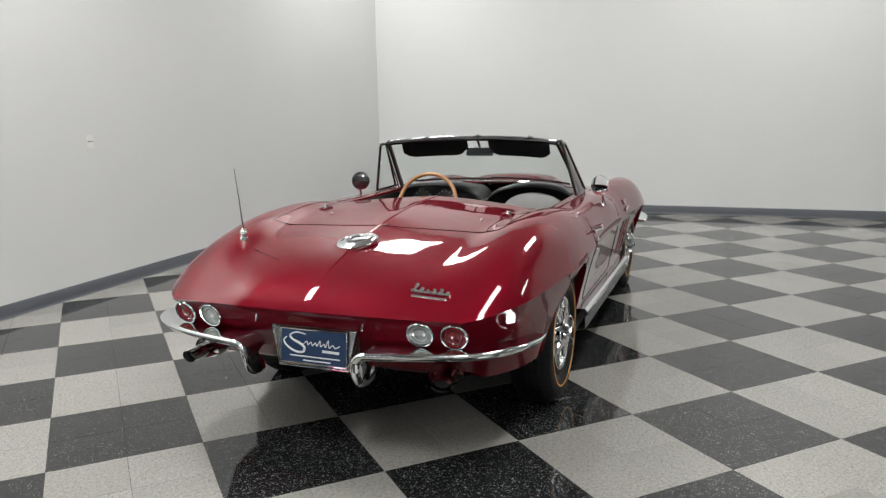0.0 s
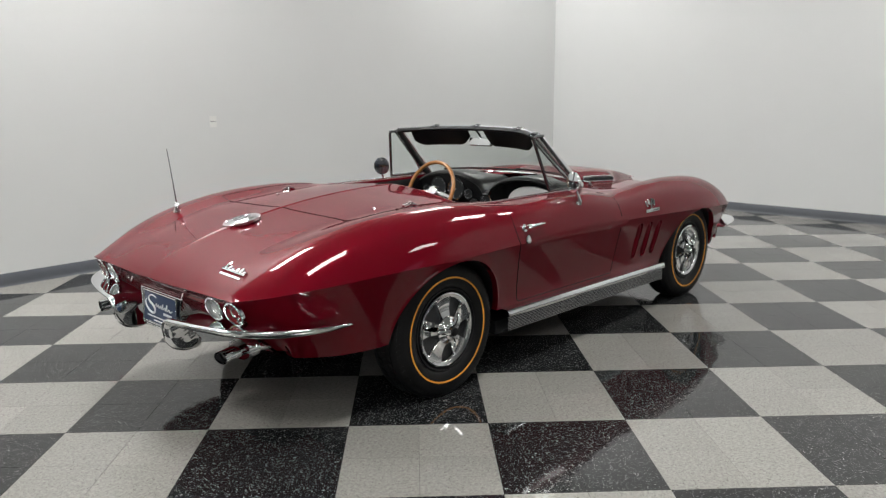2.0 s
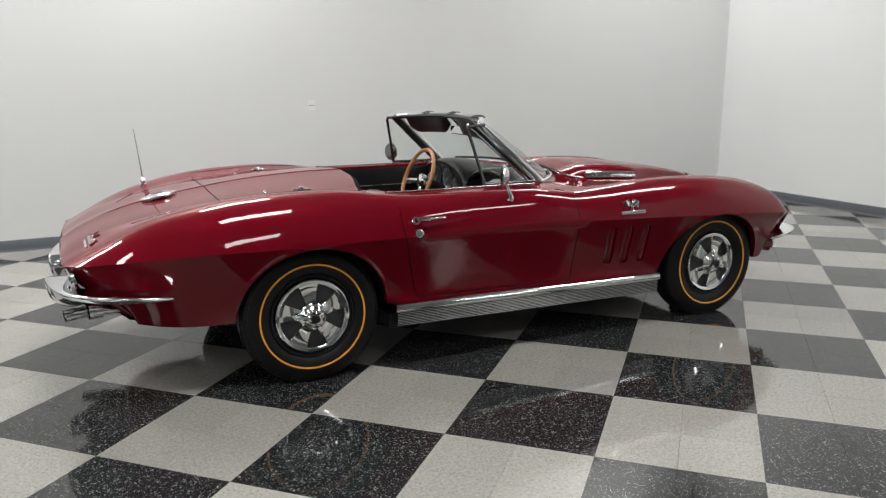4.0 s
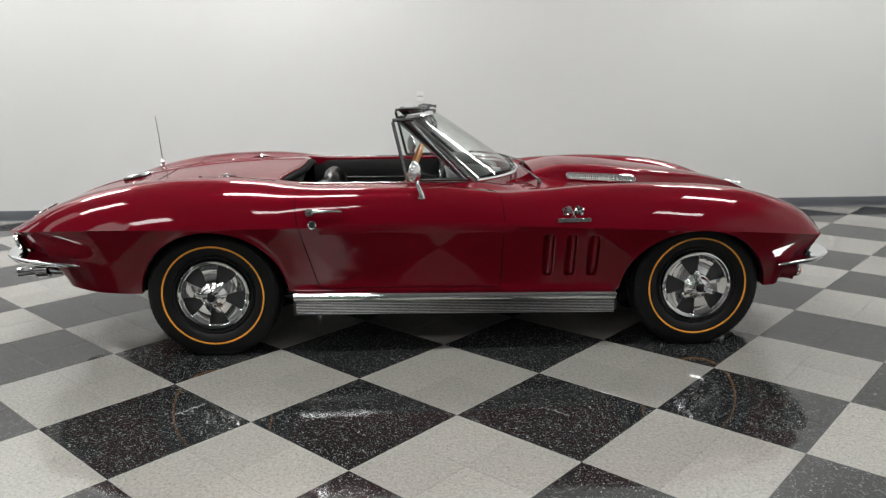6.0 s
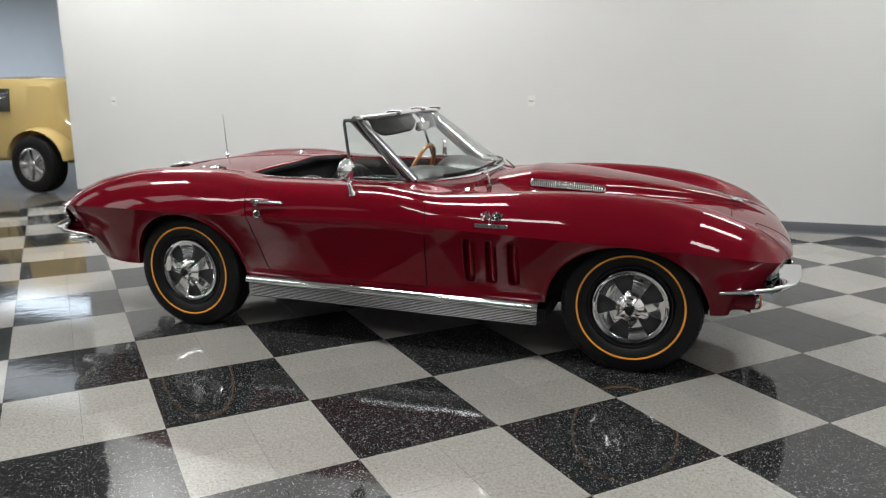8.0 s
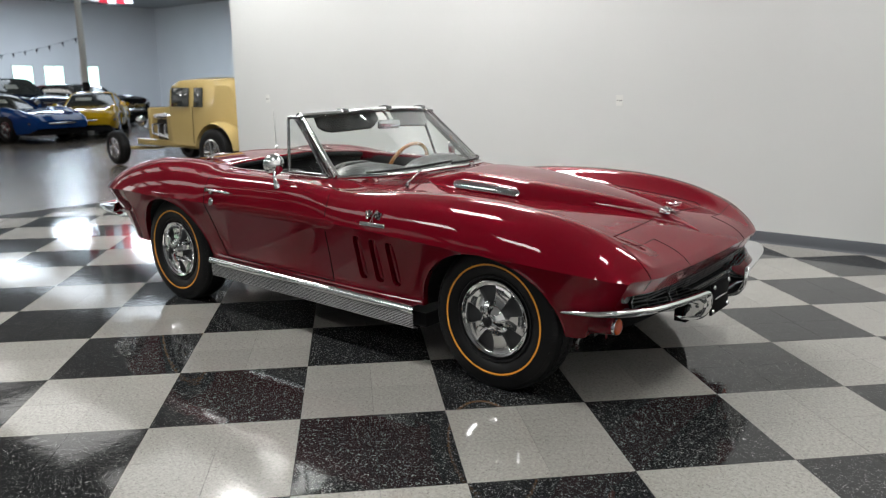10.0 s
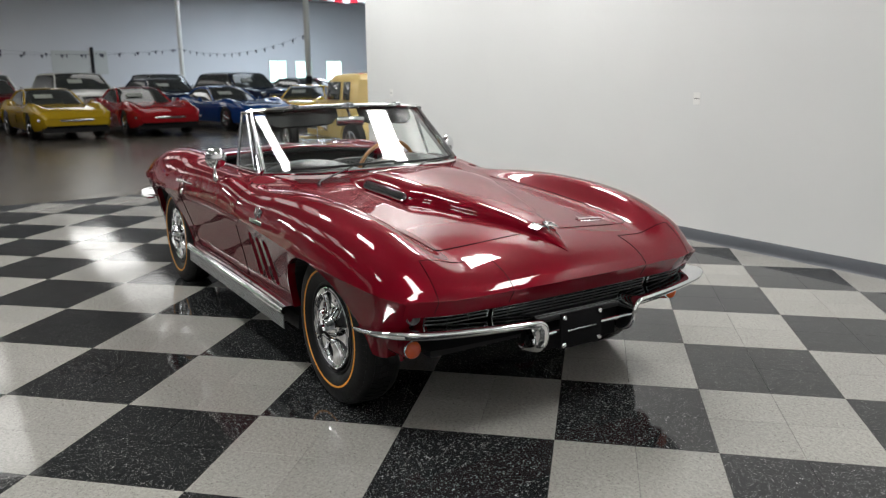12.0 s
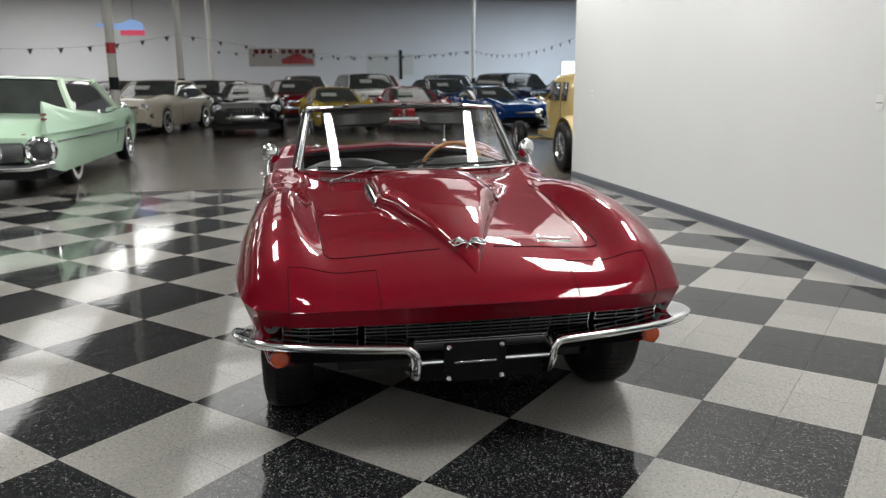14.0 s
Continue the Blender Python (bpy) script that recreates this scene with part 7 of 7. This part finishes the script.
for i in range(len(pts)):
    j = (i + 1) % len(pts)
    bm.faces.new((lo[i], lo[j], hi[j], hi[i]))
bmesh.ops.recalc_face_normals(bm, faces=bm.faces)
part("swash", bm, NEONBLUE, ns, "pale blue lit swash", smooth=False)
bm = bmesh.new()
box(bm, 0.0, 0.13, 0.1, 1.35, -0.30, -0.06, 0.02, 1)
part("bar", bm, NEONRED, ns, "red lit bar")
bm = bmesh.new()
for y in (-0.8, 0.8):
    tube(bm, [(0.06, y, 0.2), (0.06, y, (HALL_Z - 3.30) / 0.8)], 0.008, 6)
part("hanger", bm, BLACK, ns)

# windows with daylight at the far end
DAY = glow("daylight_pane", (0.60, 0.90, 0.84), 2.2)
for k, y in enumerate((17.2, 19.0, 21.2)):
    wn_ = thing("window_%d" % (k + 1), pose(HALL_X0, y, 2.0), "bright daylight window in the far wall", "window", kind="structure")
    bm = bmesh.new()
    box(bm, 0.012, 0.03, -0.55, 0.55, -0.75, 0.55)
    part("pane", bm, DAY, wn_, smooth=False)
    for y0, y1, z0, z1 in ((-0.6, -0.55, -0.8, 0.6), (0.55, 0.6, -0.8, 0.6), (-0.55, 0.55, 0.55, 0.6), (-0.55, 0.55, -0.8, -0.75), (-0.02, 0.02, -0.75, 0.55)):
        bm = bmesh.new()
        box(bm, 0.005, 0.06, y0, y1, z0, z1)
        part("window_frame", bm, COLWHITE, wn_, smooth=False)

# pennant strings
PENN = plain("dark_pennant", (0.05, 0.05, 0.07), 0.7)


def pennants(a, b, sag, n):
    ob = thing("pennant_string", pose(0, 0, 0), "string of small dark pennants across the hall", "bunting", "bunting in the hall")
    A, B = Vector(a), Vector(b)
    pts = []
    for k in range(25):
        t = k / 24
        p = A.lerp(B, t)
        p.z -= sag * 4 * t * (1 - t)
        pts.append(p)
    bm = bmesh.new()
    tube(bm, pts, 0.004, 5)
    part("cord", bm, PENN, ob)
    d = (B - A).normalized()
    for k in range(n):
        t = (k + 0.5) / n
        p = A.lerp(B, t)
        p.z -= sag * 4 * t * (1 - t)
        bm = bmesh.new()
        tw = 0.5 * math.sin(k * 1.7)
        side = Vector((0.08 * tw, 0, 0))
        vs = [bm.verts.new(q) for q in (p - d * 0.085, p + d * 0.085, p + Vector((0, 0, -0.17)) + side * 1.5)]
        bm.faces.new(vs)
        part("pennant", bm, PENN, ob, smooth=False)


pennants((-22.4, 9.75, 3.0), (-35.4, 8.75, 2.9), 0.45, 16)
pennants((-35.4, 8.75, 2.9), (-35.4, -4.5, 2.9), 0.35, 16)
pennants((-22.4, -4.2, 2.9), (-35.4, 8.75, 2.9), 0.5, 16)
pennants((-22.4, -4.2, 2.9), (-15.6, -12.0, 2.7), 0.5, 12)
# hanging striped cloth
fl = thing("hanging_flag", pose(-30.0, 14.6, 5.35), "red and white striped cloth hanging from the ceiling", "flag")
for k in range(8):
    bm = bmesh.new()
    box(bm, -0.01, 0.01, -1.6 + 0.4 * k, -1.2 + 0.4 * k, -0.40 + 0.05 * math.sin(k), HALL_Z - 5.352)
    part("stripe", bm, (REDENAMEL, WHITEENAMEL)[k % 2], fl, smooth=False)

# ---- floor tiles ----
TILE = 0.3048
GRID_X, GRID_Y = -0.0805, -1.556
HALF = math.sqrt(0.5)
X0, X1, Y0, Y1 = CHECK_END, WALL_X, -9.0, WALL_Y


def cell_point(a, b):
    """A point of the tile lattice, which lies at 45 degrees to the walls."""
    return (GRID_X + (a + b) * HALF * TILE, GRID_Y + (b - a) * HALF * TILE)


def clip(poly):
    for axis, lim, sign in ((0, X0, 1), (0, X1, -1), (1, Y0, 1), (1, Y1, -1)):
        out = []
        for i, p in enumerate(poly):
            q = poly[(i + 1) % len(poly)]
            dp, dq = sign * (p[axis] - lim), sign * (q[axis] - lim)
            if dp >= 0:
                out.append(p)
            if dp * dq < 0:
                t = dp / (dp - dq)
                out.append((p[0] + (q[0] - p[0]) * t, p[1] + (q[1] - p[1]) * t))
        poly = out
        if len(poly) < 3:
            return []
    return poly


floor_base = bmesh.new()
box(floor_base, X0, X1, Y0, Y1, -0.0055, -0.003)
floor_ob = part("floor", floor_base, GROUT, smooth=False)
tagged(floor_ob, "black and pale grey checkered vinyl tile floor, waxed", "floor", kind="structure")


def tile_mesh(name, mat):
    g, b = 0.0003, 0.0006
    h = TILE * 0.5
    bm = bmesh.new()
    lo = [bm.verts.new((sx * (h - g), sy * (h - g), -0.003)) for sx, sy in ((-1, -1), (1, -1), (1, 1), (-1, 1))]
    mid = [bm.verts.new((sx * (h - g), sy * (h - g), -0.0008)) for sx, sy in ((-1, -1), (1, -1), (1, 1), (-1, 1))]
    hi = [bm.verts.new((sx * (h - g - b), sy * (h - g - b), 0)) for sx, sy in ((-1, -1), (1, -1), (1, 1), (-1, 1))]
    bm.faces.new(hi)
    for i in range(4):
        j = (i + 1) % 4
        bm.faces.new((lo[i], lo[j], mid[j], mid[i]))
        bm.faces.new((mid[i], mid[j], hi[j], hi[i]))
    me = bpy.data.meshes.new(name)
    bm.to_mesh(me)
    bm.free()
    me.materials.append(mat)
    return me


dark_mesh, light_mesh = tile_mesh("tile_dark", DARKTILE), tile_mesh("tile_light", LIGHTTILE)
cells = []
for a in range(-60, 61):
    for b in range(-60, 61):
        quad = [cell_point(a, b), cell_point(a + 1, b), cell_point(a + 1, b + 1), cell_point(a, b + 1)]
        poly = clip(quad)
        if poly:
            cx, cy = cell_point(a + 0.5, b + 0.5)
            cells.append((math.hypot(cx * 0.8, cy + 1.9), a, b, poly, len(poly) == 4 and all(p in quad for p in poly), cx, cy))
cells.sort()
single, rest = 0, {0: ([], []), 1: ([], [])}
for d, a, b, poly, whole, cx, cy in cells:
    dark = (math.floor(a / 2) + math.floor(b / 2)) % 2 == 0
    if whole and single < 300:
        single += 1
        ob = new("tile", dark_mesh if dark else light_mesh)
        ob.matrix_basis = pose(cx, cy, random.uniform(-0.0003, 0.0001), random.uniform(-0.03, 0.03), random.uniform(-0.03, 0.03), -45)
        ob.parent = floor_ob
    else:
        vs, fs = rest[int(dark)]
        mx, my = sum(p[0] for p in poly) / len(poly), sum(p[1] for p in poly) / len(poly)
        k = len(vs)
        n = len(poly)
        s = 1 - 0.0008 / TILE
        t = 1 - 0.0018 / TILE
        vs += [(mx + (p[0] - mx) * s, my + (p[1] - my) * s, -0.003) for p in poly]
        vs += [(mx + (p[0] - mx) * t, my + (p[1] - my) * t, 0.0) for p in poly]
        fs.append([k + n + i for i in range(n)])
        fs += [[k + i, k + (i + 1) % n, k + n + (i + 1) % n, k + n + i] for i in range(n)]
for dark, (vs, fs) in rest.items():
    me = bpy.data.meshes.new("tile_field")
    me.from_pydata(vs, [], fs)
    me.materials.append(DARKTILE if dark else LIGHTTILE)
    ob = new("tile_field", me)
    ob.parent = floor_ob
    tagged(ob, "dark speckled floor tiles" if dark else "pale speckled floor tiles", kind="stuff")
